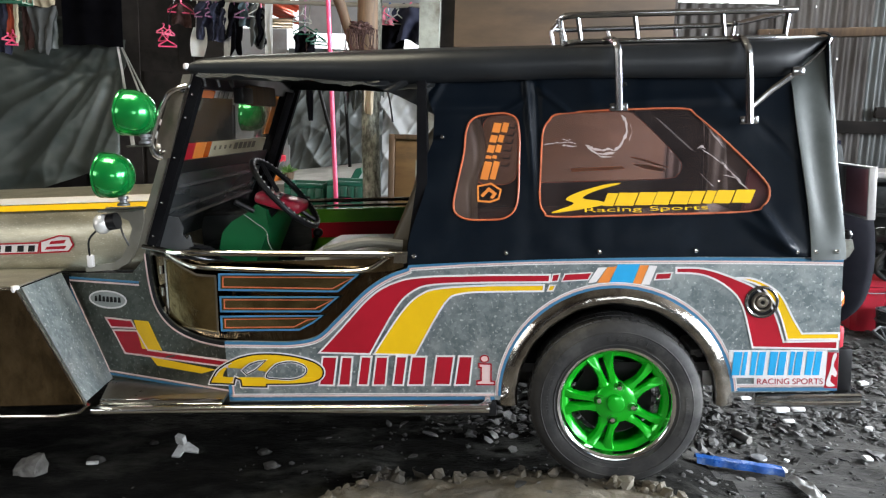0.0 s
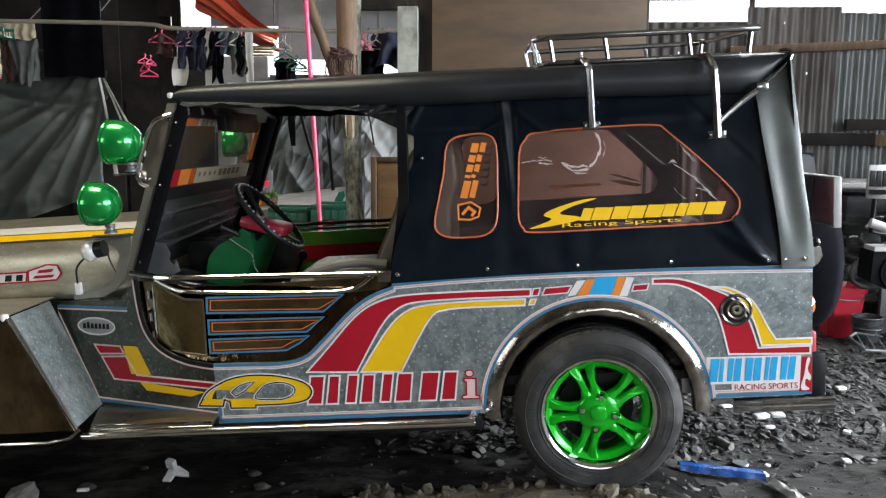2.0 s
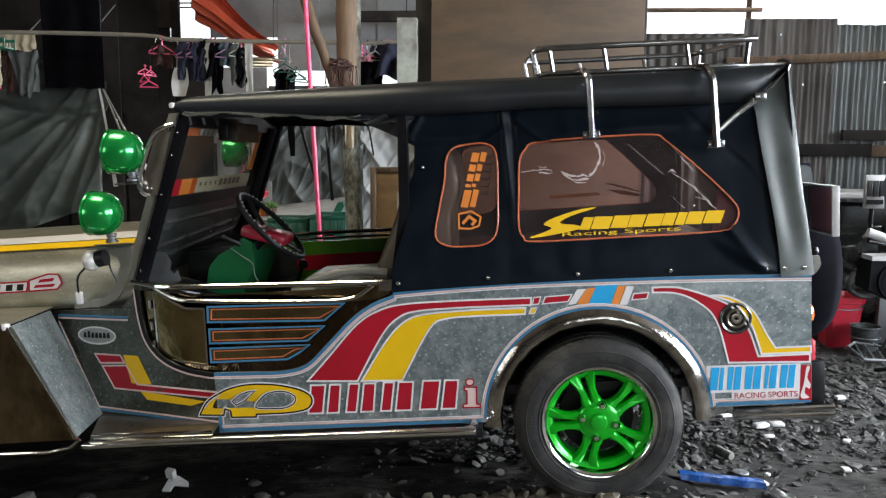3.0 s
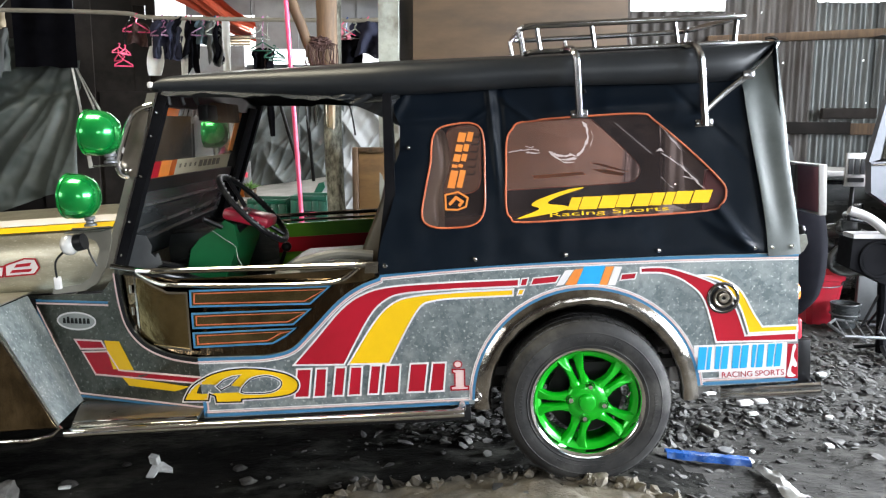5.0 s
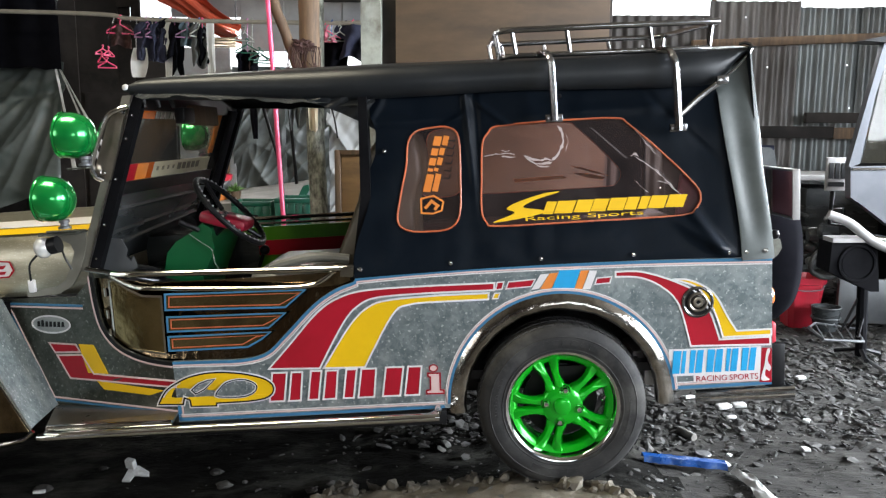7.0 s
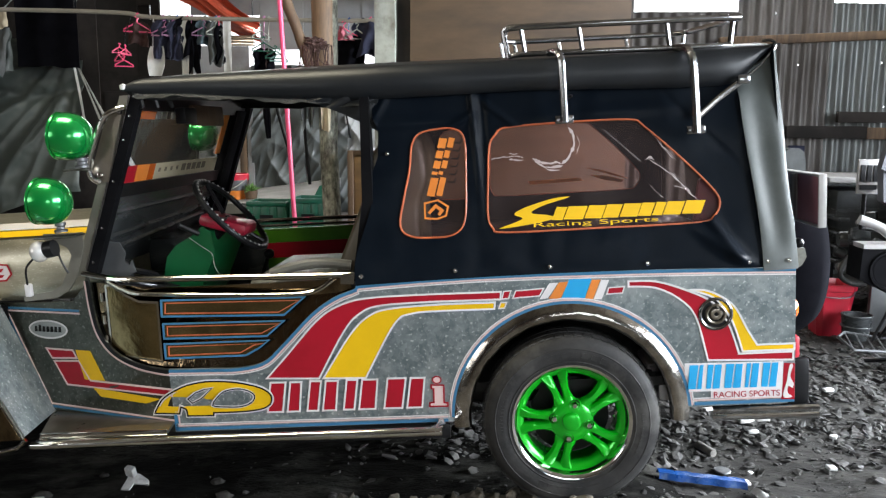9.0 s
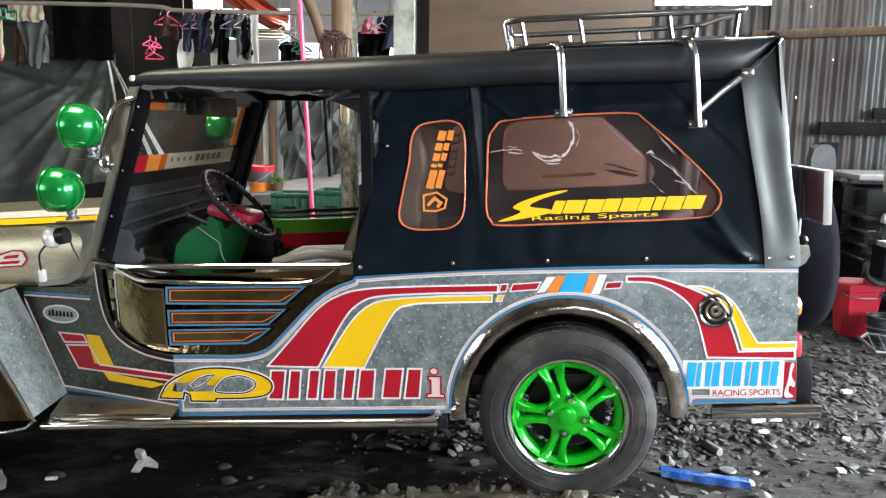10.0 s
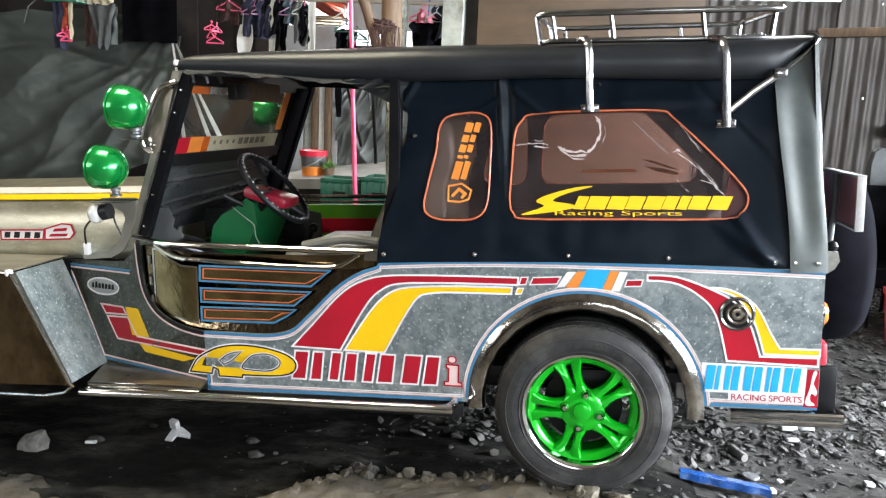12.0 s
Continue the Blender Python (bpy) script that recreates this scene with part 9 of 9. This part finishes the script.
# ---- small litter on the ground ----
def litter_chip(name, x, y, w, d, h, turn, material, label, category):
    bm = bmesh.new()
    z = ground_z(x, y) + h * 0.5 + 0.008
    M = Matrix.Translation((x, y, z)) @ Euler((random.uniform(-0.12, 0.12), random.uniform(-0.12, 0.12), turn)).to_matrix().to_4x4()
    box(bm, -w / 2, w / 2, -d / 2, d / 2, -h / 2, h / 2, min(w, d, h) * 0.25, M)
    for v in bm.verts:
        v.co += 0.12 * min(w, d) * noise.noise_vector(v.co * 30) * 0.4
    return solid(name, bm, material, label, category, smooth=50)


bm = bmesh.new()
block = [(-0.062, -0.030, 0.0), (0.030, -0.036, 0.0), (0.062, 0.010, 0.0), (-0.010, 0.045, 0.0), (-0.058, -0.026, 0.034), (-0.044, 0.004, 0.060), (0.052, -0.004, 0.092), (0.060, 0.008, 0.052), (0.026, -0.034, 0.044), (0.004, 0.040, 0.070), (-0.016, -0.034, 0.040)]
for p in block:
    bm.verts.new(p)
bmesh.ops.convex_hull(bm, input=bm.verts)
bmesh.ops.subdivide_edges(bm, edges=bm.edges[:], cuts=3, use_grid_fill=True)
for v in bm.verts:
    v.co += 0.007 * noise.noise_vector(v.co * 38)
bmesh.ops.translate(bm, vec=(-1.652, 2.715, ground_z(-1.652, 2.715) - 0.004), verts=bm.verts)
solid("stone", bm, STONE, "pale grey lump of broken concrete", "stone", smooth=15)
for x, y, q in ((-1.455, 2.83, 0.030), (-1.30, 3.02, 0.016), (-0.79, 2.93, 0.022), (-0.72, 2.80, 0.026), (-0.36, 2.72, 0.020), (-0.30, 2.78, 0.016)):
    bm = bmesh.new()
    bmesh.ops.create_icosphere(bm, subdivisions=2, radius=1.0)
    for v in bm.verts:
        v.co = Vector((v.co.x * q * 1.2, v.co.y * q, v.co.z * q * 0.6)) * (1 + 0.5 * noise.noise(v.co * 2 + Vector((x * 50, 0, 0))))
    bmesh.ops.translate(bm, vec=(x, y, ground_z(x, y) + q * 0.2), verts=bm.verts)
    solid("clod", bm, FLAKYSOIL, "small dark clod of earth on the soil", "clod", "loose clods", smooth=12)
rs = random.Random(21)
clod_verts, clod_faces = [], []
for k in range(400):
    x = rs.uniform(-0.42, 1.25)
    y = slab_edge(x) + 0.035 * rs.gauss(0, 1) - 0.01
    s = 0.004 + 0.034 * rs.random() ** 3.2
    vs, fs = chip(rs, s, 0.75)
    o = len(clod_verts)
    z = ground_z(x, y) + 0.010 + s * 0.25
    clod_verts += [(v.x + x, v.y + y, v.z + z) for v in vs]
    clod_faces += [[q + o for q in f] for f in fs]
clod_mesh = bpy.data.meshes.new("clods")
clod_mesh.from_pydata(clod_verts, [], clod_faces)
clod_mesh.materials.append(CONCRETE)
tagged(new("clods", clod_mesh), "crumbled concrete clods along the apron's edge", "clods", kind="stuff")
bm = bmesh.new()
px0, py0 = -1.118, 2.885
z = ground_z(px0, py0)
box(bm, -0.019, 0.019, -0.012, 0.012, -0.020, 0.020, 0.003, Matrix.Translation((px0 - 0.008, py0 + 0.012, z + 0.062)) @ Euler((0.35, 0.1, -0.25)).to_matrix().to_4x4())
wing = [(-0.030, -0.030, 0.004), (0.004, -0.034, 0.006), (0.014, -0.012, 0.022), (0.070, -0.006, 0.016), (0.064, 0.012, 0.026), (0.020, 0.026, 0.044), (-0.014, 0.016, 0.046), (-0.020, 0.000, 0.030)]
tops = [bm.verts.new((px0 + a, py0 + b, z + c + 0.003)) for a, b, c in wing]
lows = [bm.verts.new((px0 + a, py0 + b + 0.004, z + c - 0.004)) for a, b, c in wing]
for tri in ((0, 1, 2), (0, 2, 7), (2, 6, 7), (2, 5, 6), (2, 3, 5), (3, 4, 5)):
    bm.faces.new([tops[i] for i in tri])
    bm.faces.new([lows[i] for i in tri[::-1]])
for i in range(8):
    bm.faces.new((tops[i], lows[i], lows[(i + 1) % 8], tops[(i + 1) % 8]))
solid("folded_paper", bm, PAPER, "folded white paper scrap standing on the soil", "paper", smooth=18)
bm = bmesh.new()
def wrap(u, v):
    x = 0.922 + 0.312 * u
    y = 2.912 - 0.045 * u + 0.060 * (v - 0.5) + 0.002 * math.sin(u * 23)
    base = ground_z(0.922, 2.93) * (1 - u) + ground_z(1.234, 2.885) * u
    return (x, y, base + 0.014 + 0.022 * min(1.0, 6 * v, 6 * (1 - v)) + 0.0025 * noise.noise((u * 24, v * 5, 0)))
sheet(bm, wrap, 30, 10)
solid("blue_wrapper", bm, BLUEPLASTIC, "flattened blue plastic wrapper beside the rear wheel", "wrapper", smooth=40)
for x, y, w, d, h, tn in ((1.24, 2.90, 0.04, 0.03, 0.012, 0.3), (1.413, 3.349, 0.045, 0.025, 0.012, 0.1), (1.422, 3.485, 0.07, 0.04, 0.02, 0.3), (1.50, 3.50, 0.06, 0.04, 0.015, 0.1),
                          (-1.448, 2.792, 0.045, 0.018, 0.010, 0.3), (1.95, 3.9, 0.05, 0.03, 0.015, 0.4), (1.75, 3.35, 0.04, 0.03, 0.012, 1.1), (-0.26, 2.646, 0.078, 0.018, 0.012, 0.05), (1.30, 3.02, 0.022, 0.018, 0.008, 0.9),
                          (1.62, 3.05, 0.035, 0.03, 0.012, 0.2), (1.3, 3.62, 0.06, 0.03, 0.012, 0.5), (0.62, 3.3, 0.05, 0.03, 0.015, 0.1)):
    litter_chip("litter_scrap", x, y, w, d, h, tn, PAPER, "small pale scrap lying on the rubble", "litter")
bm = bmesh.new()
def scrap(u, v):
    x, y = 1.250 + 0.075 * u + (0.046 + 0.020 * u) * (v - 0.5) + 0.012 * math.sin(u * 6), 2.815 - 0.27 * u + 0.02 * (v - 0.5)
    return (x, y, ground_z(x, y) + 0.012 + 0.018 * abs(noise.noise((u * 5, v * 3, 7))) + 0.010 * math.sin(v * math.pi))
sheet(bm, scrap, 18, 10)
solid("plastic_scrap", bm, PAPER, "crumpled white plastic scrap on the soil", "scrap", smooth=40)
bm = bmesh.new()
lathe(bm, [(0.0, 0.006), (0.008, 0.004), (0.010, 0.0), (0.030, 0.0), (0.033, 0.004), (0.030, 0.008), (0.010, 0.008), (0.0, 0.010)], 20, Matrix.Translation((1.20, 3.04, ground_z(1.20, 3.04) + 0.012)))
solid("round_cap", bm, GREYMETAL, "dusty round metal cap on the soil", "cap")
bm = bmesh.new()
lathe(bm, [(0.0, -0.050), (0.015, -0.050), (0.017, -0.046), (0.017, 0.046), (0.015, 0.050), (0.0, 0.050)], 18, Matrix.Translation((1.175, 3.20, ground_z(1.175, 3.20) + 0.017)) @ Euler((radians(90), 0, radians(24))).to_matrix().to_4x4())
solid("plastic_tube", bm, STONE, "short dusty pale tube lying on the soil", "tube")
